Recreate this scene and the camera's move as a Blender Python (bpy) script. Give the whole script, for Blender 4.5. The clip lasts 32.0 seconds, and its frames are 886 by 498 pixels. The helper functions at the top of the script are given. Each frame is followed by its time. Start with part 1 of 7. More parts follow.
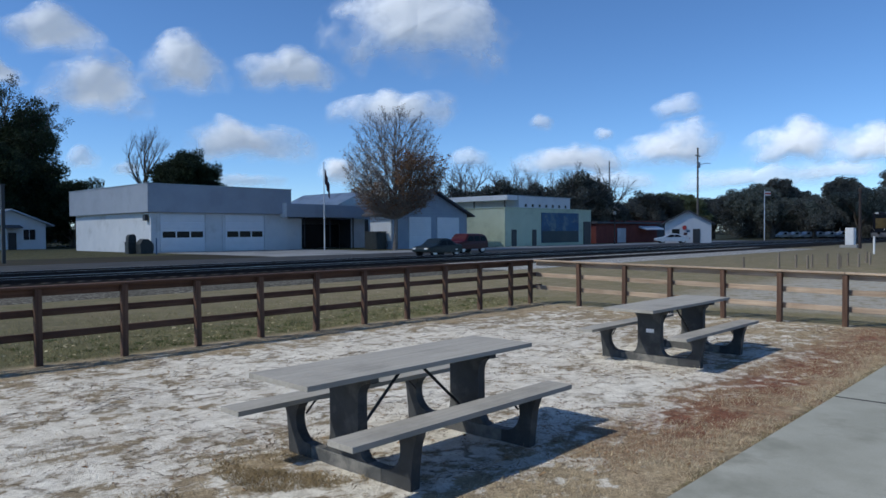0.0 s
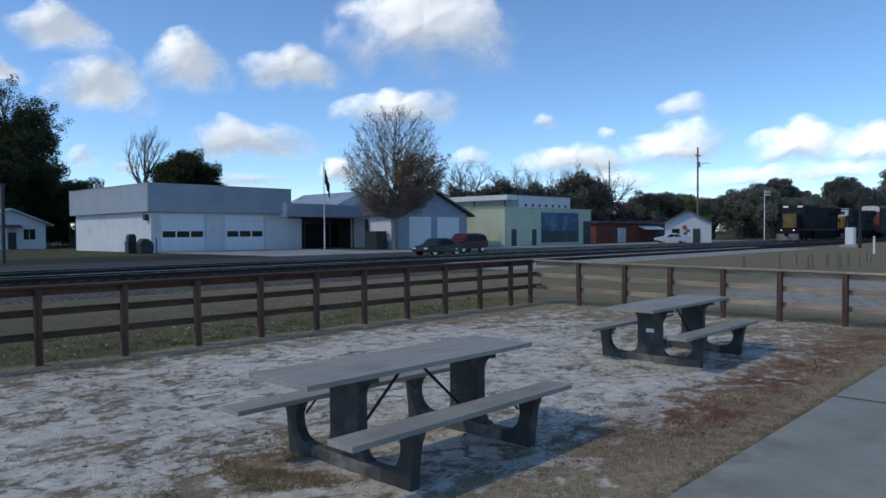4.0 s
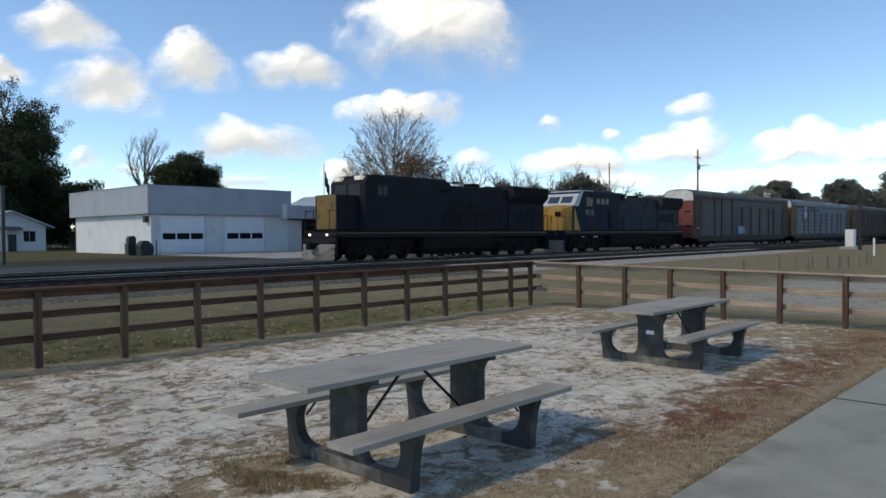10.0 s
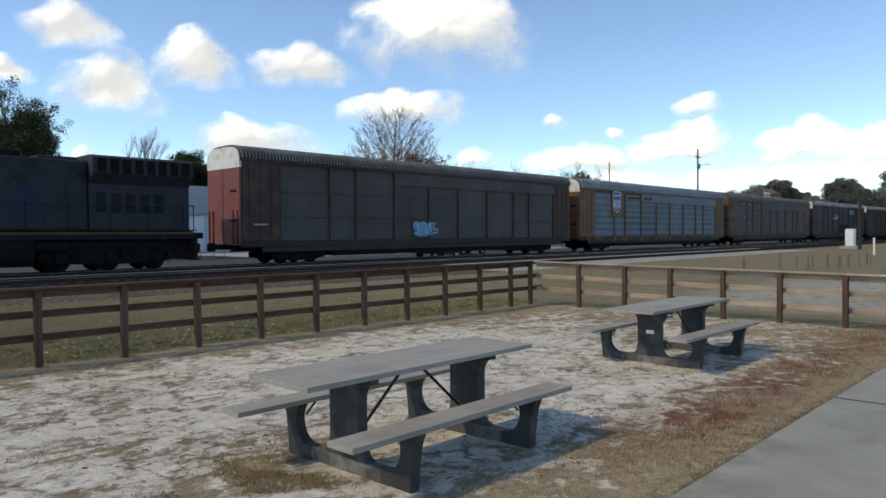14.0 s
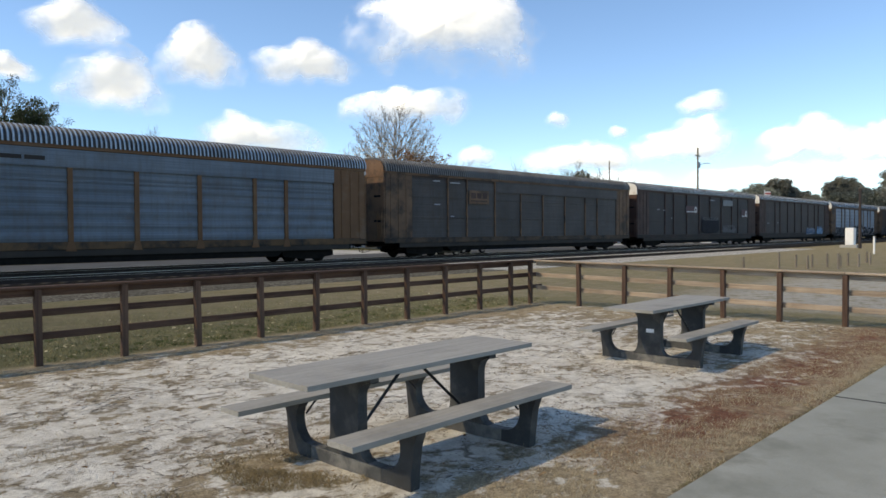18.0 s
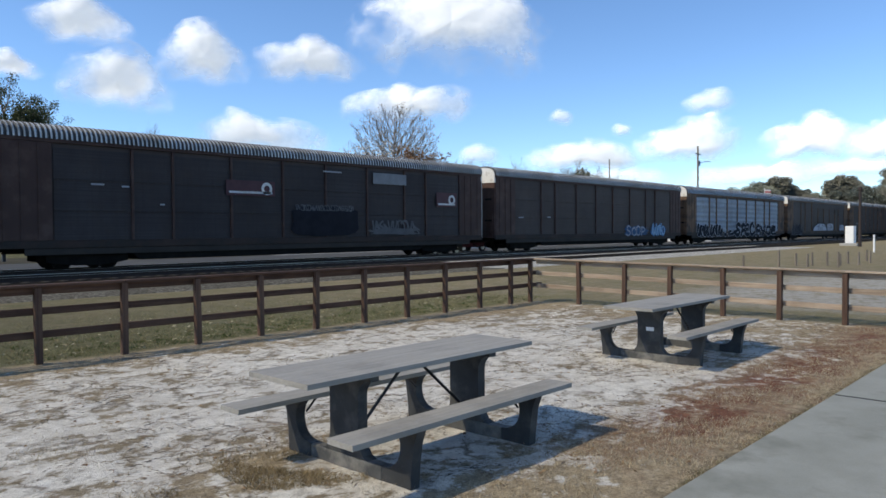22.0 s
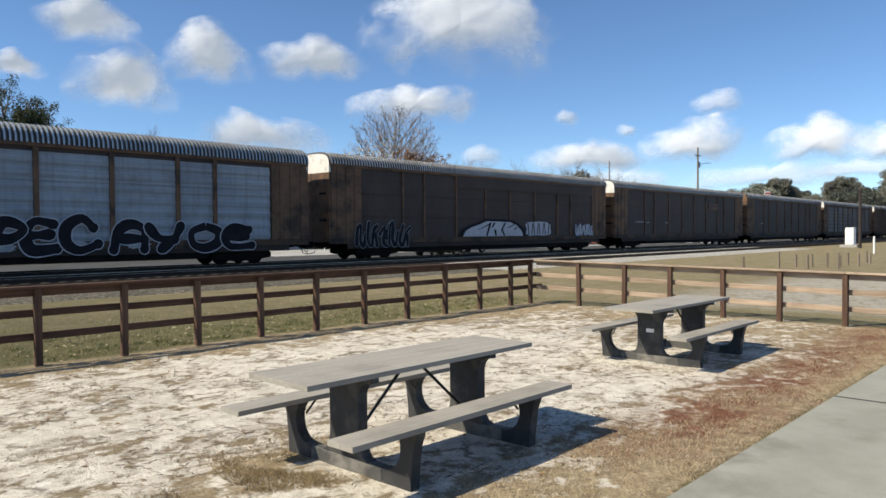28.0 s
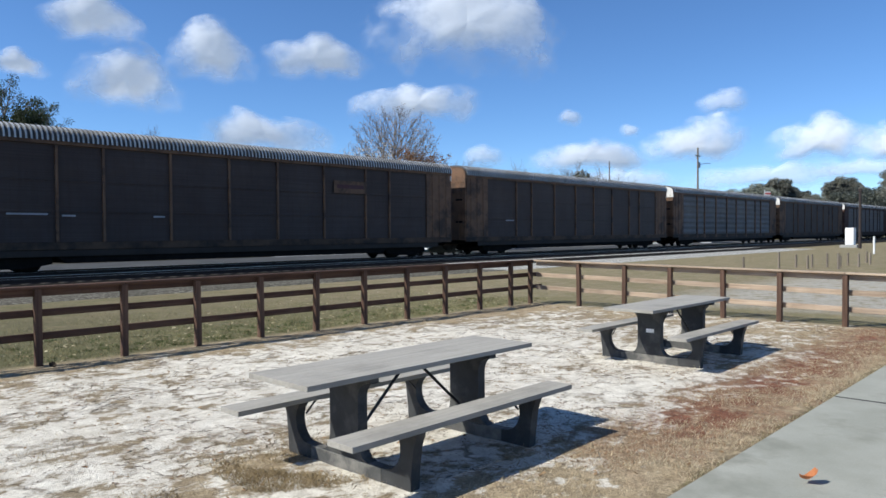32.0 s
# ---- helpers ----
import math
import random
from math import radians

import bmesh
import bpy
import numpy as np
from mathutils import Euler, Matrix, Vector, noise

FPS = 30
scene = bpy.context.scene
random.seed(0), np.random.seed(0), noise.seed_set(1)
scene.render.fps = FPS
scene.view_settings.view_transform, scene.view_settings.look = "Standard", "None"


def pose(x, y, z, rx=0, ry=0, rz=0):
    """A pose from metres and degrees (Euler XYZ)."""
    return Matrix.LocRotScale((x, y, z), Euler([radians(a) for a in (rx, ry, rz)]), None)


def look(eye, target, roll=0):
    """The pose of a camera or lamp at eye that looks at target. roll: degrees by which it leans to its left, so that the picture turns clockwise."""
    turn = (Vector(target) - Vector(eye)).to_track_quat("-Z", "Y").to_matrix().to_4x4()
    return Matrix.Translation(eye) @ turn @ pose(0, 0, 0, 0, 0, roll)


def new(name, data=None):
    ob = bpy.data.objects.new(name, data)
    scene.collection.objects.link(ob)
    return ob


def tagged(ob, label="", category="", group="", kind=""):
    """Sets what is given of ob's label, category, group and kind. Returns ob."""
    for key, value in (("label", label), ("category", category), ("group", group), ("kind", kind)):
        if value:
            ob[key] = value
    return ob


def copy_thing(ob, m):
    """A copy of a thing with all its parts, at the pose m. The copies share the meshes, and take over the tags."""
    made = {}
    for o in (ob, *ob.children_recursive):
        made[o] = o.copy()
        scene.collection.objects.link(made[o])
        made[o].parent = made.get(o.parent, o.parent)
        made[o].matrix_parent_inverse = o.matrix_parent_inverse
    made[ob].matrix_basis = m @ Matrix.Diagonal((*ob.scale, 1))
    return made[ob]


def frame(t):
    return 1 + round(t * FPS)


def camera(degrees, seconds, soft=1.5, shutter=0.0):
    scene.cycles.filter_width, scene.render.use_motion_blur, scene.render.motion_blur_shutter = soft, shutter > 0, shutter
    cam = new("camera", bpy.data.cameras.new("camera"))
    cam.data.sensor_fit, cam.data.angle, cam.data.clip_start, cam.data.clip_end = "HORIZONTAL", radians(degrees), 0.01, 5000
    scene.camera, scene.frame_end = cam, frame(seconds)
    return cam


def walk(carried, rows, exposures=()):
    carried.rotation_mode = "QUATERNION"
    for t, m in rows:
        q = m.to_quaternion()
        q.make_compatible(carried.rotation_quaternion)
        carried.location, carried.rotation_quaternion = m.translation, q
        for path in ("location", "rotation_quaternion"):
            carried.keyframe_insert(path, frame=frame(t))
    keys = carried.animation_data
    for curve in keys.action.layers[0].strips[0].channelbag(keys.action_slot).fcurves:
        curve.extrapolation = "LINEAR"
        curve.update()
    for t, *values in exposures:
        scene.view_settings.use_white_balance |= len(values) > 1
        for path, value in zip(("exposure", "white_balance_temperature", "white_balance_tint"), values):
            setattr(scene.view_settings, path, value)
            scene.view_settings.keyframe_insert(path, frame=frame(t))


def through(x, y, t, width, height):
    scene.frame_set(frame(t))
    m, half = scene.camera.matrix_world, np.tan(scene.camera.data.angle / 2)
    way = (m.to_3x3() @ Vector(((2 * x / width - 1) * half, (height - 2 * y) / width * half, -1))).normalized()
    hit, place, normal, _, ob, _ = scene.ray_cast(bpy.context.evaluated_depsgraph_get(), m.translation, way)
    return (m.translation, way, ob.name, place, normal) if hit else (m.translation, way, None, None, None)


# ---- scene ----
cam = camera(63.74, 32.0, soft=1.55)
EYE = (0.0, 0.0, 1.748)
YAW, DIP = radians(43.181), radians(1.298)
# the camera stands still on its support and dips by a hair now and then
NODS = [(0, 0), (1.2, 0), (2, -3), (2.7, -1), (3.5, -1), (5.5, 2), (9.5, 2), (10.0, 3), (10.5, 2), (11.2, 3), (12, 2), (14.5, 2),
        (16.5, 0), (20, 0), (21, -3), (22.5, -3), (23.5, -1.5), (25.5, -1), (27.5, -0.5), (29, 0), (30, 1), (31, 1), (32, 0)]


def stand(nod):
    dip = DIP + nod / 1261.0
    return look(EYE, (math.cos(YAW) * math.cos(dip), math.sin(YAW) * math.cos(dip), EYE[2] - math.sin(dip)), -0.37)


walk(cam, [(t, stand(-n)) for t, n in NODS],
     exposures=[(0, 0.36, 5750, 8), (1.5, 0.5, 5900, 8), (3.5, 0.8, 6400, 8), (5.5, 0.99, 7200, 8), (10, 1.21, 8100, 8), (14, 1.33, 8350, 8), (17, 1.37, 8150, 8),
                (18, 1.38, 8100, 8), (19, 1.32, 7900, 8), (20, 1.32, 7750, 8), (21, 1.2, 7250, 8), (22, 1.1, 6750, 8), (23, 1.08, 6650, 8), (25, 0.78, 6300, 8), (27.5, 0.66, 6700, 8),
                (29, 0.57, 6450, 8), (30, 0.52, 5800, 8), (32, 0.52, 5800, 8)])

# ---- light ----
SUN_AZ, SUN_EL = 151.0, 43.5
SUN_DIR = Vector((math.cos(radians(SUN_EL)) * math.cos(radians(SUN_AZ)), math.cos(radians(SUN_EL)) * math.sin(radians(SUN_AZ)), math.sin(radians(SUN_EL))))
world = bpy.data.worlds.new("world")
scene.world = world
world.use_nodes = True
sky = world.node_tree.nodes.new("ShaderNodeTexSky")
sky.sky_type, sky.sun_disc = "NISHITA", False
sky.sun_elevation, sky.sun_rotation = radians(SUN_EL), math.atan2(SUN_DIR.x, SUN_DIR.y) % (2 * math.pi)
sky.altitude, sky.air_density, sky.dust_density, sky.ozone_density = 2500, 1.0, 0.0, 5.0
deep = world.node_tree.nodes.new("ShaderNodeHueSaturation")
deep.inputs["Saturation"].default_value = 1.05
world.node_tree.links.new(sky.outputs[0], deep.inputs["Color"])
world.node_tree.links.new(deep.outputs[0], world.node_tree.nodes["Background"].inputs[0])
world.node_tree.nodes["Background"].inputs[1].default_value = 0.099
lamp = bpy.data.lights.new("sun", "SUN")
lamp.energy, lamp.angle, lamp.color = 4.8, radians(0.6), (1.0, 0.915, 0.765)
sun = new("sun", lamp)
sun.matrix_world = look(SUN_DIR * 100, (0, 0, 0))


# ---- materials ----
class Nodes:
    """A short way to write node trees."""

    def __init__(self, name):
        self.mat = bpy.data.materials.new(name)
        self.mat.use_nodes = True
        self.tree = self.mat.node_tree
        self.out = self.tree.nodes["Material Output"]
        self.bsdf = self.tree.nodes["Principled BSDF"]

    def put(self, socket, value):
        if isinstance(value, bpy.types.NodeSocket):
            self.tree.links.new(value, socket)
        elif isinstance(value, (tuple, list)) and len(value) == 3 and socket.type == "RGBA":
            socket.default_value = (*value, 1)
        else:
            socket.default_value = value

    def add(self, kind, out=0, **inputs):
        node = self.tree.nodes.new("ShaderNode" + kind)
        for key, value in inputs.items():
            self.put(node.inputs[int(key[1:])] if key[0] == "_" else node.inputs[key], value)
        return node.outputs[out]

    def coords(self, which="Object", scale=(1, 1, 1)):
        node = self.tree.nodes.new("ShaderNodeTexCoord")
        if scale == (1, 1, 1):
            return node.outputs[which]
        return self.add("Mapping", Vector=node.outputs[which], Scale=scale)

    def noise(self, scale, detail=4.0, rough=0.55, vector=None, out=0):
        return self.add("TexNoise", out, Vector=vector or self.coords(), Scale=scale, Detail=detail, Roughness=rough)

    def math(self, op, a, b=0.0, clamp=False):
        node = self.tree.nodes.new("ShaderNodeMath")
        node.operation, node.use_clamp = op, clamp
        self.put(node.inputs[0], a), self.put(node.inputs[1], b)
        return node.outputs[0]

    def ramp(self, value, lo, hi, a=0.0, b=1.0):
        return self.add("MapRange", _0=value, _1=lo, _2=hi, _3=a, _4=b)

    def mix(self, f, a, b):
        node = self.tree.nodes.new("ShaderNodeMix")
        node.data_type = "RGBA"
        self.put(node.inputs[0], f), self.put(node.inputs[6], a), self.put(node.inputs[7], b)
        return node.outputs[2]

    def vary(self, colour, amount):
        """The colour, a little different on each object."""
        info = self.tree.nodes.new("ShaderNodeObjectInfo")
        v = self.ramp(info.outputs["Random"], 0, 1, 1 - amount, 1 + amount)
        return self.add("HueSaturation", Color=colour, Value=v)

    def finish(self, colour, rough=0.7, metal=0.0, bump=None, strength=0.3, distance=0.01, spec=0.4):
        b = self.bsdf
        self.put(b.inputs["Base Color"], colour), self.put(b.inputs["Roughness"], rough), self.put(b.inputs["Metallic"], metal)
        self.put(b.inputs["Specular IOR Level"], spec)
        if bump is not None:
            self.put(b.inputs["Normal"], self.add("Bump", Strength=strength, Distance=distance, Height=bump))
        return self.mat


def surface(name, a, b, scale=3.0, fine=40.0, rough=0.7, metal=0.0, bump=0.3, distance=0.004, stain=None, stain_scale=0.7,
            stain_at=(0.52, 0.66), stretch=(1, 1, 1), vary=0.0, spec=0.4):
    """Two-scale noise between two colours, with stains of a third and a fine relief."""
    n = Nodes(name)
    v = n.coords("Object", stretch)
    broad, small = n.noise(scale, 5, 0.6, v), n.noise(fine, 3, 0.6, v)
    f = n.ramp(n.math("ADD", n.math("MULTIPLY", broad, 0.65), n.math("MULTIPLY", small, 0.35)), 0.35, 0.65)
    colour = n.mix(f, a, b)
    if stain:
        colour = n.mix(n.ramp(n.noise(stain_scale, 6, 0.65, v), *stain_at), colour, stain)
    if vary:
        colour = n.vary(colour, vary)
    return n.finish(colour, n.ramp(small, 0.3, 0.7, max(rough - 0.1, 0.05), min(rough + 0.1, 1)), metal, small, bump, distance, spec)


def wood_mat(name, a, b, axis=0, vary=0.15):
    n = Nodes(name)
    s = [14, 14, 14]
    s[axis] = 0.8
    v = n.coords("Object", tuple(s))
    grain, small = n.noise(1.6, 6, 0.6, v), n.noise(30, 3)
    colour = n.mix(n.ramp(grain, 0.3, 0.7), a, b)
    colour = n.mix(n.ramp(n.noise(1.7, 4), 0.5, 0.75, 0, 0.5), colour, tuple(c * 0.45 for c in a))
    return n.finish(n.vary(colour, vary), n.ramp(small, 0.3, 0.7, 0.65, 0.9), 0, grain, 0.5, 0.004, 0.25)


def ground_mat():
    n = Nodes("ground_soil_and_grass")
    sep = n.tree.nodes.new("ShaderNodeSeparateXYZ")
    pos = n.coords()
    n.tree.links.new(pos, sep.inputs[0])
    big, mid, small, tiny = n.noise(0.45, 4), n.noise(2.2, 5, 0.62), n.noise(9, 4, 0.6), n.noise(55, 4, 0.7)
    streak = n.noise(3.0, 10, 0.73, n.coords("Object", (1.05, 1.2, 1)))
    x = n.math("ADD", sep.outputs[0], n.math("MULTIPLY", n.math("SUBTRACT", mid, 0.5), 1.6))
    y = n.math("ADD", sep.outputs[1], n.math("MULTIPLY", n.math("SUBTRACT", mid, 0.5), 1.6))
    sand = n.mix(n.ramp(small, 0.3, 0.7), (0.60, 0.55, 0.465), (0.81, 0.765, 0.67))
    sand = n.mix(n.ramp(mid, 0.48, 0.66, 0, 0.45), sand, (0.40, 0.35, 0.28))
    sand = n.mix(n.ramp(tiny, 0.50, 0.72, 0, 0.6), sand, (0.24, 0.19, 0.14))
    # dead runners: thin dark threads that branch over the sand
    bend = n.add("MixRGB", Fac=0.55, Color1=n.coords("Object", (1.25, 1.45, 1)), Color2=n.noise(0.9, 7, 0.68, None, 1))
    cell = n.tree.nodes.new("ShaderNodeTexVoronoi")
    cell.feature = "DISTANCE_TO_EDGE"
    cell.inputs["Scale"].default_value = 4.2
    n.tree.links.new(bend, cell.inputs["Vector"])
    thread = n.math("MULTIPLY", n.ramp(cell.outputs[0], 0.01, 0.11, 1, 0), n.ramp(n.noise(1.7, 5, 0.65), 0.47, 0.60))
    sand = n.mix(n.math("MULTIPLY", thread, 0.85), sand, (0.15, 0.12, 0.085))
    straw = n.mix(n.ramp(small, 0.3, 0.7), (0.24, 0.175, 0.095), (0.50, 0.385, 0.225))
    straw = n.mix(n.ramp(tiny, 0.42, 0.7, 0, 0.8), straw, (0.09, 0.065, 0.035))
    runner = n.mix(n.ramp(tiny, 0.35, 0.65), (0.25, 0.19, 0.11), (0.085, 0.065, 0.035))
    litter = n.mix(n.ramp(small, 0.3, 0.7), (0.115, 0.04, 0.025), (0.24, 0.10, 0.06))
    litter = n.mix(n.ramp(tiny, 0.45, 0.7, 0, 0.7), litter, (0.08, 0.045, 0.03))
    # thatch: thicker toward the path, thin streaks over the sand
    thick = n.math("ADD", n.ramp(y, 3.7, 2.3, 0, 0.25), n.ramp(y, 9.0, 10.3, 0, 0.2))
    thick = n.math("ADD", thick, n.ramp(x, 9.5, 13.5, 0, 0.12))
    thick = n.math("ADD", thick, n.math("MULTIPLY", n.math("SUBTRACT", n.noise(0.9, 4), 0.5), 0.36))
    # a worn tuft of turf at the end of the near table
    thick = n.math("ADD", thick, n.ramp(x, 4.5, 1.5, 0, 0.035))
    tx, ty = n.math("DIVIDE", n.math("SUBTRACT", x, 2.75), 0.75), n.math("DIVIDE", n.math("SUBTRACT", y, 4.35), 0.75)
    tuft = n.ramp(n.math("ADD", n.math("MULTIPLY", tx, tx), n.math("MULTIPLY", ty, ty)), 0.3, 1.0, 1, 0)
    thick = n.math("ADD", thick, n.math("MULTIPLY", tuft, 0.1))
    dry = n.mix(n.ramp(thick, 0.0, 0.16), runner, straw)
    park = n.mix(n.ramp(n.math("ADD", streak, thick), 0.535, 0.615, 0, 0.9), sand, dry)
    park = n.mix(n.ramp(n.math("ADD", sep.outputs[1], n.math("MULTIPLY", small, 0.3)), 2.4, 2.2, 0, n.ramp(sep.outputs[1], 1.6, 1.9, 0.2, 0.8)), park, (0.06, 0.05, 0.03))
    redness = n.math("MULTIPLY", n.ramp(x, 4.5, 6.2), n.math("MULTIPLY", n.ramp(y, 3.6, 2.9), n.ramp(y, 2.1, 2.6)))
    park = n.mix(n.math("MULTIPLY", redness, n.ramp(streak, 0.36, 0.52, 0, 0.95)), park, litter)
    green = n.mix(n.ramp(small, 0.3, 0.7), (0.10, 0.104, 0.042), (0.21, 0.196, 0.093))
    tan = n.mix(n.ramp(small, 0.3, 0.7), (0.18, 0.15, 0.09), (0.31, 0.25, 0.16))
    far = n.math("ADD", n.ramp(y, 11.4, 14.5), n.ramp(x, 12.5, 17.0), True)
    field = n.mix(far, green, tan)
    field = n.mix(n.ramp(n.noise(1.1, 8, 0.7), 0.44, 0.62, 0, 0.75), field, (0.15, 0.14, 0.066))
    field = n.mix(n.ramp(n.noise(1.7, 8, 0.72), 0.52, 0.66, 0, 0.7), field, (0.27, 0.232, 0.172))
    field = n.mix(n.ramp(streak, 0.52, 0.66, 0, 0.75), field, (0.12, 0.12, 0.05))
    field = n.mix(n.ramp(tiny, 0.45, 0.75, 0, 0.6), field, (0.07, 0.06, 0.025))
    # darker, greener turf toward the near end of the field
    field = n.mix(n.math("MULTIPLY", n.ramp(x, 15.0, 4.0, 0, 0.75), n.ramp(n.noise(0.7, 6, 0.65), 0.3, 0.55, 0.45, 1)), field, n.mix(n.ramp(small, 0.3, 0.7), (0.058, 0.06, 0.026), (0.115, 0.105, 0.055)))
    pale = n.mix(n.ramp(small, 0.3, 0.7), (0.27, 0.25, 0.21), (0.41, 0.385, 0.33))
    lane = n.math("MULTIPLY", n.math("MULTIPLY", n.ramp(x, 16.0, 18.0), n.ramp(x, 33.0, 27.0)), n.math("MULTIPLY", n.ramp(y, 1.0, 2.5), n.ramp(y, 9.5, 7.6)))
    field = n.mix(n.math("MULTIPLY", lane, n.ramp(mid, 0.34, 0.5)), field, pale)
    field = n.mix(n.ramp(sep.outputs[1], 46.0, 50.0), field, n.mix(n.ramp(mid, 0.4, 0.6), (0.04, 0.045, 0.018), (0.11, 0.10, 0.045)))
    inside = n.math("MULTIPLY", n.ramp(sep.outputs[1], 10.75, 10.45), n.ramp(sep.outputs[0], 14.9, 14.4))
    colour = n.mix(inside, field, park)
    colour = n.mix(n.ramp(big, 0.35, 0.65, 0, 0.22), colour, n.mix(0.5, colour, (0.16, 0.12, 0.08)))
    relief = n.math("ADD", n.math("MULTIPLY", small, 0.5), tiny)
    return n.finish(colour, 0.95, 0, relief, 0.7, 0.03, 0.15)


def gravel_mat(name, a, b, scale=22.0, dark=(0.03, 0.03, 0.03)):
    n = Nodes(name)
    cell = n.tree.nodes.new("ShaderNodeTexVoronoi")
    cell.inputs["Scale"].default_value = scale
    n.tree.links.new(n.coords(), cell.inputs["Vector"])
    tint = n.ramp(n.add("RGBToBW", Color=cell.outputs["Color"]), 0.2, 0.8)
    colour = n.mix(tint, a, b)
    colour = n.mix(n.ramp(cell.outputs["Distance"], 0.35, 0.7, 0, 0.8), colour, dark)
    colour = n.mix(n.ramp(n.noise(0.8, 5), 0.45, 0.7, 0, 0.6), colour, tuple(0.5 * (i + j) for i, j in zip(a, dark)))
    return n.finish(colour, 0.95, 0, n.math("SUBTRACT", 1.0, cell.outputs["Distance"]), 0.9, 0.03, 0.04)


def panel_mat(name, a, b, dirt):
    """Sheet metal of a rail car: dusty, streaked downward, thin sideways slits."""
    n = Nodes(name)
    streak = n.noise(2.2, 5, 0.65, n.coords("Object", (3.0, 1, 0.25)))
    broad, small = n.noise(0.5, 4), n.noise(35, 3)
    lines = n.noise(1.0, 2, 0.5, n.coords("Object", (0.15, 0.15, 26)))
    colour = n.mix(n.ramp(broad, 0.3, 0.7), a, b)
    colour = n.mix(n.ramp(lines, 0.42, 0.62, 0, 0.38), colour, tuple(c * 0.6 for c in a))
    colour = n.mix(n.ramp(n.noise(0.9, 7, 0.7), 0.5, 0.72, 0, 0.5), colour, tuple(c * 0.8 + d * 0.1 for c, d in zip(dirt, (0.3, 0.2, 0.12))))
    colour = n.mix(n.ramp(streak, 0.45, 0.72, 0, 0.4), colour, dirt)
    return n.finish(n.vary(colour, 0.06), n.ramp(small, 0.3, 0.7, 0.5, 0.75), 0.0, lines, 0.5, 0.01, 0.25)


def leaf_mat(name, a, b, through=0.25):
    n = Nodes(name)
    rnd = n.add("NewGeometry", "Random Per Island")
    colour = n.mix(rnd, a, b)
    n.finish(colour, 0.75, 0, None, spec=0.2)
    n.put(n.bsdf.inputs["Subsurface Weight"], 0.0)
    t = n.add("BsdfTranslucent", Color=colour)
    n.tree.links.new(n.add("MixShader", _0=through, _1=n.bsdf.outputs[0], _2=t), n.out.inputs[0])
    return n.mat


def cloud_mat(name, density=0.95, glow=0.19):
    """Soft white vapour: crisp billowed tops, thin ragged undersides; the rim thins to nothing."""
    n = Nodes(name)
    sep = n.tree.nodes.new("ShaderNodeSeparateXYZ")
    n.tree.links.new(n.coords("UV"), sep.inputs[0])
    info = n.tree.nodes.new("ShaderNodeObjectInfo")
    shift = n.tree.nodes.new("ShaderNodeVectorMath")
    n.tree.links.new(n.coords("Object", (1, 0.12, 1.25)), shift.inputs[0])
    n.tree.links.new(n.math("MULTIPLY", info.outputs["Random"], 9000.0), shift.inputs[1])
    rim, tall = n.math("SUBTRACT", 1.0, sep.outputs[0]), sep.outputs[1]
    lumps, wisps = n.noise(0.0095, 3, 0.5, shift.outputs[0]), n.noise(0.024, 6, 0.56, shift.outputs[0])
    body = n.math("ADD", rim, n.math("MULTIPLY", n.math("SUBTRACT", lumps, 0.5), 1.0))
    body = n.math("ADD", body, n.math("MULTIPLY", n.math("SUBTRACT", wisps, 0.5), 0.4))
    soft = n.ramp(tall, -0.7, 0.7, 0.95, 0.6)
    alpha = n.math("DIVIDE", n.math("SUBTRACT", body, 0.06), soft, True)
    alpha = n.math("MULTIPLY", n.math("MULTIPLY", alpha, n.math("MULTIPLY", alpha, n.math("SUBTRACT", 3.0, n.math("MULTIPLY", alpha, 2.0)))), density)
    alpha = n.math("MULTIPLY", alpha, n.ramp(rim, 0.0, 0.12))
    relief = n.add("Bump", Strength=0.2, Distance=14.0, Height=n.math("ADD", lumps, n.math("MULTIPLY", wisps, 0.6)))
    white = n.add("BsdfDiffuse", Color=(0.635, 0.65, 0.695), Normal=relief)
    lit = n.add("BsdfTranslucent", Color=(0.635, 0.65, 0.695), Normal=relief)
    both = n.add("MixShader", _0=0.36, _1=white, _2=lit)
    # Added glow stands in for sunlight scattered inside the vapour.
    both = n.add("AddShader", _0=both, _1=n.add("Emission", Color=(0.95, 0.97, 1.0), Strength=glow))
    clear = n.add("BsdfTransparent")
    n.tree.links.new(n.add("MixShader", _0=alpha, _1=clear, _2=both), n.out.inputs[0])
    return n.mat


M = {}
M["ground"] = ground_mat()
M["concrete"] = surface("path_concrete", (0.235, 0.235, 0.197), (0.32, 0.315, 0.272), 1.6, 60, 0.85, bump=0.35, distance=0.003, stain=(0.205, 0.203, 0.168), stain_scale=1.2, spec=0.25)
M["apron"] = surface("apron_concrete", (0.26, 0.26, 0.25), (0.36, 0.355, 0.34), 0.4, 12, 0.9, stain=(0.16, 0.155, 0.15), stain_scale=0.25, spec=0.2)
M["yard_dirt"] = surface("dark_yard_dirt", (0.026, 0.023, 0.016), (0.06, 0.05, 0.034), 0.3, 14, 0.95, stain=(0.04, 0.048, 0.018), stain_scale=0.2, spec=0.1)
M["asphalt"] = surface("road_asphalt", (0.036, 0.036, 0.038), (0.064, 0.064, 0.063), 0.5, 30, 0.92, stain=(0.08, 0.078, 0.075), stain_scale=0.2, spec=0.2)
M["ballast"] = gravel_mat("dark_ballast", (0.014, 0.0125, 0.011), (0.037, 0.033, 0.029), 18, (0.006, 0.006, 0.006))
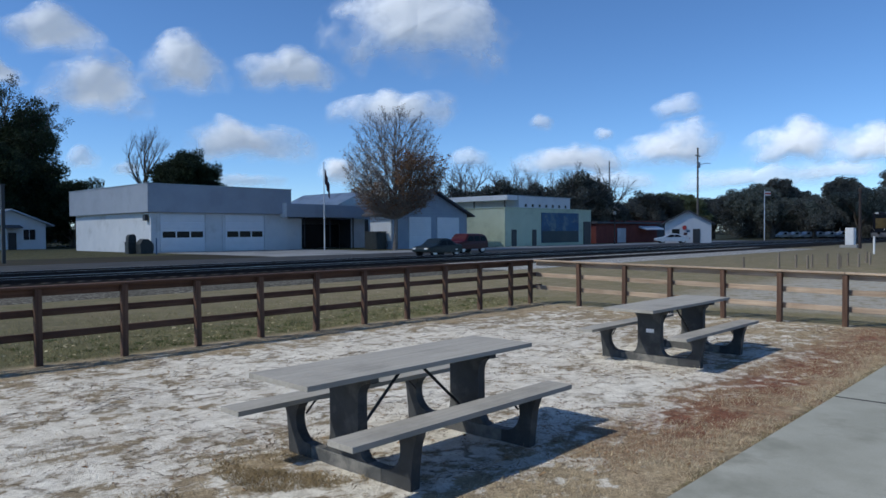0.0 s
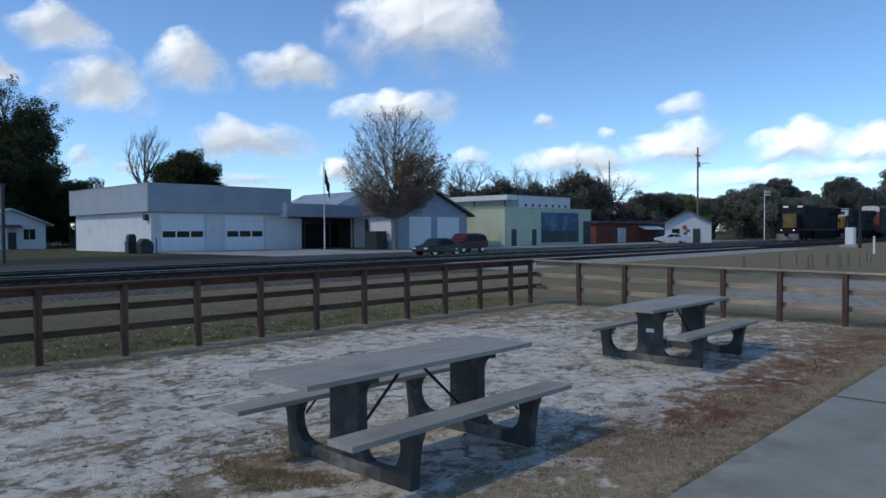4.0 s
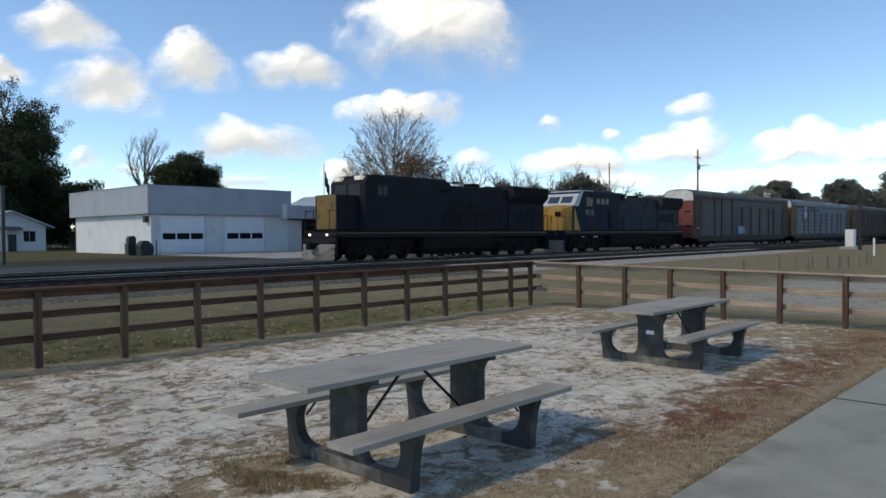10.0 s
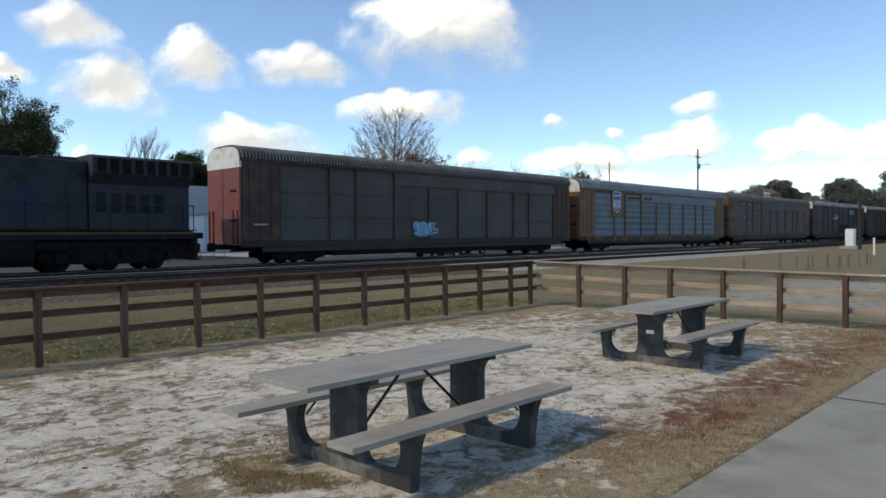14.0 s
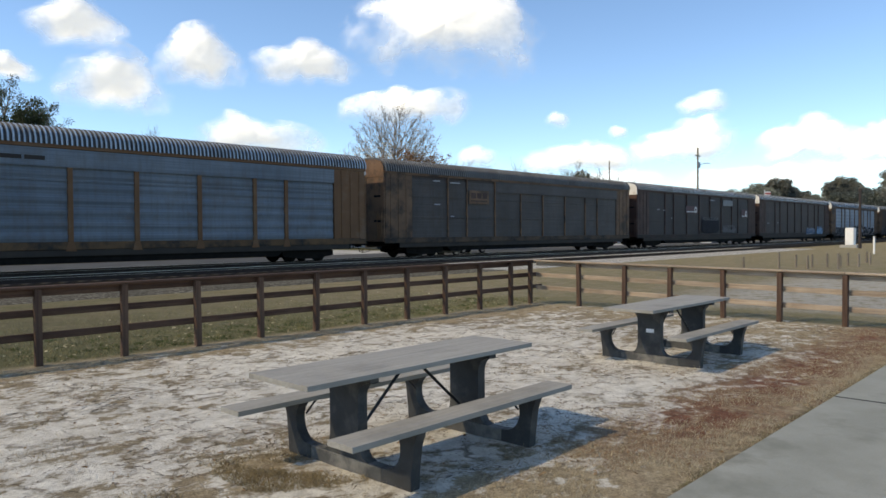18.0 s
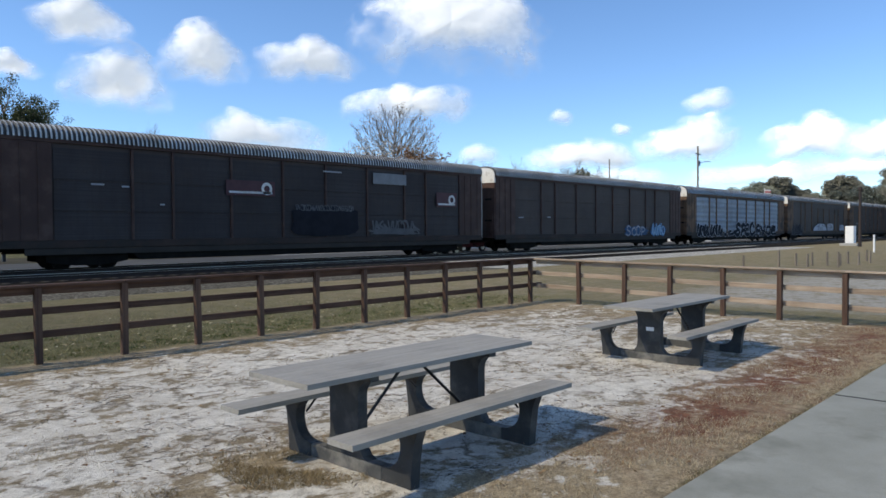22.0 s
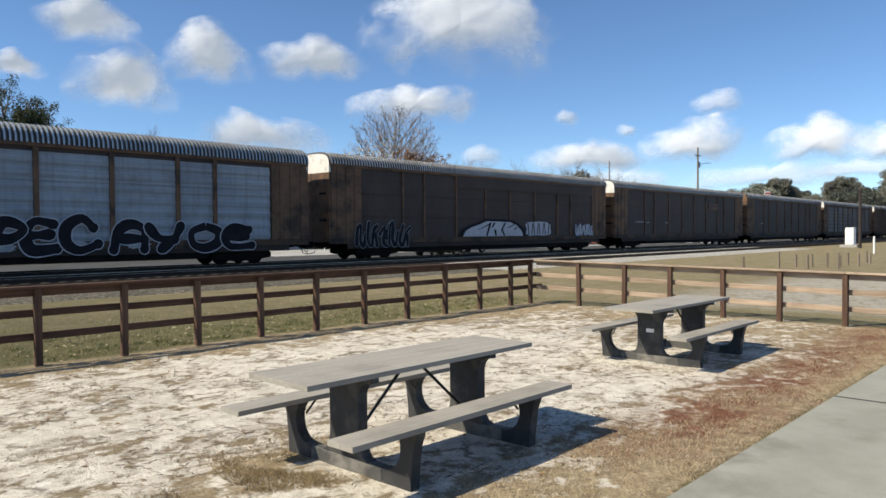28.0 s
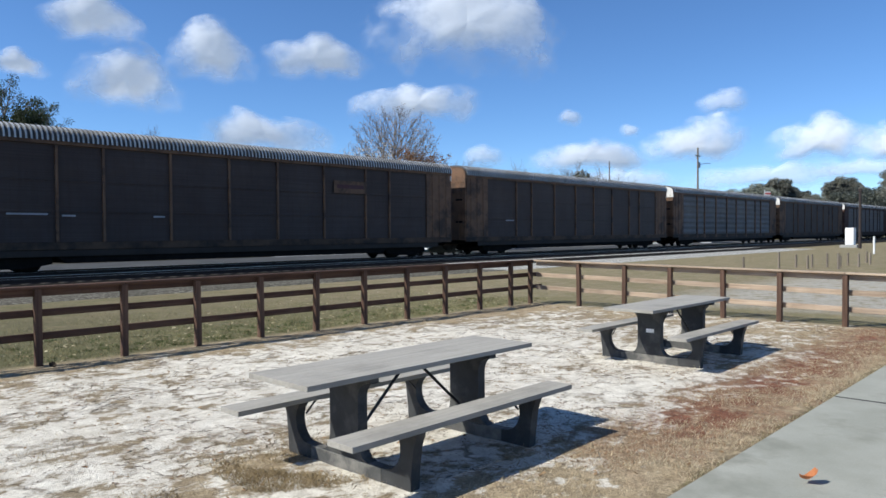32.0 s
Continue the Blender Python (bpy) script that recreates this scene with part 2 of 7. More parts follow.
M["pale_ballast"] = gravel_mat("pale_ballast", (0.07, 0.064, 0.052), (0.24, 0.225, 0.195), 13, (0.045, 0.043, 0.034))
M["white_gravel"] = gravel_mat("pale_crushed_stone", (0.30, 0.295, 0.28), (0.58, 0.57, 0.54), 11, (0.16, 0.155, 0.14))
M["rail"] = surface("rail_steel_rust", (0.03, 0.02, 0.016), (0.05, 0.034, 0.027), 4, 60, 0.8, 0.2)
M["rail_top"] = surface("rail_polished", (0.4, 0.39, 0.38), (0.55, 0.54, 0.53), 6, 60, 0.33, 1.0, bump=0.05)
M["tie"] = wood_mat("creosoted_tie", (0.018, 0.015, 0.013), (0.035, 0.03, 0.026), 1)
# Same wood twice, shade and sun in its colour: long fence dark, short bright.
M["fence"] = wood_mat("weathered_board_shaded", (0.052, 0.026, 0.017), (0.118, 0.066, 0.043), 0)
M["fence_y_sunlit"] = wood_mat("weathered_board_sunlit", (0.235, 0.17, 0.118), (0.44, 0.345, 0.255), 1)
M["fence_post"] = wood_mat("weathered_red_brown_post", (0.06, 0.032, 0.022), (0.13, 0.078, 0.053), 2)
M["plank"] = wood_mat("grey_recycled_plank", (0.27, 0.25, 0.218), (0.34, 0.32, 0.28), 0, 0.03)
M["frame_dark"] = surface("charcoal_moulded_plastic", (0.024, 0.025, 0.026), (0.045, 0.046, 0.047), 5, 70, 0.6, stain=(0.11, 0.106, 0.095), stain_scale=3.0, stain_at=(0.5, 0.72), bump=0.2)
M["frame_dusty"] = surface("sand_scuffed_plastic", (0.05, 0.05, 0.048), (0.105, 0.102, 0.095), 4, 60, 0.8, stain=(0.22, 0.205, 0.18), stain_scale=3.5, stain_at=(0.48, 0.7), bump=0.25)
M["black_steel"] = surface("black_painted_steel", (0.015, 0.015, 0.016), (0.03, 0.03, 0.03), 6, 50, 0.45, 0.3)
M["white_mark"] = surface("white_sticker", (0.75, 0.75, 0.74), (0.82, 0.82, 0.8), 8, 60, 0.5)


# ---- building tools ----
class Shape:
    """Collects corners and faces of one mesh."""

    def __init__(self):
        self.v, self.f, self.uv = [], [], []

    def add(self, verts, faces):
        k = len(self.v)
        self.v += [tuple(p) for p in verts]
        self.f += [tuple(i + k for i in q) for q in faces]
        return self

    def box(self, x0, x1, y0, y1, z0, z1, c=0.0, m=None):
        """A box, its edges chamfered by c."""
        c = min(c, (x1 - x0) * 0.45, (y1 - y0) * 0.45, (z1 - z0) * 0.45)
        lo, hi = (x0, y0, z0), (x1, y1, z1)
        if c <= 0:
            vs = [(hi[0] if i & 1 else lo[0], hi[1] if i & 2 else lo[1], hi[2] if i & 4 else lo[2]) for i in range(8)]
            fs = [(0, 2, 3, 1), (4, 5, 7, 6), (0, 1, 5, 4), (2, 6, 7, 3), (0, 4, 6, 2), (1, 3, 7, 5)]
        else:
            vs, fs = [], []
            for i in range(8):
                s = [(i >> a) & 1 for a in range(3)]
                for a in range(3):
                    vs.append([(hi[b] if s[b] else lo[b]) + (0 if b == a else (-c if s[b] else c)) for b in range(3)])
            at = lambda i, a: 3 * i + a
            for a, q in ((2, (0, 2, 3, 1)), (2, (4, 5, 7, 6)), (1, (0, 1, 5, 4)), (1, (2, 6, 7, 3)), (0, (0, 4, 6, 2)), (0, (1, 3, 7, 5))):
                fs.append([at(i, a) for i in q])
            for i in range(8):
                for a in range(3):
                    j = i ^ (1 << a)
                    if i < j:
                        b, d = (a + 1) % 3, (a + 2) % 3
                        q = [at(i, b), at(j, b), at(j, d), at(i, d)]
                        fs.append(q)
                fs.append([at(i, 0), at(i, 1), at(i, 2)])
        if m is not None:
            vs = [m @ Vector(p) for p in vs]
        return self.add(vs, fs)

    def tube(self, points, radii, n=6, cap=True):
        """A round bar along points, with a radius at each."""
        pts = [Vector(p) for p in points]
        rings = []
        for i, p in enumerate(pts):
            d = (pts[min(i + 1, len(pts) - 1)] - pts[max(i - 1, 0)])
            d = d.normalized() if d.length > 1e-9 else Vector((0, 0, 1))
            a = d.cross(Vector((0, 0, 1)) if abs(d.z) < 0.9 else Vector((1, 0, 0))).normalized()
            b = d.cross(a)
            r = radii[i] if isinstance(radii, (list, tuple)) else radii
            rings.append([p + (a * math.cos(2 * math.pi * j / n) + b * math.sin(2 * math.pi * j / n)) * r for j in range(n)])
        vs = [q for ring in rings for q in ring]
        fs = [(i * n + j, i * n + (j + 1) % n, (i + 1) * n + (j + 1) % n, (i + 1) * n + j) for i in range(len(pts) - 1) for j in range(n)]
        if cap:
            fs += [tuple(range(n - 1, -1, -1)), tuple((len(pts) - 1) * n + j for j in range(n))]
        return self.add(vs, fs)

    def prism(self, outline, axis, a, b):
        """An outline drawn in the plane across an axis, drawn out from a to b. axis x: (y, z); y: (x, z); z: (x, y)."""
        def place(p, h):
            return {"x": (h, p[0], p[1]), "y": (p[0], h, p[1]), "z": (p[0], p[1], h)}[axis]
        n = len(outline)
        vs = [place(p, a) for p in outline] + [place(p, b) for p in outline]
        fs = [tuple(range(n)), tuple(range(2 * n - 1, n - 1, -1))] + [(i, n + i, n + (i + 1) % n, (i + 1) % n) for i in range(n)]
        return self.add(vs, fs)

    def grid(self, xs, ys, z):
        """A sheet over the plan; z is a function of x and y."""
        nx = len(xs)
        vs = [(x, y, z(x, y)) for y in ys for x in xs]
        fs = [(j * nx + i, j * nx + i + 1, (j + 1) * nx + i + 1, (j + 1) * nx + i) for j in range(len(ys) - 1) for i in range(nx - 1)]
        return self.add(vs, fs)

    def mesh(self, name, material, smooth=False):
        me = bpy.data.meshes.new(name)
        me.from_pydata([tuple(p) for p in self.v], [], self.f)
        bm = bmesh.new()
        bm.from_mesh(me)
        bmesh.ops.recalc_face_normals(bm, faces=bm.faces)
        bm.to_mesh(me)
        bm.free()
        if smooth:
            me.shade_smooth()
        me.materials.append(material)
        return me


def part(name, shape, material, parent, label="", smooth=False):
    """One mesh object under a thing or under a part."""
    ob = new(name, shape if isinstance(shape, bpy.types.Mesh) else shape.mesh(name, material, smooth))
    ob.parent = parent
    return tagged(ob, label)


def thing(name, m, label, category, group="", kind=""):
    """An empty that carries the parts of one thing."""
    ob = new(name)
    ob.matrix_world = m
    ob.empty_display_size = 0.2
    return tagged(ob, label, category, group, kind)


def solid(name, shape, material, label, category, group="", kind="", smooth=False):
    ob = new(name, shape.mesh(name, material, smooth))
    return tagged(ob, label, category, group, kind)


def steps(a, b, n):
    return [a + (b - a) * i / n for i in range(n + 1)]


# ---- ground ----
RAIL_Z = 0.323
TRACK_NEAR, TRACK_FAR = 26.75, 31.05


def lie(x, y):
    """The lie of the land: near flat, with faint hollows in the park."""
    if -4 < x < 20 and 1.9 < y < 16:
        return 0.018 * noise.noise((x * 0.9, y * 0.9, 0)) + 0.008 * noise.noise((x * 4.1, y * 4.1, 3)) - 0.012
    return -0.012


def ground():
    xs = [-3000, -900, -300, -100, -40, -15, -8] + steps(-4, 19, 230) + [22, 26, 32, 40, 60, 90, 150, 300, 900, 3000]
    ys = [-2000, -500, -100, -30, -8, -2, 1] + steps(1.9, 15, 131) + [17, 20, 24, 30, 40, 60, 100, 200, 500, 1500, 4000]
    solid("ground", Shape().grid(xs, ys, lie), M["ground"], "pale sandy ground with straw, red-brown litter and thin grass", "ground", kind="structure", smooth=True)


def pavement():
    base = thing("pavement", pose(0, 0, 0), "grey broom-finished concrete path beside the sandy picnic ground", "pavement", kind="structure")
    for a, b in ((-5.7, -1.1), (-1.1, 3.5), (3.5, 8.1), (8.1, 12.7), (12.7, 17.3)):
        part("joint", Shape().box(b - 0.0195, b + 0.0195, 0.1, 2.06, -0.08, 0.0362), M["tie"], base, "dark dirt-filled joint")
        part("slab", Shape().box(a + 0.02, b - 0.02, 0.1, 2.075, -0.08, 0.035, 0.005), M["concrete"], base)


def strip(name, x0, x1, y0, y1, z, material, label, category, slope=0.0):
    s = Shape()
    s.prism([(y0 - slope, -0.05), (y1 + slope, -0.05), (y1, z), (y0, z)], "x", x0, x1)
    return solid(name, s, material, label, category, kind="structure")


def tracks():
    strip("ballast_bed", -300, 620, 24.6, 33.6, 0.15, M["ballast"], "dark stone ballast under two railway tracks", "ballast", 0.9)
    strip("gravel_verge", 26.01, 73, 20.6, 23.72, 0.013, M["white_gravel"], "pale crushed stone verge beside the tracks", "gravel", 0.5)
    strip("gravel_verge", -160, 26, 20.6, 23.72, 0.012, M["pale_ballast"], "grey crushed stone verge beside the tracks", "gravel", 0.5)
    strip("gravel_shoulder", 27, 71, 24.7, 25.38, 0.158, M["white_gravel"], "pale crushed stone heaped on the shoulder of the track", "gravel", 0.95)
    for y, name in ((TRACK_NEAR, "near"), (TRACK_FAR, "far")):
        track = thing("railway_track", pose(0, y, 0), "rusty steel rails with polished heads on dark timber sleepers", "railway track", "railway tracks", "structure")
        for side in (-0.7575, 0.7575):
            r = Shape()
            r.prism([(side - 0.07, 0.15), (side + 0.07, 0.15), (side + 0.07, 0.165), (side + 0.012, 0.185), (side + 0.012, 0.285), (side + 0.036, 0.295),
                     (side + 0.036, 0.318), (side - 0.036, 0.318), (side - 0.036, 0.295), (side - 0.012, 0.285), (side - 0.012, 0.185), (side - 0.07, 0.165)], "x", -300, 620)
            rail = part("rail", r, M["rail"], track)
            part("rail_head", Shape().box(-300, 620, side - (0.0385 if side > 0 and name == "near" else 0.03), side + 0.03, 0.306 if side > 0 and name == "near" else 0.316, RAIL_Z, 0.002), M["rail_top"], rail, "polished steel running surface")
        tie = Shape().box(-0.115, 0.115, -1.3, 1.3, 0.04, 0.178, 0.012).mesh("sleeper", M["tie"])
        for i in range(150):
            ob = part("sleeper", tie, None, track)
            ob.location = (-12 + i * 0.56 + random.uniform(-0.02, 0.02), random.uniform(-0.03, 0.03), random.uniform(-0.006, 0.004))
        rest = Shape()
        for i in range(320):
            x = 72.3 + i * 0.56
            rest.box(x - 0.115, x + 0.115, -1.3, 1.3, 0.06, 0.176)
        for i in range(200):
            x = -12.6 - i * 0.56
            rest.box(x - 0.115, x + 0.115, -1.3, 1.3, 0.06, 0.176)
        tagged(part("sleepers", rest, M["tie"], track), kind="stuff")


def roads():
    strip("road", -160, 400, 35.4, 46.5, 0.004, M["asphalt"], "worn dark asphalt street behind the railway", "road")
    s = Shape().box(31, 47.5, 46.5, 66.4, -0.05, 0.008)
    solid("apron", s, M["apron"], "pale concrete forecourt before the garage doors", "forecourt", kind="structure")
    s = Shape().box(-30, 30.9, 46.6, 57.5, -0.05, 0.006)
    solid("side_yard", s, M["yard_dirt"], "dark bare dirt and thin grass beside the white building", "yard", kind="structure")
    s = Shape().box(47.6, 130, 46.6, 53.2, -0.05, 0.007)
    solid("parking_strip", s, M["apron"], "grey worn parking strip before the shops", "lot", kind="structure")


# ---- fence ----
FENCE_Y, FENCE_X = 10.51, 14.45


def fence():
    long = thing("fence", pose(0, 0, 0), "weathered red-brown three-rail wooden fence along the sandy ground", "fence", "park fences")
    post = Shape().box(-0.046, 0.046, -0.046, 0.046, -0.3, 1.03, 0.006).mesh("post", M["fence_post"])
    xs = [3.235 + 1.147 * k for k in range(-5, 10)] + [14.36]
    for x in xs:
        ob = part("post", post, None, long)
        ob.location = (x, FENCE_Y + random.uniform(-0.01, 0.01), random.uniform(-0.01, 0.0))
        ob.rotation_euler = (random.uniform(-0.012, 0.012), random.uniform(-0.012, 0.012), random.uniform(-0.06, 0.06))
    cuts = [-2.5, 0.94, 4.382, 7.823, 11.264, 14.5]
    for z0, z1, name, over in ((0.335, 0.435, "rail", 0.42), (0.645, 0.745, "rail", 0.3), (0.925, 1.03, "top_rail", 0.0)):
        for a, b in zip(cuts, cuts[1:]):
            e = b + (over if b == cuts[-1] else -0.006)
            w = random.uniform(-0.006, 0.006)
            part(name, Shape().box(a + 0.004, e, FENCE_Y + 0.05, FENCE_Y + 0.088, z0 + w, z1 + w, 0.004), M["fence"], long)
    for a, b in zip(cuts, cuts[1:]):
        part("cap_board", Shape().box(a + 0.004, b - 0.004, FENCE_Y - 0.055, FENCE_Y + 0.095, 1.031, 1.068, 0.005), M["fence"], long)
    short = thing("fence", pose(0, 0, 0), "weathered three-rail wooden fence, sunlit on its inner side", "fence", "park fences")
    ys = [9.16, 7.98, 6.9, 5.75, 4.66, 3.52, 2.36]
    for y in ys:
        ob = part("post", post, None, short)
        ob.location = (FENCE_X, y, -0.02 - 0.012 * (10.5 - y))
        ob.rotation_euler = (random.uniform(-0.012, 0.012), random.uniform(-0.012, 0.012), random.uniform(-0.06, 0.06))
    drop = lambda y: -0.012 * (10.5 - y)
    cut = [10.44, 7.98, 5.75, 3.52, 2.3]
    for z0, z1, name in ((0.335, 0.435, "rail"), (0.645, 0.745, "rail"), (0.925, 1.03, "top_rail"), (1.031, 1.068, "cap_board")):
        for a, b in zip(cut, cut[1:]):
            x0, x1 = (FENCE_X - 0.055, FENCE_X + 0.095) if name == "cap_board" else (FENCE_X + 0.05, FENCE_X + 0.088)
            s = Shape().box(x0, x1, b + 0.004, a - 0.004, z0, z1, 0.004)
            s.v = [(x, y, z + drop(y)) for x, y, z in s.v]
            part(name, s, M["fence_y_sunlit"], short)


# ---- picnic tables ----
def picnic_table(m, label):
    t = thing("picnic_table", m, label, "picnic table", "picnic tables")
    n = 5
    w = 0.70 / n
    for i in range(n):
        y = -0.35 + i * w
        part("top_plank", Shape().box(-1.233, 1.233, y + 0.0003, y + w - 0.0003, 0.715, 0.752, 0.0012), M["plank"], t)
    for x in (-0.62, 0.72):
        part("top_batten", Shape().box(x - 0.045, x + 0.045, -0.31, 0.31, 0.675, 0.714, 0.004), M["frame_dark"], t)
    for side in (-1, 1):
        for i in range(2):
            y0 = 0.53 + i * 0.126
            a, b = (y0 + 0.0003, y0 + 0.1257) if side > 0 else (-y0 - 0.1257, -y0 - 0.0003)
            part("seat_plank", Shape().box(-1.215, 1.215, a, b, 0.398, 0.437, 0.0015), M["plank"], t)
    for x in (-0.61, 0.74):
        h = 0.045
        arc = lambda cy, cz, r, a0, a1: [(cy + r * math.cos(radians(a)), cz + r * math.sin(radians(a))) for a in steps(a0, a1, 6)]
        part("base_beam", Shape().box(x - h, x + h, -0.415, 0.415, -0.03, 0.092, 0.008), M["frame_dusty"], t, "sand-scuffed grey base beam")
        # the pedestal spreads in a curve under the top and over the beam
        s = [(-0.27, 0.093), (-0.215, 0.115), (-0.18, 0.165), (-0.165, 0.24), (-0.165, 0.50)] + arc(-0.165 - 0.13, 0.545, 0.13, 0, 75) + [(-0.325, 0.674)]
        part("pedestal", Shape().prism(s + [(-y, z) for y, z in reversed(s)], "x", x - h, x + h), M["frame_dark"], t)
        for side in (-1, 1):
            # leg and foot in one moulded sweep
            leg = [(0.416, -0.03), (0.705, -0.03), (0.715, 0.12), (0.74, 0.30), (0.775, 0.397), (0.55, 0.397), (0.592, 0.345), (0.608, 0.29)] + arc(0.445, 0.255, 0.162, 0, -90) + [(0.416, 0.092)]
            part("seat_leg", Shape().prism([(side * y, z) for y, z in leg], "x", x - h + 0.002, x + h - 0.002), M["frame_dark"], t)
            part("seat_bracket", Shape().tube([(x + (0.16 if x < 0 else -0.16), side * 0.60, 0.395), (x + (0.05 if x < 0 else -0.05), side * 0.60, 0.29)], 0.009, 6), M["black_steel"], t)
        sgn = 1 if x < 0 else -1
        part("brace", Shape().tube([(x + sgn * 0.05, 0, 0.2), (0.05 - sgn * 0.07, 0, 0.69), (0.05 - sgn * 0.02, 0, 0.705)], 0.013, 6), M["black_steel"], t)
    return t


def tables():
    a = picnic_table(pose(3.988, 4.153, 0), "grey plank picnic table with charcoal moulded frame on sand")
    b = copy_thing(a, pose(9.52, 4.53, 0))
    tagged(b, "grey plank picnic table with a small white sticker on its frame")
    part("sticker", Shape().box(-0.662, -0.656, -0.075, 0.035, 0.39, 0.44), M["white_mark"], b, "small white sticker")


# ---- train ----
HALF = 1.49
SPACING, BODY = 29.0, 27.7


def train_mats():
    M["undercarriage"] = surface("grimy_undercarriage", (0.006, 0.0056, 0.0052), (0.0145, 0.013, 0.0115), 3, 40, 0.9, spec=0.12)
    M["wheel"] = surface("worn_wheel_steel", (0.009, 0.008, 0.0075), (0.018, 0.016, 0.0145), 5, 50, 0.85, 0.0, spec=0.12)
    M["galvanised"] = panel_mat("galvanised_panel", (0.115, 0.115, 0.115), (0.17, 0.17, 0.17), (0.08, 0.075, 0.068))
    M["galvanised_bright"] = panel_mat("bright_galvanised_panel", (0.26, 0.30, 0.345), (0.37, 0.415, 0.46), (0.15, 0.14, 0.125))
    M["galvanised_blue"] = panel_mat("blue_grey_slatted_panel", (0.115, 0.145, 0.178), (0.175, 0.21, 0.245), (0.1, 0.085, 0.07))
    M["galvanised_dull"] = panel_mat("dull_galvanised_panel", (0.048, 0.035, 0.032), (0.07, 0.054, 0.05), (0.038, 0.024, 0.019))
    M["galvanised_dark"] = panel_mat("dark_grimy_panel", (0.032, 0.025, 0.026), (0.05, 0.042, 0.043), (0.026, 0.018, 0.016))
    M["galvanised_mid"] = panel_mat("weathered_galvanised_panel", (0.056, 0.05, 0.049), (0.09, 0.082, 0.08), (0.05, 0.031, 0.022))
    M["roof_dull"] = surface("grimy_zinc_roof", (0.15, 0.145, 0.14), (0.23, 0.225, 0.22), 0.8, 25, 0.6, 0.1, stain=(0.09, 0.085, 0.08), stain_scale=0.6)
    M["roof_metal"] = surface("zinc_roof", (0.42, 0.43, 0.43), (0.58, 0.585, 0.58), 0.8, 25, 0.5, 0.15, stain=(0.28, 0.27, 0.25), stain_scale=0.6)
    # Dark tone for the shade that lies between roof ribs.
    M["roof_groove_shade"] = surface("shaded_roof_groove", (0.05, 0.05, 0.052), (0.09, 0.09, 0.092), 0.8, 25, 0.8)
    M["roof_blue"] = surface("blue_tinted_roof", (0.30, 0.38, 0.46), (0.42, 0.50, 0.58), 0.8, 25, 0.5, 0.15, stain=(0.24, 0.26, 0.28), stain_scale=0.6)
    M["yellow_car"] = surface("faded_yellow_brown_car_paint", (0.117, 0.052, 0.020), (0.172, 0.078, 0.030), 0.9, 30, 0.65, stain=(0.16, 0.09, 0.05), stain_scale=0.9)
    for key, a, b in (("yellow_car", (0.09, 0.048, 0.022), (0.15, 0.08, 0.036)), ("brown_car", (0.03, 0.017, 0.013), (0.055, 0.032, 0.024)), ("tan_car", (0.06, 0.036, 0.022), (0.105, 0.064, 0.038)), ("oxide_car", (0.07, 0.025, 0.02), (0.11, 0.04, 0.034))):
        M["sill_" + key] = surface("dirty_sill_of_" + key, a, b, 0.9, 30, 0.8, stain=(0.026, 0.02, 0.016), stain_scale=0.8, stain_at=(0.45, 0.62))
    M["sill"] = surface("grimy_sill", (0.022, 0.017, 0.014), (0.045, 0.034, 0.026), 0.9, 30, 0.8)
    M["loco_ochre"] = surface("dirty_ochre_loco_paint", (0.13, 0.08, 0.02), (0.19, 0.12, 0.03), 0.9, 25, 0.6, stain=(0.06, 0.045, 0.02), stain_scale=1.5)
    M["brown_car"] = surface("rusty_brown_car_paint", (0.04, 0.018, 0.014), (0.068, 0.033, 0.024), 0.9, 30, 0.7, stain=(0.08, 0.045, 0.035), stain_scale=0.9)
    M["oxide_car"] = surface("oxide_red_car_paint", (0.16, 0.04, 0.042), (0.22, 0.065, 0.062), 0.9, 30, 0.7, stain=(0.14, 0.06, 0.04), stain_scale=0.9)
    M["tan_car"] = surface("tan_car_paint", (0.115, 0.062, 0.034), (0.18, 0.10, 0.055), 0.9, 30, 0.7, stain=(0.05, 0.03, 0.02), stain_scale=0.8, stain_at=(0.46, 0.62))
    M["end_white"] = surface("chalky_white_paint", (0.56, 0.55, 0.52), (0.68, 0.67, 0.645), 1.2, 30, 0.7, stain=(0.38, 0.35, 0.31), stain_scale=1.5)
    M["loco_dark"] = surface("dark_navy_loco_paint", (0.0125, 0.0135, 0.019), (0.0195, 0.021, 0.029), 0.7, 25, 0.8, stain=(0.019, 0.017, 0.0155), stain_scale=0.8, spec=0.12)
    M["loco_blue"] = surface("blue_loco_paint", (0.0085, 0.013, 0.027), (0.0135, 0.019, 0.036), 0.7, 25, 0.75, stain=(0.016, 0.016, 0.02), stain_scale=0.8, spec=0.15)
    M["loco_grey"] = surface("grey_loco_paint", (0.026, 0.030, 0.037), (0.040, 0.045, 0.053), 0.7, 25, 0.75, stain=(0.02, 0.022, 0.026), stain_scale=0.8, spec=0.15)
    M["loco_yellow"] = surface("yellow_loco_paint", (0.27, 0.145, 0.018), (0.36, 0.20, 0.03), 0.9, 25, 0.5, stain=(0.35, 0.2, 0.05), stain_scale=1.2)
    M["loco_light"] = surface("pale_loco_paint", (0.34, 0.39, 0.42), (0.44, 0.49, 0.52), 0.9, 25, 0.5)
    M["loco_logo"] = surface("worn_blue_mark", (0.02, 0.027, 0.045), (0.03, 0.038, 0.06), 1.2, 25, 0.75, spec=0.15, stain=(0.036, 0.042, 0.055), stain_scale=1.5)
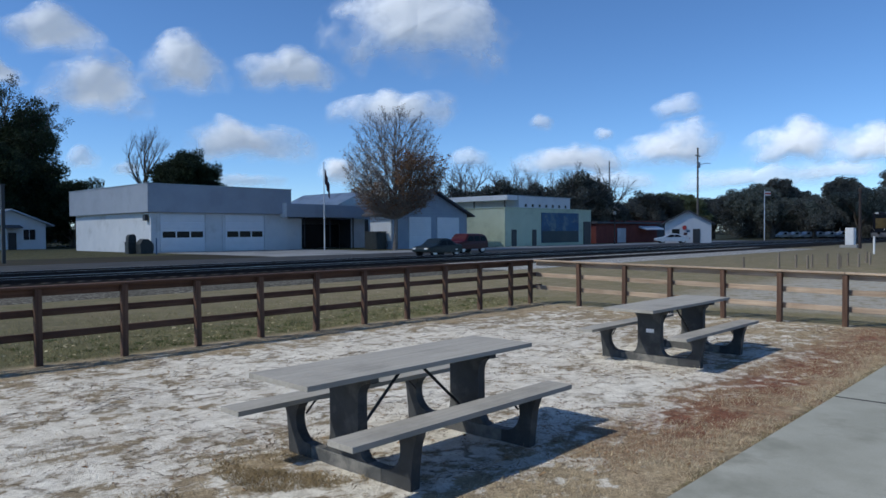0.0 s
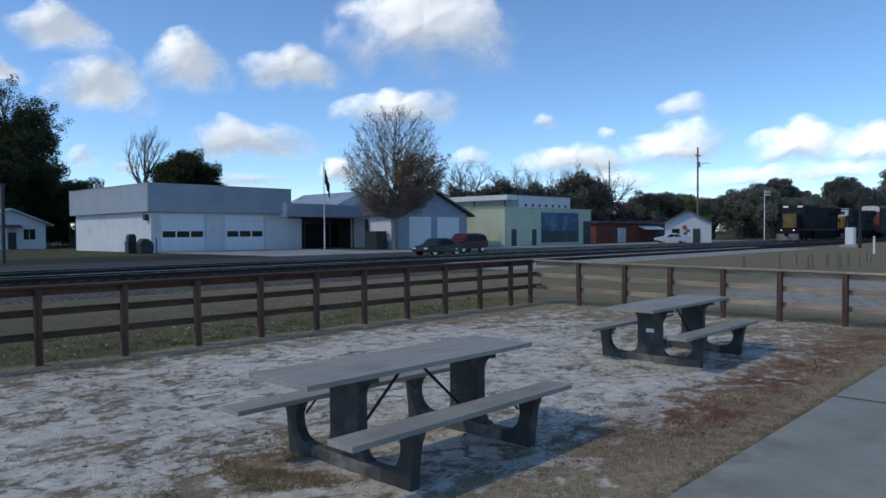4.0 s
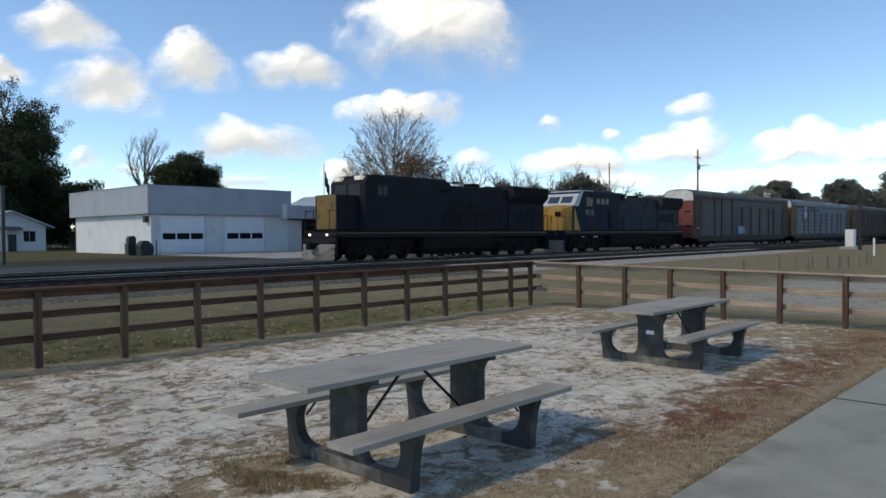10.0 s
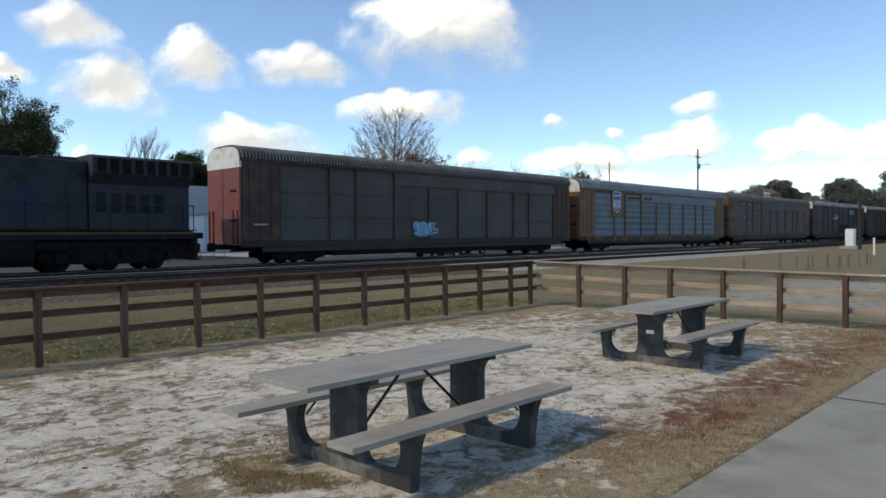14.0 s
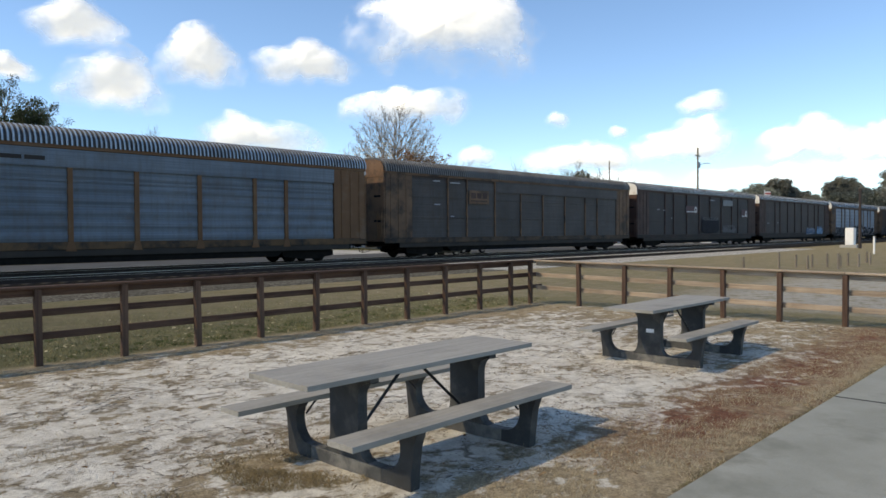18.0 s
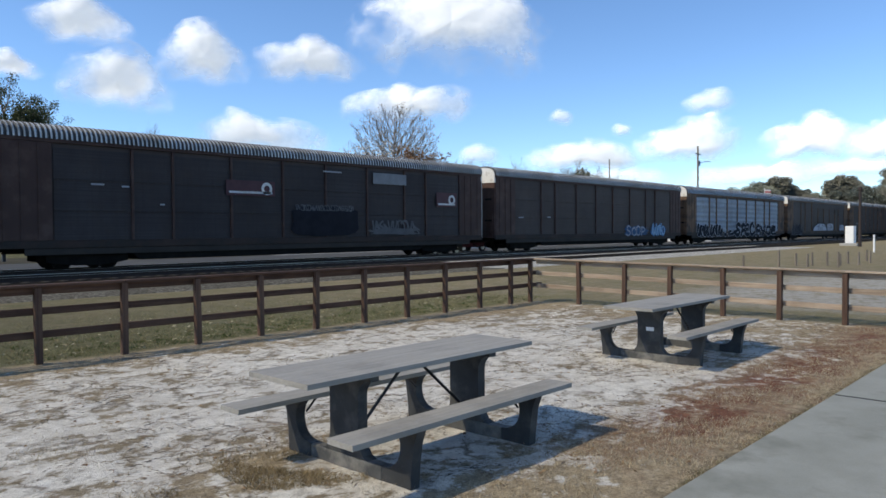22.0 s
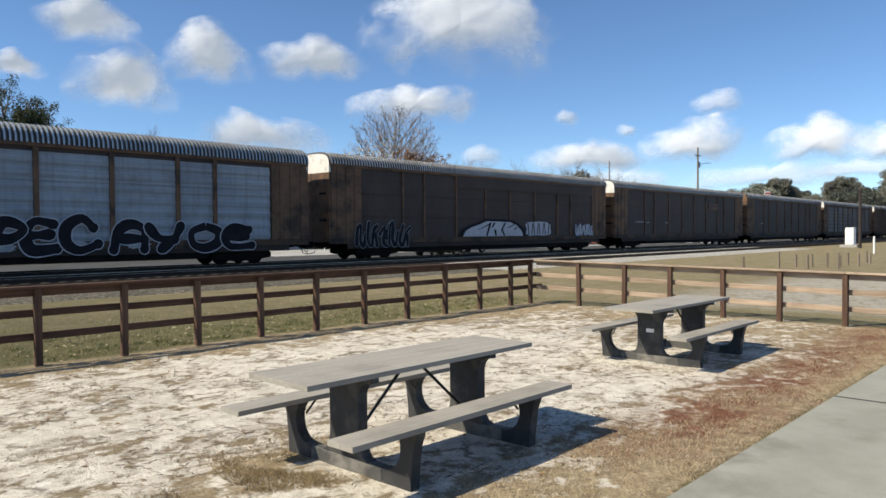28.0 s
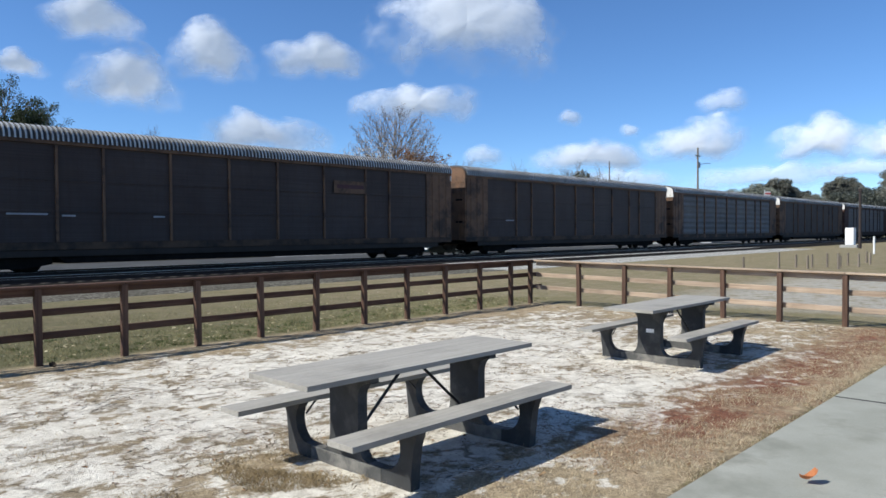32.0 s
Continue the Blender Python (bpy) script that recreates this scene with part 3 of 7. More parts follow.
    M["loco_gold"] = surface("worn_gold_mark", (0.0125, 0.012, 0.0115), (0.0195, 0.017, 0.014), 1.2, 25, 0.8, spec=0.12, stain=(0.009, 0.0095, 0.012), stain_scale=1.5)
    M["stripe"] = surface("gold_sill_stripe", (0.06, 0.042, 0.015), (0.10, 0.066, 0.022), 1.2, 25, 0.6, stain=(0.06, 0.05, 0.03), stain_scale=0.9)
    M["handrail"] = surface("pale_handrail", (0.15, 0.143, 0.125), (0.21, 0.2, 0.175), 3, 40, 0.6)
    M["plow"] = surface("scraped_grey_plow", (0.13, 0.12, 0.11), (0.22, 0.2, 0.18), 2, 30, 0.7, stain=(0.05, 0.045, 0.04), stain_scale=2)
    M["spray_white"] = surface("white_spray_paint", (0.36, 0.37, 0.42), (0.50, 0.51, 0.55), 2, 20, 0.7)
    M["spray_dim"] = surface("thin_grey_spray_paint", (0.24, 0.25, 0.27), (0.36, 0.37, 0.39), 2, 20, 0.75)
    M["spray_faint"] = surface("worn_spray_paint", (0.075, 0.073, 0.076), (0.13, 0.126, 0.13), 2, 20, 0.75)
    M["spray_black"] = surface("black_spray_paint", (0.008, 0.008, 0.012), (0.02, 0.02, 0.026), 2, 20, 0.75, spec=0.15)
    M["spray_blue"] = surface("blue_spray_paint", (0.05, 0.19, 0.42), (0.12, 0.32, 0.55), 2, 20, 0.7)
    M["spray_deep"] = surface("deep_blue_spray_paint", (0.02, 0.05, 0.12), (0.04, 0.10, 0.2), 2, 20, 0.75)
    M["spray_mist"] = surface("pale_blue_spray_paint", (0.22, 0.33, 0.43), (0.34, 0.45, 0.53), 2, 20, 0.7)
    M["mark_blue"] = surface("blue_enamel", (0.02, 0.045, 0.22), (0.03, 0.06, 0.27), 2, 20, 0.5)
    M["mark_red"] = surface("red_enamel", (0.38, 0.035, 0.03), (0.45, 0.05, 0.04), 2, 20, 0.5)
    M["board_faded"] = surface("faded_board", (0.15, 0.155, 0.165), (0.22, 0.225, 0.235), 2, 20, 0.6)
    M["mark_maroon"] = surface("maroon_board", (0.05, 0.016, 0.021), (0.08, 0.027, 0.033), 2, 20, 0.6)
    n = Nodes("loco_window_glass")
    M["pane"] = n.finish((0.012, 0.014, 0.016), 0.15, 0, None, spec=0.12)
    M["windscreen"] = Nodes("bright_windscreen_glass").finish((0.03, 0.035, 0.04), 0.08, 0, None, spec=1.0)
    M["pole_lens"] = surface("dull_lamp_glass", (0.2, 0.2, 0.19), (0.3, 0.3, 0.28), 5, 40, 0.3)
    n = Nodes("lit_number_board")
    n.put(n.bsdf.inputs["Emission Color"], (1.0, 0.96, 0.9)), n.put(n.bsdf.inputs["Emission Strength"], 0.12)
    M["board_lamp"] = n.finish((0.55, 0.54, 0.5), 0.4)
    n = Nodes("head_lamp")
    n.put(n.bsdf.inputs["Emission Color"], (1.0, 0.93, 0.8)), n.put(n.bsdf.inputs["Emission Strength"], 1.3)
    M["head_lamp"] = n.finish((0.9, 0.88, 0.8), 0.3)


def wheelset(radius):
    s = Shape()
    for y in (-0.7575, 0.7575):
        a = -1 if y < 0 else 1
        s.tube([(0, y - a * 0.065, 0), (0, y - a * 0.03, 0)], radius + 0.028, 24)
        s.tube([(0, y - a * 0.03, 0), (0, y + a * 0.06, 0)], radius, 24)
        s.tube([(0, y + a * 0.06, 0), (0, y + a * 0.09, 0)], radius * 0.35, 12)
    s.tube([(0, -1.0, 0), (0, 1.0, 0)], 0.085, 8)
    return s


def add_truck(car, x, axles, pitch, radius, tall=0.0):
    """A wheeled truck: side frames, springs and axles."""
    L = pitch * (axles - 1) / 2 + radius + 0.25
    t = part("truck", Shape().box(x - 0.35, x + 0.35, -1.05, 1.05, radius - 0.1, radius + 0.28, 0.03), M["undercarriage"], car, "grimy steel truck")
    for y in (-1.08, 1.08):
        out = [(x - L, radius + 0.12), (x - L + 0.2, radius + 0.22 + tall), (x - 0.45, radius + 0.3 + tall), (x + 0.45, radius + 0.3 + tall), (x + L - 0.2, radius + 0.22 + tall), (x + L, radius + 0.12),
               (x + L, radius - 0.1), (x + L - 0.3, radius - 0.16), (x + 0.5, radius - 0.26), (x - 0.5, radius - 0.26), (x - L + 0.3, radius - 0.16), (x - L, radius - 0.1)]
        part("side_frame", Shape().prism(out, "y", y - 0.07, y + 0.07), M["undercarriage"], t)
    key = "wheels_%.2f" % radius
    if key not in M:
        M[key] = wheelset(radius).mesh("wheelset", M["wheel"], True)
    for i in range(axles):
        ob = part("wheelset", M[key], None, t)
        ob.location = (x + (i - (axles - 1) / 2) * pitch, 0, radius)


def add_coupler(car, x, d):
    part("coupler", Shape().box(min(x, x + d * 0.75), max(x, x + d * 0.75), -0.12, 0.12, 0.74, 1.0, 0.03).box(min(x + d * 0.5, x + d * 0.8), max(x + d * 0.5, x + d * 0.8), -0.2, 0.2, 0.66, 1.06, 0.05),
         M["undercarriage"], car)
    hose = [(x + d * 0.1, -0.5, 0.85), (x + d * 0.3, -0.55, 0.42), (x + d * 0.6, -0.45, 0.35), (x + d * 0.75, -0.3, 0.55)]
    part("brake_hose", Shape().tube(hose, 0.02, 6), M["undercarriage"], car)


PANELS = [3.05, 1.75, 2.8, 2.8, 2.6, 2.8, 2.8, 1.75, 2.95]


def scrawl(seed, x0, x1, z0, z1, mark=0.07, y=0.052, wide=0.0, gap=1.0):
    """Fat looping spray strokes between two edges, drawn as flat ribbons on the near side."""
    rng = random.Random(seed)
    s, x = [], x0
    h = z1 - z0
    y = -HALF - y
    while x < x1:
        w = h * rng.uniform(0.55, 0.85)
        pts, kind = [], rng.randrange(4)
        for i in range(15):
            a = i / 14
            if kind == 0:
                p = (x + w * (0.5 - 0.5 * math.cos(a * 5.2 + 0.5)), z0 + h * (0.5 + 0.48 * math.sin(a * 5.2 + 0.5)))
            elif kind == 1:
                p = (x + w * a, z0 + h * (0.5 + 0.46 * math.sin(a * 9.0 + 1.2)))
            elif kind == 2:
                p = (x + w * (0.5 + 0.45 * math.sin(a * 6.6)), z0 + h * (0.05 + 0.9 * a))
            else:
                p = (x + w * abs(2 * a - 1), z0 + h * (a if a < 0.5 else 1.2 - a) * (1.4 if a < 0.5 else 1.1))
            pts.append((p[0] + rng.uniform(-0.02, 0.02), p[1] + rng.uniform(-0.02, 0.02)))
        m = mark * rng.uniform(0.8, 1.3) + wide
        vs, fs = [], []
        for i, p in enumerate(pts):
            q, r = pts[max(i - 1, 0)], pts[min(i + 1, 14)]
            dx, dz = r[0] - q[0], r[1] - q[1]
            k = m / max(math.hypot(dx, dz), 1e-6)
            yy = y - 0.0004 * i - rng.uniform(0, 0.0003)
            vs += [(p[0] - dz * k, yy, p[1] + dx * k), (p[0] + dz * k, yy, p[1] - dx * k)]
        fs = [(2 * i, 2 * i + 1, 2 * i + 3, 2 * i + 2) for i in range(14)]
        s.append(Shape().add(vs, fs))
        x += w * rng.uniform(0.55, 0.78) * gap
    return s


# Strokes of fat sprayed shapes, each in a unit box.
STROKES = {
    "s": [[(0.95, 0.82), (0.6, 1.0), (0.2, 0.85), (0.3, 0.55), (0.75, 0.42), (0.8, 0.15), (0.4, 0.0), (-0.1, 0.12)]],
    "p": [[(0.3, 1.0), (0.25, 0.5), (0.12, 0.0)], [(0.0, 0.85), (0.5, 1.0), (0.95, 0.75), (0.7, 0.45), (0.3, 0.42)]],
    "e": [[(0.9, 0.9), (0.4, 1.0), (0.1, 0.55), (0.25, 0.05), (0.95, 0.08)], [(0.2, 0.52), (0.8, 0.56)]],
    "c": [[(0.95, 0.72), (0.6, 1.02), (0.15, 0.75), (0.15, 0.25), (0.55, 0.0), (1.1, 0.2)]],
    "h": [[(0.1, 0.0), (0.2, 0.75), (0.5, 1.0), (0.85, 0.75), (0.9, 0.0)], [(0.2, 0.42), (0.85, 0.42)]],
    "y": [[(0.0, 1.0), (0.25, 0.5), (0.7, 0.42)], [(0.9, 1.05), (0.65, 0.4), (0.3, 0.0)]],
    "o": [[(0.5, 1.0), (0.1, 0.75), (0.15, 0.2), (0.5, 0.0), (0.88, 0.25), (0.9, 0.75), (0.5, 1.0)]],
    "q": [[(0.25, 0.9), (0.05, 0.75), (0.05, 0.2), (0.25, 0.1)], [(0.25, 0.1), (0.5, 0.3), (0.7, 0.75), (1.0, 1.0)]],
    "u": [[(0.05, 0.1), (0.15, 0.9), (0.45, 1.0), (0.4, 0.3), (0.7, 0.0), (0.95, 0.6)]],
    "v": [[(0.1, 1.1), (0.0, 0.3), (0.45, 0.0), (0.55, 0.7), (0.9, 0.95)], [(0.75, 0.55), (0.95, 0.0)]],
    "w": [[(0.0, 0.6), (0.35, 1.0), (0.5, 0.2), (0.85, 0.0)], [(0.8, 1.1), (0.65, 0.5), (1.0, 0.35)]],
}


def ribbon(pts, wide, y):
    """A flat round-ended band along a smoothed line on the near side of a car."""
    line, n = [], len(pts)
    for i in range(n - 1):
        p = [pts[max(i - 1, 0)], pts[i], pts[i + 1], pts[min(i + 2, n - 1)]]
        for j in range(5):
            a = j / 5
            line.append(tuple(0.5 * (2 * p[1][c] + (p[2][c] - p[0][c]) * a + (2 * p[0][c] - 5 * p[1][c] + 4 * p[2][c] - p[3][c]) * a * a
                                     + (3 * p[1][c] - p[0][c] - 3 * p[2][c] + p[3][c]) * a ** 3) for c in (0, 1)))
    line.append(pts[-1])
    m, s = len(line), Shape()
    left, right = [], []
    for i, p in enumerate(line):
        q, r = line[max(i - 1, 0)], line[min(i + 1, m - 1)]
        dx, dz = r[0] - q[0], r[1] - q[1]
        k = wide * (0.82 + 0.18 * math.sin(i / m * 7 + pts[0][0])) / max(math.hypot(dx, dz), 1e-6)
        left.append((p[0] - dz * k, -HALF - y - 0.00006 * i, p[1] + dx * k))
        right.append((p[0] + dz * k, -HALF - y - 0.00006 * i, p[1] - dx * k))
    for i in range(m - 1):
        s.add([left[i], right[i], right[i + 1], left[i + 1]], [(0, 1, 2, 3)])
    closed = math.dist(line[0], line[-1]) < 0.05
    for p, lift in () if closed else ((line[0], 0.0034), (line[-1], 0.0042)):
        s.add([(p[0] + wide * 0.85 * math.cos(a), -HALF - y - lift, p[1] + wide * 0.85 * math.sin(a)) for a in steps(0, 2 * math.pi * 13 / 14, 14)], [tuple(range(14))])
    return s


def letters(car, word, x0, x1, z0, z1, fat=0.15, rim=0.04, ink="spray_black", edge="spray_white", label="bold black sprayed stroke"):
    """Bold sprayed letters with thin outlines, overlapping one another."""
    rng = random.Random(word)
    step = (x1 - x0) / len(word)
    h = z1 - z0
    for k, ch in enumerate(word):
        lean, drop, grow_by = rng.uniform(-0.12, 0.2), rng.uniform(-0.04, 0.06) * h, rng.uniform(0.92, 1.08)
        up = 0.016 * (k % 2)
        for stroke in STROKES[ch]:
            pts = [(x0 + step * (k + 0.03 + 0.94 * u) + lean * v * h, z0 + fat + drop * v + (h - 2 * fat) * v * grow_by) for u, v in stroke]
            part("spray_outline", ribbon(pts, fat + rim, 0.044 + up), M[edge], car, "sprayed outline")
            part("spray_stroke", ribbon(pts, fat, 0.0515 + up), M[ink], car, label)


def blob(seed, x0, x1, z0, z1, n=40, rough=0.12, y=0.047):
    """A flat sprayed patch with a lumpy outline."""
    rng = random.Random(seed)
    cx, cz, pts = (x0 + x1) / 2, (z0 + z1) / 2, []
    for i in range(n):
        a = 2 * math.pi * i / n
        k = 1 + rng.uniform(-rough, rough)
        e = 0.45
        pts.append((cx + (x1 - x0) / 2 * k * math.copysign(abs(math.cos(a)) ** e, math.cos(a)), cz + (z1 - z0) / 2 * k * math.copysign(abs(math.sin(a)) ** e, math.sin(a))))
    return Shape().prism(pts, "y", -HALF - y, -HALF - y + 0.003)


def autorack(label, paint, panel, roof, cap, door=None, eave=5.0, peak=5.64, upper=False, slats=False):
    car = thing("autorack_car", pose(0, TRACK_FAR, RAIL_Z), label, "rail car", "train")
    rust = paint
    paint, panel, roof, cap = M[paint], M[panel], M[roof], M[cap]
    post, door = paint, M[door] if door else paint
    slim = 0.1 if slats else 0.055
    i = HALF - 0.09
    part("body", Shape().box(0.12, BODY - 0.12, -i, i, 1.12, eave - 0.01), M["galvanised_dull"], car, "dim inner wall of sheet metal")
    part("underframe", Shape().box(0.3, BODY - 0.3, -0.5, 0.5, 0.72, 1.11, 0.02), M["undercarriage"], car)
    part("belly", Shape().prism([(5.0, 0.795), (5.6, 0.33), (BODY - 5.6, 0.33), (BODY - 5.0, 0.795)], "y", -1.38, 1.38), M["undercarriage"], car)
    for y0, y1 in ((-HALF - 0.02, -HALF + 0.11), (HALF - 0.11, HALF + 0.02)):
        part("side_sill", Shape().box(0.03, BODY - 0.03, y0, y1, 0.86, 1.16, 0.015), M["sill_" + rust], car, "grimy painted side sill")
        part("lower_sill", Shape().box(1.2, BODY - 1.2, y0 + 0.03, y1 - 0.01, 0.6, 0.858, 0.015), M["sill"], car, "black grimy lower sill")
        part("roof_rail", Shape().box(0.03, BODY - 0.03, y0 + 0.005, y1 - 0.005, eave - 0.13, eave + 0.03, 0.015), paint, car)
    # ends: two door leaves each, rounded at the top
    arch = []
    for a in steps(0, 180, 14):
        y, z = math.cos(radians(a)), math.sin(radians(a))
        arch.append((HALF * math.copysign(abs(y) ** 0.62, y), eave + (peak - eave) * abs(z) ** 0.75))
    for x, d in ((0.0, 1), (BODY, -1)):
        a, b = sorted((x, x + d * 0.11))
        split = 4.6
        for side in (-1, 1):
            lo, hi = sorted((side * 0.012, side * (HALF - 0.02)))
            part("end_door", Shape().box(a, b, lo, hi, 0.95, split - 0.004, 0.03), door, car)
        top = [(-HALF + 0.02, split), (HALF - 0.02, split)] + [(y * 0.985, z - 0.02) for y, z in arch]
        part("end_cap", Shape().prism(top, "x", a - 0.004, b + 0.004), cap, car)
        for y in (-1.1, 1.1):
            part("end_ladder", Shape().box(a - 0.05 if d > 0 else b, a if d > 0 else b + 0.05, y - 0.2, y - 0.17, 1.0, 2.6).box(a - 0.05 if d > 0 else b, a if d > 0 else b + 0.05, y + 0.17, y + 0.2, 1.0, 2.6), paint, car)
        for z in (2.05, 3.45):
            part("end_slot", Shape().box(a - 0.012 if d > 0 else b - 0.002, a + 0.002 if d > 0 else b + 0.012, -1.2, -0.65, z, z + 0.12, 0.004), M["undercarriage"], car, "dark recessed grip")
        for k in range(5):
            z = 1.15 + k * 0.33
            part("ladder_rung", Shape().tube([(x + d * 0.16, -HALF - 0.07, z), (x + d * 0.48, -HALF - 0.07, z)], 0.016, 5), paint, car)
        add_coupler(car, x, -d)
        # plain corner sheets beside the doors
        for ya, yb in ((-HALF, -HALF + 0.09), (HALF - 0.09, HALF)):
            e0, e1 = sorted((x + d * 0.12, x + d * 2.19))
            part("corner_sheet", Shape().box(e0, e1, ya, yb, 1.165, eave - 0.135, 0.01), paint, car)
            for k in (0.5, 1.1, 1.7):
                part("corner_rib", Shape().box(x + d * k - 0.03, x + d * k + 0.03, ya - 0.03 if ya < 0 else yb, ya if ya < 0 else yb + 0.03, 1.17, eave - 0.14, 0.006), paint, car)
    # roof of pressed sheet, ribbed across
    ribs = Shape()
    n, span = 150, BODY - 0.04
    w = len(arch)
    outward = []
    for k in range(w):
        p, q = arch[max(k - 1, 0)], arch[min(k + 1, w - 1)]
        ny, nz = q[1] - p[1], -(q[0] - p[0])
        m = math.hypot(ny, nz)
        outward.append((ny / m, nz / m))
    cols = []
    for j in range(n):
        x = 0.02 + span * j / n
        cols += [(x, 0.0), (x + span / n * 0.38, 0.0), (x + span / n * 0.5, 0.085), (x + span / n * 0.88, 0.085)]
    cols.append((BODY - 0.02, 0.0))
    for x, lift in cols:
        ribs.v += [(x, y + ny * lift, z + nz * lift) for (y, z), (ny, nz) in zip(arch, outward)]
    ribs.f += [(j * w + k, j * w + k + 1, (j + 1) * w + k + 1, (j + 1) * w + k) for j in range(len(cols) - 1) for k in range(w - 1)]
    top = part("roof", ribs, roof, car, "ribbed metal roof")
    # Groove faces take a dark colour as painted shade between the ribs.
    top.data.materials.append(M["roof_groove_shade"])
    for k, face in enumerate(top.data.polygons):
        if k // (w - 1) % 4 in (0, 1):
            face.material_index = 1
    # side panels between posts
    for side in (-1, 1):
        x = 2.2
        for k, wide in enumerate(PANELS):
            a, b = x + 0.05, x + wide - 0.05
            y = side * (HALF - 0.06)
            s = Shape()
            rows = 28 if slats else 2
            prev = []
            for j in range(rows + 1):
                z = 1.17 + (eave - 0.30 - 1.17) * j / rows
                off = (-0.012, 0.03, 0.03, -0.012)[j % 4] if slats else 0.012
                prev += [(a, y + side * off, z), (b, y + side * off, z)]
            s.v = prev
            s.f = [(2 * j, 2 * j + 1, 2 * j + 3, 2 * j + 2) for j in range(rows)]
            if side < 0:
                part("side_panel", s, panel, car)
                if k:
                    part("side_post", Shape().box(x - slim, x + slim, -HALF - 0.035, -HALF + 0.06, 1.165, eave - 0.14, 0.012), post, car)
                if k and slats:
                    part("post_foot", Shape().prism([(x - 0.105, 1.165), (x + 0.105, 1.165), (x + 0.2, 0.8), (x - 0.2, 0.8)], "y", -HALF - 0.032, -HALF - 0.021), post, car)
                for z in (2.35, 3.55):
                    part("panel_seam", Shape().box(a, b, -HALF + 0.012, -HALF + 0.034, z - 0.04, z + 0.04, 0.006), panel, car)
            x += wide
        if side > 0:
            part("far_side", Shape().box(2.2, BODY - 2.2, HALF - 0.088, HALF - 0.03, 1.165, eave - 0.135), panel, car)
    if upper:
        x0, x1 = 2.2 + sum(PANELS[:3]), 2.2 + sum(PANELS)
        part("upper_sheet", Shape().box(x0 + 0.07, x1 - 0.02, -HALF - 0.048, -HALF - 0.036, eave - 0.85, eave - 0.15, 0.004), panel, car, "long upper sheet lapped over the posts")
    for x in (3.6, BODY - 3.6):
        add_truck(car, x, 2, 1.78, 0.42)
    return car


def paint_on(car, shape, material, name="paint_mark", label=""):
    for piece in shape if isinstance(shape, list) else [shape]:
        part(name, piece, M[material], car, label)


def locomotive(label, body, nose, hood, number=False, wide_mark="loco_gold", plain_cab=False):
    """A six-axle road diesel; x runs from its front coupler to the rear one."""
    e = thing("locomotive", pose(0, TRACK_FAR, RAIL_Z), label, "locomotive", "train")
    body, nose, hood = M[body], M[nose], M[hood]
    L = 22.3
    part("frame", Shape().box(0.9, L - 0.9, -1.35, 1.35, 1.28, 1.62, 0.03), M["loco_dark"], e)
    part("sill_stripe", Shape().box(0.95, L - 0.95, -1.362, -1.352, 1.50, 1.60), M["stripe"], e, "gold stripe along the sill")
    part("walkway", Shape().box(0.85, L - 0.85, -1.5, 1.5, 1.625, 1.68, 0.01), M["undercarriage"], e)
    part("pilot", Shape().prism([(-1.45, 0.25), (1.45, 0.25), (1.45, 1.3), (-1.45, 1.3)], "x", 0.75, 0.9), M["loco_dark"], e)
    part("plow", Shape().add([(0.15, 0, 0.12), (0.7, -1.4, 0.12), (0.7, 1.4, 0.12), (0.45, 0, 0.85), (0.74, -1.4, 0.95), (0.74, 1.4, 0.95)],
                             [(0, 1, 4, 3), (0, 3, 5, 2), (3, 4, 5), (1, 2, 5, 4), (0, 2, 1)]), M["plow"], e, "scraped grey snow plow")
    part("rear_pilot", Shape().box(L - 0.9, L - 0.75, -1.4, 1.4, 0.35, 1.3, 0.01), M["loco_dark"], e)
    add_coupler(e, 0.75, -1), add_coupler(e, L - 0.75, 1)
    for y in (-1.2, 1.2):
        for x in (0.85, L - 0.85):
            for k in range(4):
                part("step", Shape().box(x - 0.2, x + 0.2, y - 0.26, y + 0.26, 0.35 + k * 0.34, 0.39 + k * 0.34), M["undercarriage"], e)
    # nose and cab
    n0, n1, c1 = (1.25, 2.9, 5.4) if plain_cab else (1.32, 2.1, 5.15)
    if plain_cab:
        part("nose", Shape().box(n0, n1 - 0.012, -0.95, 0.95, 1.68, 3.62, 0.06), body, e, "dark boxy short nose")
        part("nose_front", Shape().box(n0 - 0.03, n0 - 0.001, -0.93, 0.75, 1.75, 3.6, 0.01), nose, e, "yellow nose front")
        part("nose_door", Shape().box(n0 - 0.05, n0 - 0.031, -0.6, -0.1, 1.8, 3.1, 0.01), nose, e)
        cab = [(n1, 1.68), (n1, 4.3), (n1 + 0.25, 4.62), (c1, 4.68), (c1, 1.68)]
    else:
        s = Shape().add([(n0, -0.85, 1.68), (n0, 0.85, 1.68), (n0 + 0.1, -0.78, 3.3), (n0 + 0.1, 0.78, 3.3), (n1, -1.3, 1.68), (n1, 1.3, 1.68), (n1, -1.35, 3.52), (n1, 1.35, 3.52),
                         (n0 + 0.22, -0.45, 3.5), (n0 + 0.22, 0.45, 3.5), (n1, -0.6, 3.62), (n1, 0.6, 3.62)],
                        [(0, 1, 3, 9, 8, 2), (0, 2, 6, 4), (1, 5, 7, 3), (2, 8, 10, 6), (8, 9, 11, 10), (9, 3, 7, 11), (4, 6, 10, 11, 7, 5), (0, 4, 5, 1)])
        part("nose", s, nose, e, "yellow wedge nose")
        part("nose_door", Shape().box(n0 - 0.03, n0 - 0.002, 0.15, 0.75, 1.75, 2.9, 0.01), nose, e)
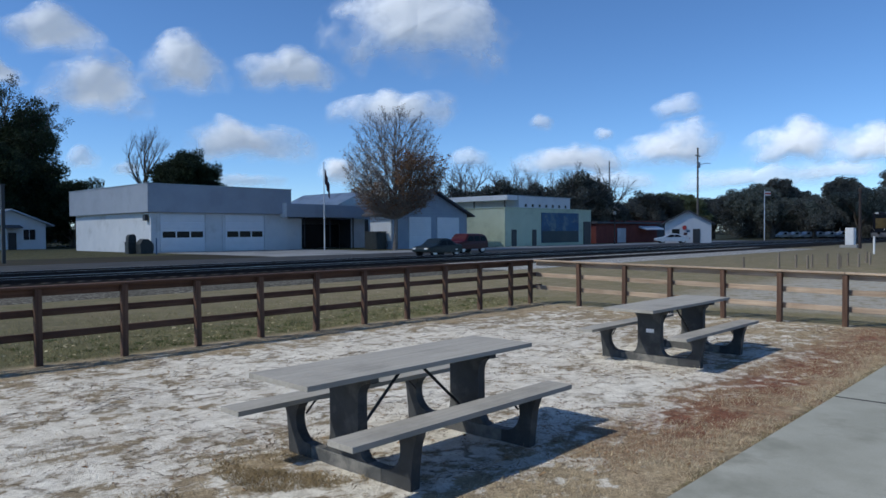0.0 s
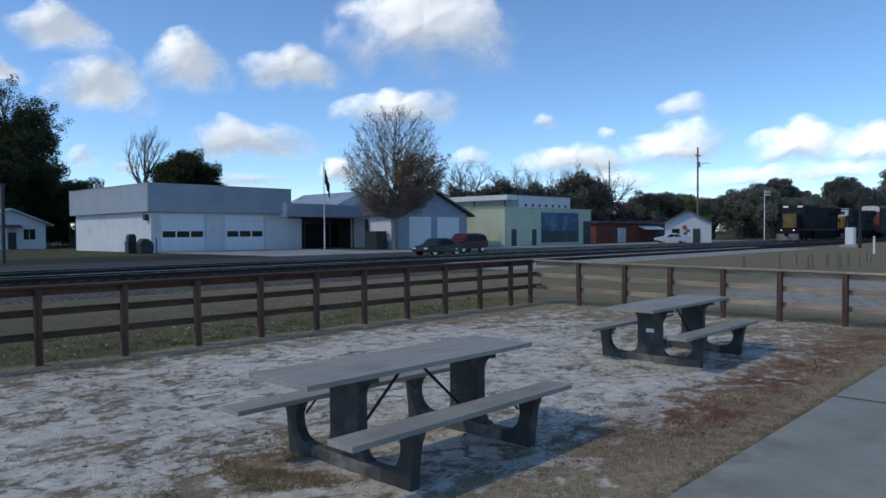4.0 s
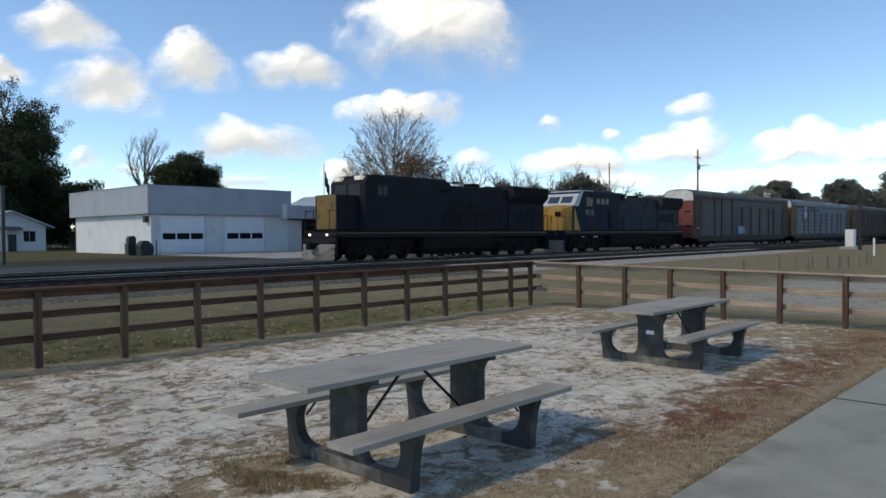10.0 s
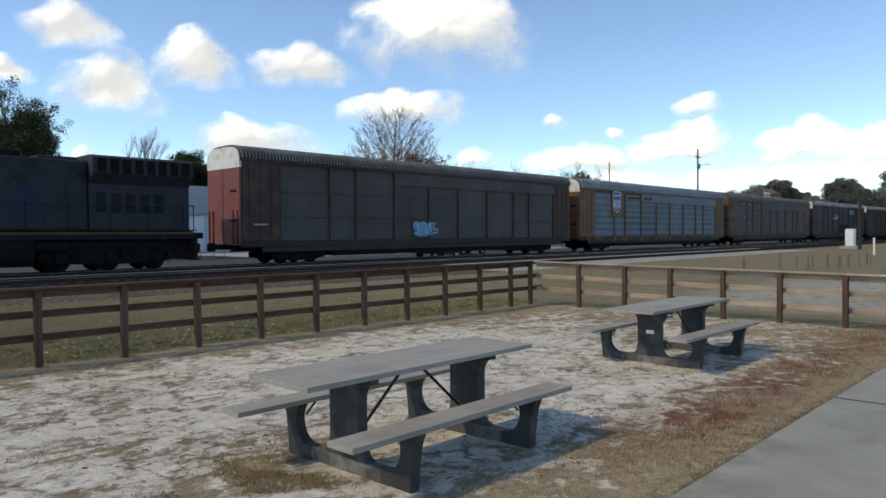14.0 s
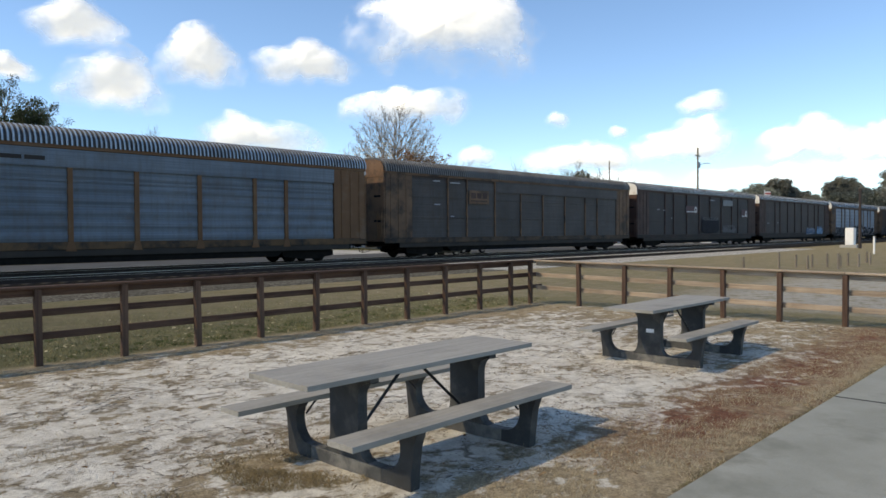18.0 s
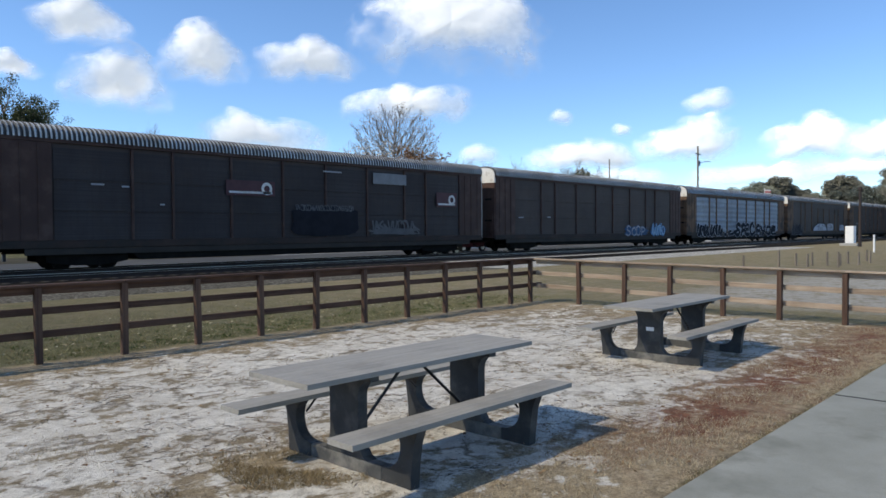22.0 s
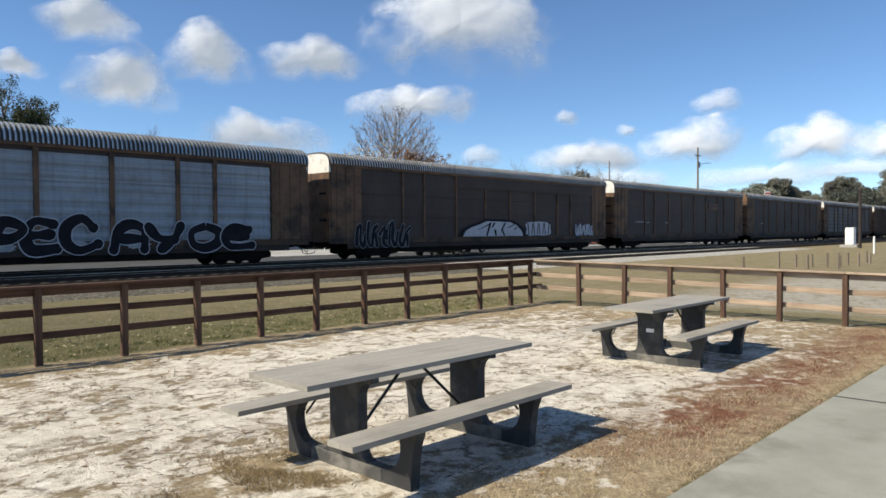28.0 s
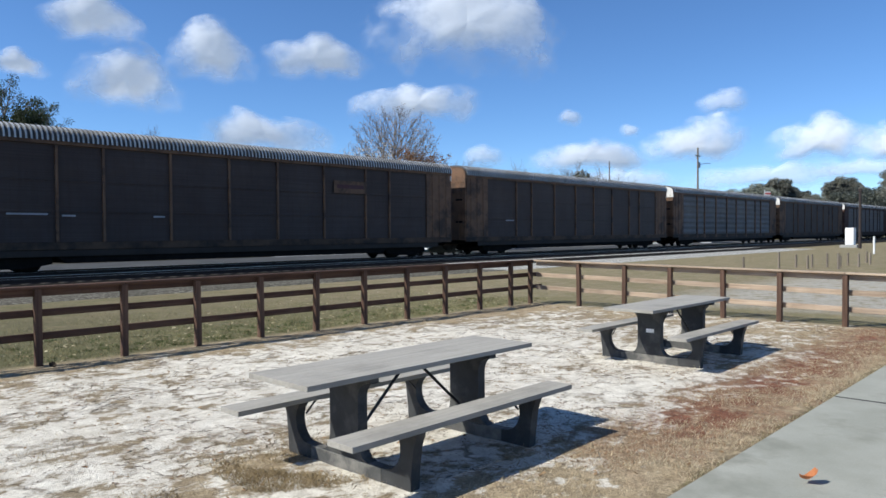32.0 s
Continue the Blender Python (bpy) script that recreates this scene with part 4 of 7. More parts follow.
        part("nose_lamp_box", Shape().box(n0 - 0.03, n0 + 0.04, -0.7, -0.2, 2.75, 3.1, 0.02), M["undercarriage"], e)
        cab = [(n1 - 0.05, 1.68), (n1 - 0.05, 3.52), (n1 + 0.7, 4.5), (n1 + 1.0, 4.68), (c1, 4.72), (c1, 1.68)]
    part("cab", Shape().prism(cab, "y", -1.5, 1.5), body, e)
    part("cab_roof", Shape().prism([(n1 + (0.2 if plain_cab else 0.9), 4.66), (n1 + (0.4 if plain_cab else 1.1), 4.76), (c1 - 0.05, 4.80), (c1 + 0.05, 4.72), (c1, 4.69)], "y", -1.35, 1.35), M["loco_light"] if number else M["loco_grey"], e)
    if not plain_cab:
        k = Vector((-0.794, 0, 0.608))
        lo, hi = Vector((n1 - 0.02, 0, 3.56)), Vector((n1 + 0.69, 0, 4.49))
        edge = [lo + k * 0.004, lo + k * 0.014, hi + k * 0.014, hi + k * 0.004]
        part("cab_front", Shape().prism([(p.x, p.z) for p in edge], "y", -1.47, 1.47), M["loco_light"], e, "pale blue-grey cab front")
        part("cab_flash", Shape().prism([(n1 - 0.045, 1.69), (n1 - 0.045, 3.42), (n1 + 0.78, 1.69)], "y", -1.507, -1.502), nose, e, "yellow slanted flash")
        part("brow", Shape().prism([(n1 - 0.04, 3.54), (n1 + 0.69, 4.5), (n1 + 0.98, 4.67), (n1 + 1.25, 4.69), (n1 + 0.5, 3.5)], "y", -1.508, -1.503), M["loco_light"], e, "pale painted brow")
    for y0, y1 in ((-1.1, -0.1), (0.1, 1.1)):
        m = pose(n1 - 0.003, 0, 3.92) if plain_cab else pose(n1 + 0.335, 0, 4.025, 0, 37.4, 0)
        w = part("windscreen", Shape().box(-0.02, 0.02, y0, y1, -0.33, 0.33, 0.01, m), M["pane" if plain_cab else "windscreen"], e)
    for k, x in enumerate((3.86, 4.28)):
        w = part("cab_window", Shape().box(x, x + 0.36, -1.512, -1.503, 3.62, 4.15), M["pane"], e)
        part("window_frame", Shape().box(x - 0.07, x, -1.52, -1.503, 3.56, 4.21).box(x + 0.36, x + 0.4, -1.52, -1.503, 3.56, 4.21).box(x, x + 0.36, -1.52, -1.503, 4.15, 4.21).box(x, x + 0.36, -1.52, -1.503, 3.56, 3.62),
             M["handrail"] if number else body, w)
    for y in (-0.35, 0.35):
        part("ditch_light", Shape().tube([(0.68, y * 2.2, 1.45), (0.745, y * 2.2, 1.45)], 0.055, 12), M["pole_lens" if number else "head_lamp"], e, "round lamp")
    if plain_cab:
        for y in (-1.2, 0.6):
            part("number_board", Shape().box(n1 - 0.03, n1 + 0.3, y, y + 0.6, 4.46, 4.68, 0.02), M["board_lamp"], e, "lit pale number board")
    if number:
        for x in (5.45, 6.15, 6.85):
            part("side_window", Shape().box(x, x + 0.5, -1.432, -1.421, 3.75, 4.2, 0.01), M["pane"], e)
        part("side_door", Shape().box(7.2, 7.75, -1.432, -1.421, 1.9, 3.3, 0.01), M["undercarriage"], e, "dark side door")
        part("blower_grille", Shape().box(8.3, 10.3, -1.215, -1.201, 4.2, 4.62, 0.004), M["undercarriage"], e)
    # hood: cabinet, engine room, radiator
    part("inverter_cabinet", Shape().box(c1 + 0.01, 9.3, -1.42, 1.42, 1.68, 4.68, 0.04), body if number else hood, e)
    part("engine_hood", Shape().box(9.31, 16.9, -1.02, 1.02, 1.68, 4.46, 0.05), hood, e)
    for i in range(9):
        x = 9.5 + i * 0.82
        part("hood_door", Shape().box(x, x + 0.76, -1.045, -1.021, 1.78, 3.55, 0.01), hood, e)
    part("exhaust_housing", Shape().box(15.1, 16.6, -0.75, 0.75, 4.461, 4.6, 0.03), hood, e)
    part("dynamic_brake", Shape().box(5.6, 10.4, -1.05, 1.05, 4.685, 4.8, 0.04), hood, e)
    part("blower_hood", Shape().box(9.31, 10.6, -1.2, 1.2, 4.1, 4.68, 0.04), hood, e)
    part("exhaust_stack", Shape().box(13.7, 14.6, -0.35, 0.35, 4.461, 4.76, 0.03), M["undercarriage"], e)
    rad = [(-1.1, 1.68), (-1.1, 3.55), (-1.52, 3.95), (-1.52, 4.6), (-1.3, 4.7), (1.3, 4.7), (1.52, 4.6), (1.52, 3.95), (1.1, 3.55), (1.1, 1.68)]
    part("radiator_hood", Shape().prism(rad, "x", 16.91, 21.3), hood, e)
    for i in range(8):
        x = 17.1 + i * 0.52
        part("radiator_grille", Shape().box(x, x + 0.36, -1.535, -1.521, 3.98, 4.56, 0.004), M["undercarriage"], e)
    for i in range(5):
        x = 17.2 + i * 0.62
        part("rear_louvre", Shape().box(x, x + 0.4, -1.125, -1.101, 2.4, 3.2, 0.01), M["loco_dark"], e)
    part("horn", Shape().tube([(12.3, -0.2, 4.46), (12.3, -0.2, 4.76)], 0.03, 6).tube([(12.0, -0.2, 4.76), (12.62, -0.2, 4.76)], 0.06, 8).tube([(12.1, 0.05, 4.74), (12.5, 0.05, 4.74)], 0.05, 8), M["undercarriage"], e)
    part("antenna", Shape().tube([(15.6, 0, 4.46), (15.6, 0, 5.05)], 0.015, 5), M["undercarriage"], e)
    # handrails and their stanchions
    for y in (-1.47,):
        part("handrail", Shape().tube([(9.4, y, 2.72), (L - 0.95, y, 2.72)], 0.02, 6), M["undercarriage"] if not number else M["loco_grey"], e)
        for i in range(8):
            x = 9.6 + i * 1.6
            part("stanchion", Shape().tube([(x, y, 1.68), (x, y, 2.72)], 0.018, 5), M["undercarriage"], e)
    for x in (0.95, L - 0.95):
        for y in (-1.4, -0.7, 0.7, 1.4):
            part("stanchion", Shape().tube([(x, y, 1.68), (x, y, 2.75)], 0.022, 5), M["undercarriage"], e)
        part("end_rail", Shape().tube([(x, -1.4, 2.75), (x, -0.5, 2.75)], 0.02, 6).tube([(x, 0.5, 2.75), (x, 1.4, 2.75)], 0.02, 6), M["undercarriage"], e)
    part("fuel_tank", Shape().prism([(-1.48, 1.27), (-1.48, 0.6), (-1.25, 0.28), (1.25, 0.28), (1.48, 0.6), (1.48, 1.27)], "x", 7.7, 14.7), M["undercarriage"], e)
    part("air_tank", Shape().tube([(14.4, -1.2, 1.0), (16.0, -1.2, 1.0)], 0.22, 12), M["undercarriage"], e)
    for x in (4.55, L - 4.55):
        add_truck(e, x, 3, 2.0, 0.53, 0.34)
        part("motor_box", Shape().box(x - 3.0, x + 3.0, -0.95, 0.95, 0.62, 1.27, 0.04), M["undercarriage"], e)
        for k in (-1, 0, 1):
            part("journal_box", Shape().box(x + 2.0 * k - 0.24, x + 2.0 * k + 0.24, -1.3, -1.08, 0.32, 0.78, 0.04), M["undercarriage"], e)
            part("spring", Shape().tube([(x + 2.0 * k + 0.45, -1.22, 0.55), (x + 2.0 * k + 0.45, -1.22, 0.95)], 0.09, 10), M["undercarriage"], e)
    for y in (-1.25,):
        for x in (2.6, 6.5, L - 6.5, L - 2.6):
            part("brake_cylinder", Shape().tube([(x, y, 0.85), (x + 0.4, y, 0.8)], 0.1, 8), M["undercarriage"], e)
    # White-painted tubes stand in for small glints below the sill.
    if number:
        for x in (3.3, 5.0, 5.35):
            part("hose_fitting", Shape().tube([(x, -1.38, 1.2), (x + 0.3, -1.4, 1.17)], 0.035, 6), M["end_white"], e, "white tube painted as a glint below the sill")
    # worn company mark along the hood, as plain slanted blocks
    for x in (10.4, 12.1, 13.8):
        out = [(0.0, 2.3), (0.3, 2.0), (1.2, 2.0), (1.4, 2.3), (1.4, 3.1), (1.1, 3.4), (0.25, 3.4), (0.0, 3.1)]
        part("company_mark", Shape().prism([(x + u + 0.2 * (z - 2.0), z) for u, z in out], "y", -1.056, -1.046), M[wide_mark], e, "worn painted block of the company mark")
    if number:
        text = bpy.data.curves.new("road_number", "FONT")
        text.body, text.size, text.extrude, text.align_x = "9018", 0.66, 0.004, "CENTER"
        ob = new("road_number", text)
        bpy.context.view_layer.update()
        me = bpy.data.meshes.new_from_object(ob.evaluated_get(bpy.context.evaluated_depsgraph_get()))
        bpy.data.objects.remove(ob)
        me.materials.clear()
        me.materials.append(M["handrail"])
        ob = part("road_number", me, None, e, "pale painted road number")
        ob.matrix_basis = pose(4.22, -1.512, 2.84, 90, 0, 0)
    return e


VEHICLES = []


def train():
    train_mats()
    a = locomotive("dark navy road locomotive with a yellow nose front", "loco_dark", "loco_ochre", "loco_dark", plain_cab=True)
    a.scale = (0.935, 1, 1)
    VEHICLES.append((a, 145.72))
    b = locomotive("blue and grey road locomotive with a yellow nose", "loco_blue", "loco_yellow", "loco_grey", True, "loco_logo")
    b.scale = (0.967, 1, 1)
    VEHICLES.append((b, 167.1))
    kinds = [
        ("oxide-red ended rail car with dull grey sides", "brown_car", "galvanised_mid", "roof_dull", "end_white", "oxide_car"),
        ("yellow rail car with silver slatted sides and a shield", "yellow_car", "galvanised_blue", "roof_blue", "end_white", None),
        ("tan-brown rail car with dim grey sides", "tan_car", "galvanised_mid", "roof_dull", "tan_car", None),
        ("dark brown rail car with small white boards", "brown_car", "galvanised_dark", "roof_metal", "end_white", None),
        ("dark brown rail car with blue spray paint", "brown_car", "galvanised_dull", "roof_metal", "end_white", None),
        ("yellow-brown rail car, silver sides, bold black spray paint", "tan_car", "galvanised_bright", "roof_blue", "end_white", None),
        ("tan rail car with white spray-painted letters", "tan_car", "galvanised_dull", "roof_metal", "end_white", None),
        ("tan-brown rail car with a small red board", "tan_car", "galvanised_dull", "roof_metal", "end_white", None),
        ("tan-brown rail car with dull grey sides", "tan_car", "galvanised_dull", "roof_metal", "tan_car", None),
        ("brown rail car with blue-grey sides", "tan_car", "galvanised", "roof_metal", "end_white", None),
        ("tan rail car with dusty grey sides", "tan_car", "galvanised_dull", "roof_metal", "end_white", None),
        ("brown rail car with grey slatted sides", "brown_car", "galvanised", "roof_metal", "end_white", None),
        ("oxide-red rail car at the tail of view", "oxide_car", "galvanised", "roof_metal", "end_white", None),
    ]
    cars = []
    for k, (label, *rest) in enumerate(kinds):
        c = autorack(label, *rest, eave=4.9 if k in (1, 2, 5) else 5.04, upper=k in (0, 1, 2, 6), slats=k in (1, 5, 9, 11))
        VEHICLES.append((c, 190.0 + SPACING * k))
        cars.append(c)
    # marks and spray paint
    c = cars[0]
    paint_on(c, blob(3, 11.3, 12.8, 1.35, 2.1, y=0.04, rough=0.25), "spray_blue", "spray_patch", "blue spray paint")
    paint_on(c, scrawl(4, 11.2, 12.9, 1.4, 2.15, 0.035), "spray_mist", "spray_stroke", "pale blue sprayed strokes")
    c = cars[1]
    sh = [(x - 0.4, z + 0.2) for x, z in [(6.35, 4.55), (5.55, 4.55), (5.35, 4.35), (5.45, 4.0), (5.35, 3.5), (5.6, 3.1), (5.95, 2.95), (6.3, 3.1), (6.55, 3.5), (6.45, 4.0), (6.55, 4.35)]]
    out = [(5.55 + (x - 5.55) * 1.13, 3.98 + (z - 3.98) * 1.08) for x, z in sh]
    part("shield_panel", Shape().box(4.75, 6.75, -HALF - 0.03, -HALF + 0.02, 2.75, 4.76, 0.01), M["yellow_car"], c, "yellow-brown plate behind the shield")
    shield = part("shield_sign", Shape().prism(out, "y", -HALF - 0.05, -HALF - 0.044), M["end_white"], c, "white-edged blue shield with red and white bars")
    part("shield_field", Shape().prism([p for p in sh], "y", -HALF - 0.056, -HALF - 0.051), M["mark_blue"], shield)
    for i in range(5):
        x = 5.1 + i * 0.2
        part("shield_bar", Shape().box(x - 0.04, x + 0.06, -HALF - 0.062, -HALF - 0.057, 3.33 + 0.11 * abs(i - 2), 4.1), M["end_white"], shield)
    part("shield_line", Shape().box(5.15, 5.95, -HALF - 0.062, -HALF - 0.057, 4.42, 4.5), M["end_white"], shield)
    for x0, x1 in ((7.5, 8.4), (8.5, 9.5), (10.15, 10.9), (11.0, 11.7)):
        part("slogan_bar", Shape().box(x0, x1, -HALF - 0.06, -HALF - 0.049, 4.28, 4.44), M["sill"], c, "worn dark lettering bar")
    c = cars[2]
    part("sign_board", Shape().box(7.15, 9.1, -HALF - 0.062, -HALF - 0.05, 3.25, 4.1), M["tan_car"], c, "tan board with worn dark marks")
    part("sign_mark", Shape().box(7.35, 7.8, -HALF - 0.068, -HALF - 0.063, 3.6, 3.95).box(7.9, 8.35, -HALF - 0.068, -HALF - 0.063, 3.6, 3.95).box(8.45, 8.9, -HALF - 0.068, -HALF - 0.063, 3.6, 3.95).box(7.35, 8.9, -HALF - 0.068, -HALF - 0.063, 3.4, 3.47), M["brown_car"], c)
    c = cars[3]
    for x0, x1, z0, z1, m in ((9.5, 12.1, 3.15, 3.85, "mark_maroon"), (23.4, 25.2, 2.9, 3.75, "mark_maroon")):
        b = part("sign_board", Shape().box(x0, x1, -HALF - 0.05, -HALF - 0.037, z0, z1), M[m], c, "maroon board with white marks")
        part("sign_mark", Shape().prism([(x0 + 0.15, z0 + 0.1), (x1 - 0.15, z0 + 0.1), (x1 - 0.15, z0 + 0.2), (x0 + 0.15, z0 + 0.2)], "y", -HALF - 0.056, -HALF - 0.051), M["end_white"], b)
        ring = [(x1 - 0.45 + 0.3 * math.cos(a), (z0 + z1) / 2 + 0.3 * math.sin(a)) for a in steps(0, 2 * math.pi, 18)]
        ring += [(x1 - 0.45 + 0.16 * math.cos(a), (z0 + z1) / 2 + 0.16 * math.sin(a)) for a in steps(2 * math.pi, 0, 18)]
        part("sign_ring", Shape().prism(ring, "y", -HALF - 0.056, -HALF - 0.051), M["end_white"], b)
    part("pale_board", Shape().box(18.4, 20.9, -HALF - 0.05, -HALF - 0.037, 4.05, 4.65), M["board_faded"], c, "pale faded board")
    paint_on(c, blob(11, 13.1, 17.3, 1.2, 2.75, 30, 0.05, 0.04), "spray_black", "spray_patch", "black painted-over patch")
    paint_on(c, scrawl(13, 13.3, 16.8, 2.5, 2.8, 0.018, 0.048), "spray_faint", "spray_stroke", "faint pale spray at the patch's edge")
    paint_on(c, scrawl(14, 18.3, 21.6, 1.3, 2.05, 0.05, 0.05), "spray_faint", "spray_stroke", "thin grey sprayed stroke")
    paint_on(c, blob(14, 18.2, 21.8, 1.25, 1.6, 36, 0.2, 0.04), "spray_faint", "spray_patch", "faint worn spray")
    # Pole coloured white to paint the sunlit edge of this car's end.
    part("grab_pole", Shape().tube([(BODY + 0.1, -1.36, 0.95), (BODY + 0.1, -1.36, 4.9)], 0.035, 6), M["end_white"], c, "vertical pole painted white for the sunlit edge of the car's end")
    c = cars[4]
    for seed, x0, x1 in ((22, 17.2, 20.9), (23, 21.7, 24.3)):
        paint_on(c, blob(seed, x0 - 0.1, x1 + 0.1, 1.0, 1.7, 40, 0.16, 0.04), "spray_deep", "spray_patch", "dim blue spray cloud")
    letters(c, "scop", 17.3, 20.6, 0.9, 1.75, 0.065, 0.05, "spray_dim", "spray_deep", "pale grey sprayed stroke")
    letters(c, "uvwo", 21.8, 24.3, 0.95, 1.9, 0.06, 0.07, "spray_mist", "spray_blue", "pale blue sprayed stroke")
    c = cars[5]
    for word, x0, x1, z0, z1 in (("vwuvwu", 2.3, 8.3, 0.66, 1.9), ("o", 8.8, 9.4, 0.66, 1.1), ("q", 9.9, 12.6, 0.66, 1.45), ("spec", 12.0, 17.3, 0.58, 2.2), ("hyoe", 17.8, 24.5, 0.58, 1.98)):
        letters(c, word, x0, x1, z0, z1, 0.235 if z1 > 1.8 else 0.19, 0.05)
    for seed, x0, x1 in ((51, 10.9, 12.6), (52, 13.4, 14.4), (53, 15.9, 16.9), (54, 18.6, 19.5), (55, 3.0, 4.2), (56, 5.6, 6.6)):
        paint_on(c, blob(seed, x0, x1, 0.84, 1.2, 30, 0.22, 0.041), "spray_dim", "spray_patch", "thin lavender grey spray between the letters")
    c = cars[6]
    letters(c, "uvwuv", 1.7, 5.6, 0.6, 1.95, 0.13, 0.035, "spray_black", "spray_dim", "black sprayed stroke")
    dome = [(10.7, 1.17), (11.0, 1.55), (11.6, 1.8), (12.5, 2.0), (13.2, 2.22), (14.6, 2.2), (15.9, 2.16), (16.6, 1.95), (17.2, 1.55), (17.4, 1.17)]
    paint_on(c, Shape().prism([(13.4 + (x - 14.0) * 1.05, 1.165 + (z - 1.165) * 1.07) for x, z in dome], "y", -HALF - 0.042, -HALF - 0.038), "spray_black", "spray_patch", "dark rim of a sprayed dome")
    paint_on(c, Shape().prism([(13.8 + (x - 14.4) * 0.93, 1.17 + (z - 1.17) * 0.93) for x, z in dome], "y", -HALF - 0.048, -HALF - 0.043), "spray_white", "spray_patch", "pale lavender sprayed dome")
    for x, z, lean, tall in ((12.6, 1.65, 0.8, 0.3), (13.2, 1.2, 0.35, 0.85), (13.75, 1.75, 0.25, 0.3), (14.15, 1.2, -0.12, 0.4), (14.7, 1.5, 0.4, 0.55), (15.05, 1.2, -0.3, 0.4), (15.4, 1.7, 0.7, 0.25), (16.1, 1.6, 0.25, 0.15), (12.3, 1.6, 0.5, 0.12)):
        paint_on(c, Shape().prism([(x - 0.6, z), (x - 0.44, z), (x - 0.4 + lean, z + tall), (x - 0.6 + lean, z + tall)], "y", -HALF - 0.054, -HALF - 0.049), "spray_black", "spray_stroke", "dark slanted stroke")
    paint_on(c, blob(45, 16.9, 19.9, 1.17, 2.15, 36, 0.08, 0.04), "spray_white", "spray_patch", "pale sprayed patch")
    for i in range(8):
        x = 17.2 + i * 0.33
        paint_on(c, Shape().prism([(x, 1.25), (x + 0.09, 1.25), (x + (0.2 if i % 2 else -0.02), 2.05), (x + (0.12 if i % 2 else -0.12), 2.05)], "y", -HALF - 0.05, -HALF - 0.046), "spray_black", "spray_stroke", "dark slanted stroke")
    letters(c, "vuwuv", 23.2, 25.6, 1.1, 1.95, 0.1, 0.035, "spray_white", "spray_deep", "pale rounded sprayed stroke")
    # small stencilled lines
    for k, x0, x1, z in ((2, 3.9, 4.5, 4.5), (2, 5.4, 6.3, 4.45), (2, 4.0, 4.5, 3.1), (2, 5.45, 5.75, 2.4), (3, 3.6, 4.1, 3.35), (3, 4.8, 5.1, 3.3), (3, 6.4, 6.6, 2.6), (3, 15.0, 16.2, 4.5), (4, 2.5, 3.1, 2.3), (4, 5.9, 6.3, 2.35),
                         (7, 3.5, 4.9, 2.2), (7, 5.4, 5.9, 2.15), (7, 9.0, 9.5, 2.15), (0, 0.7, 1.5, 1.9), (8, 4.0, 4.9, 2.2)):
        part("stencil_line", Shape().box(x0, x1, -HALF - 0.05, -HALF - 0.037, z, z + 0.07), M["spray_dim"], cars[k], "small pale stencilled line")
    c = cars[7]
    part("sign_board", Shape().box(18.6, 20.8, -HALF - 0.05, -HALF - 0.037, 3.55, 4.2), M["tan_car"], c, "board with a red mark")
    part("sign_mark", Shape().box(18.8, 20.6, -HALF - 0.056, -HALF - 0.051, 3.8, 4.0), M["mark_maroon"], c)


def rolled(t):
    """How far the train has come by t seconds; it slows a little."""
    v = lambda a: np.interp(a, [0, 10, 12, 18, 20, 24, 32], [12.7, 12.7, 12.28, 12.28, 12.06, 11.95, 11.8])
    n = max(2, int(t * 20))
    a = np.linspace(0, t, n + 1)
    ahead = float(np.interp(t, [0, 6, 10, 12, 16, 22, 32], [0.95, 0.95, 0.7, 0.4, 0.32, 0.05, 0.0]))
    return float(np.sum(v((a[1:] + a[:-1]) / 2)) * t / n) - 4.62 + ahead


def motions():
    times = [0, 4, 8, 10, 11, 12, 14, 16, 18, 20, 22, 24, 28, 32]
    for ob, s in VEHICLES:
        walk(ob, [(t, pose(s - rolled(t), TRACK_FAR, RAIL_Z)) for t in times])
    for ob, rows in BLOWN:
        walk(ob, rows)
    for ob, a, b in CLOUDS:
        walk(ob, [(0, a), (16, a.lerp(b, 0.5)), (32, b)])


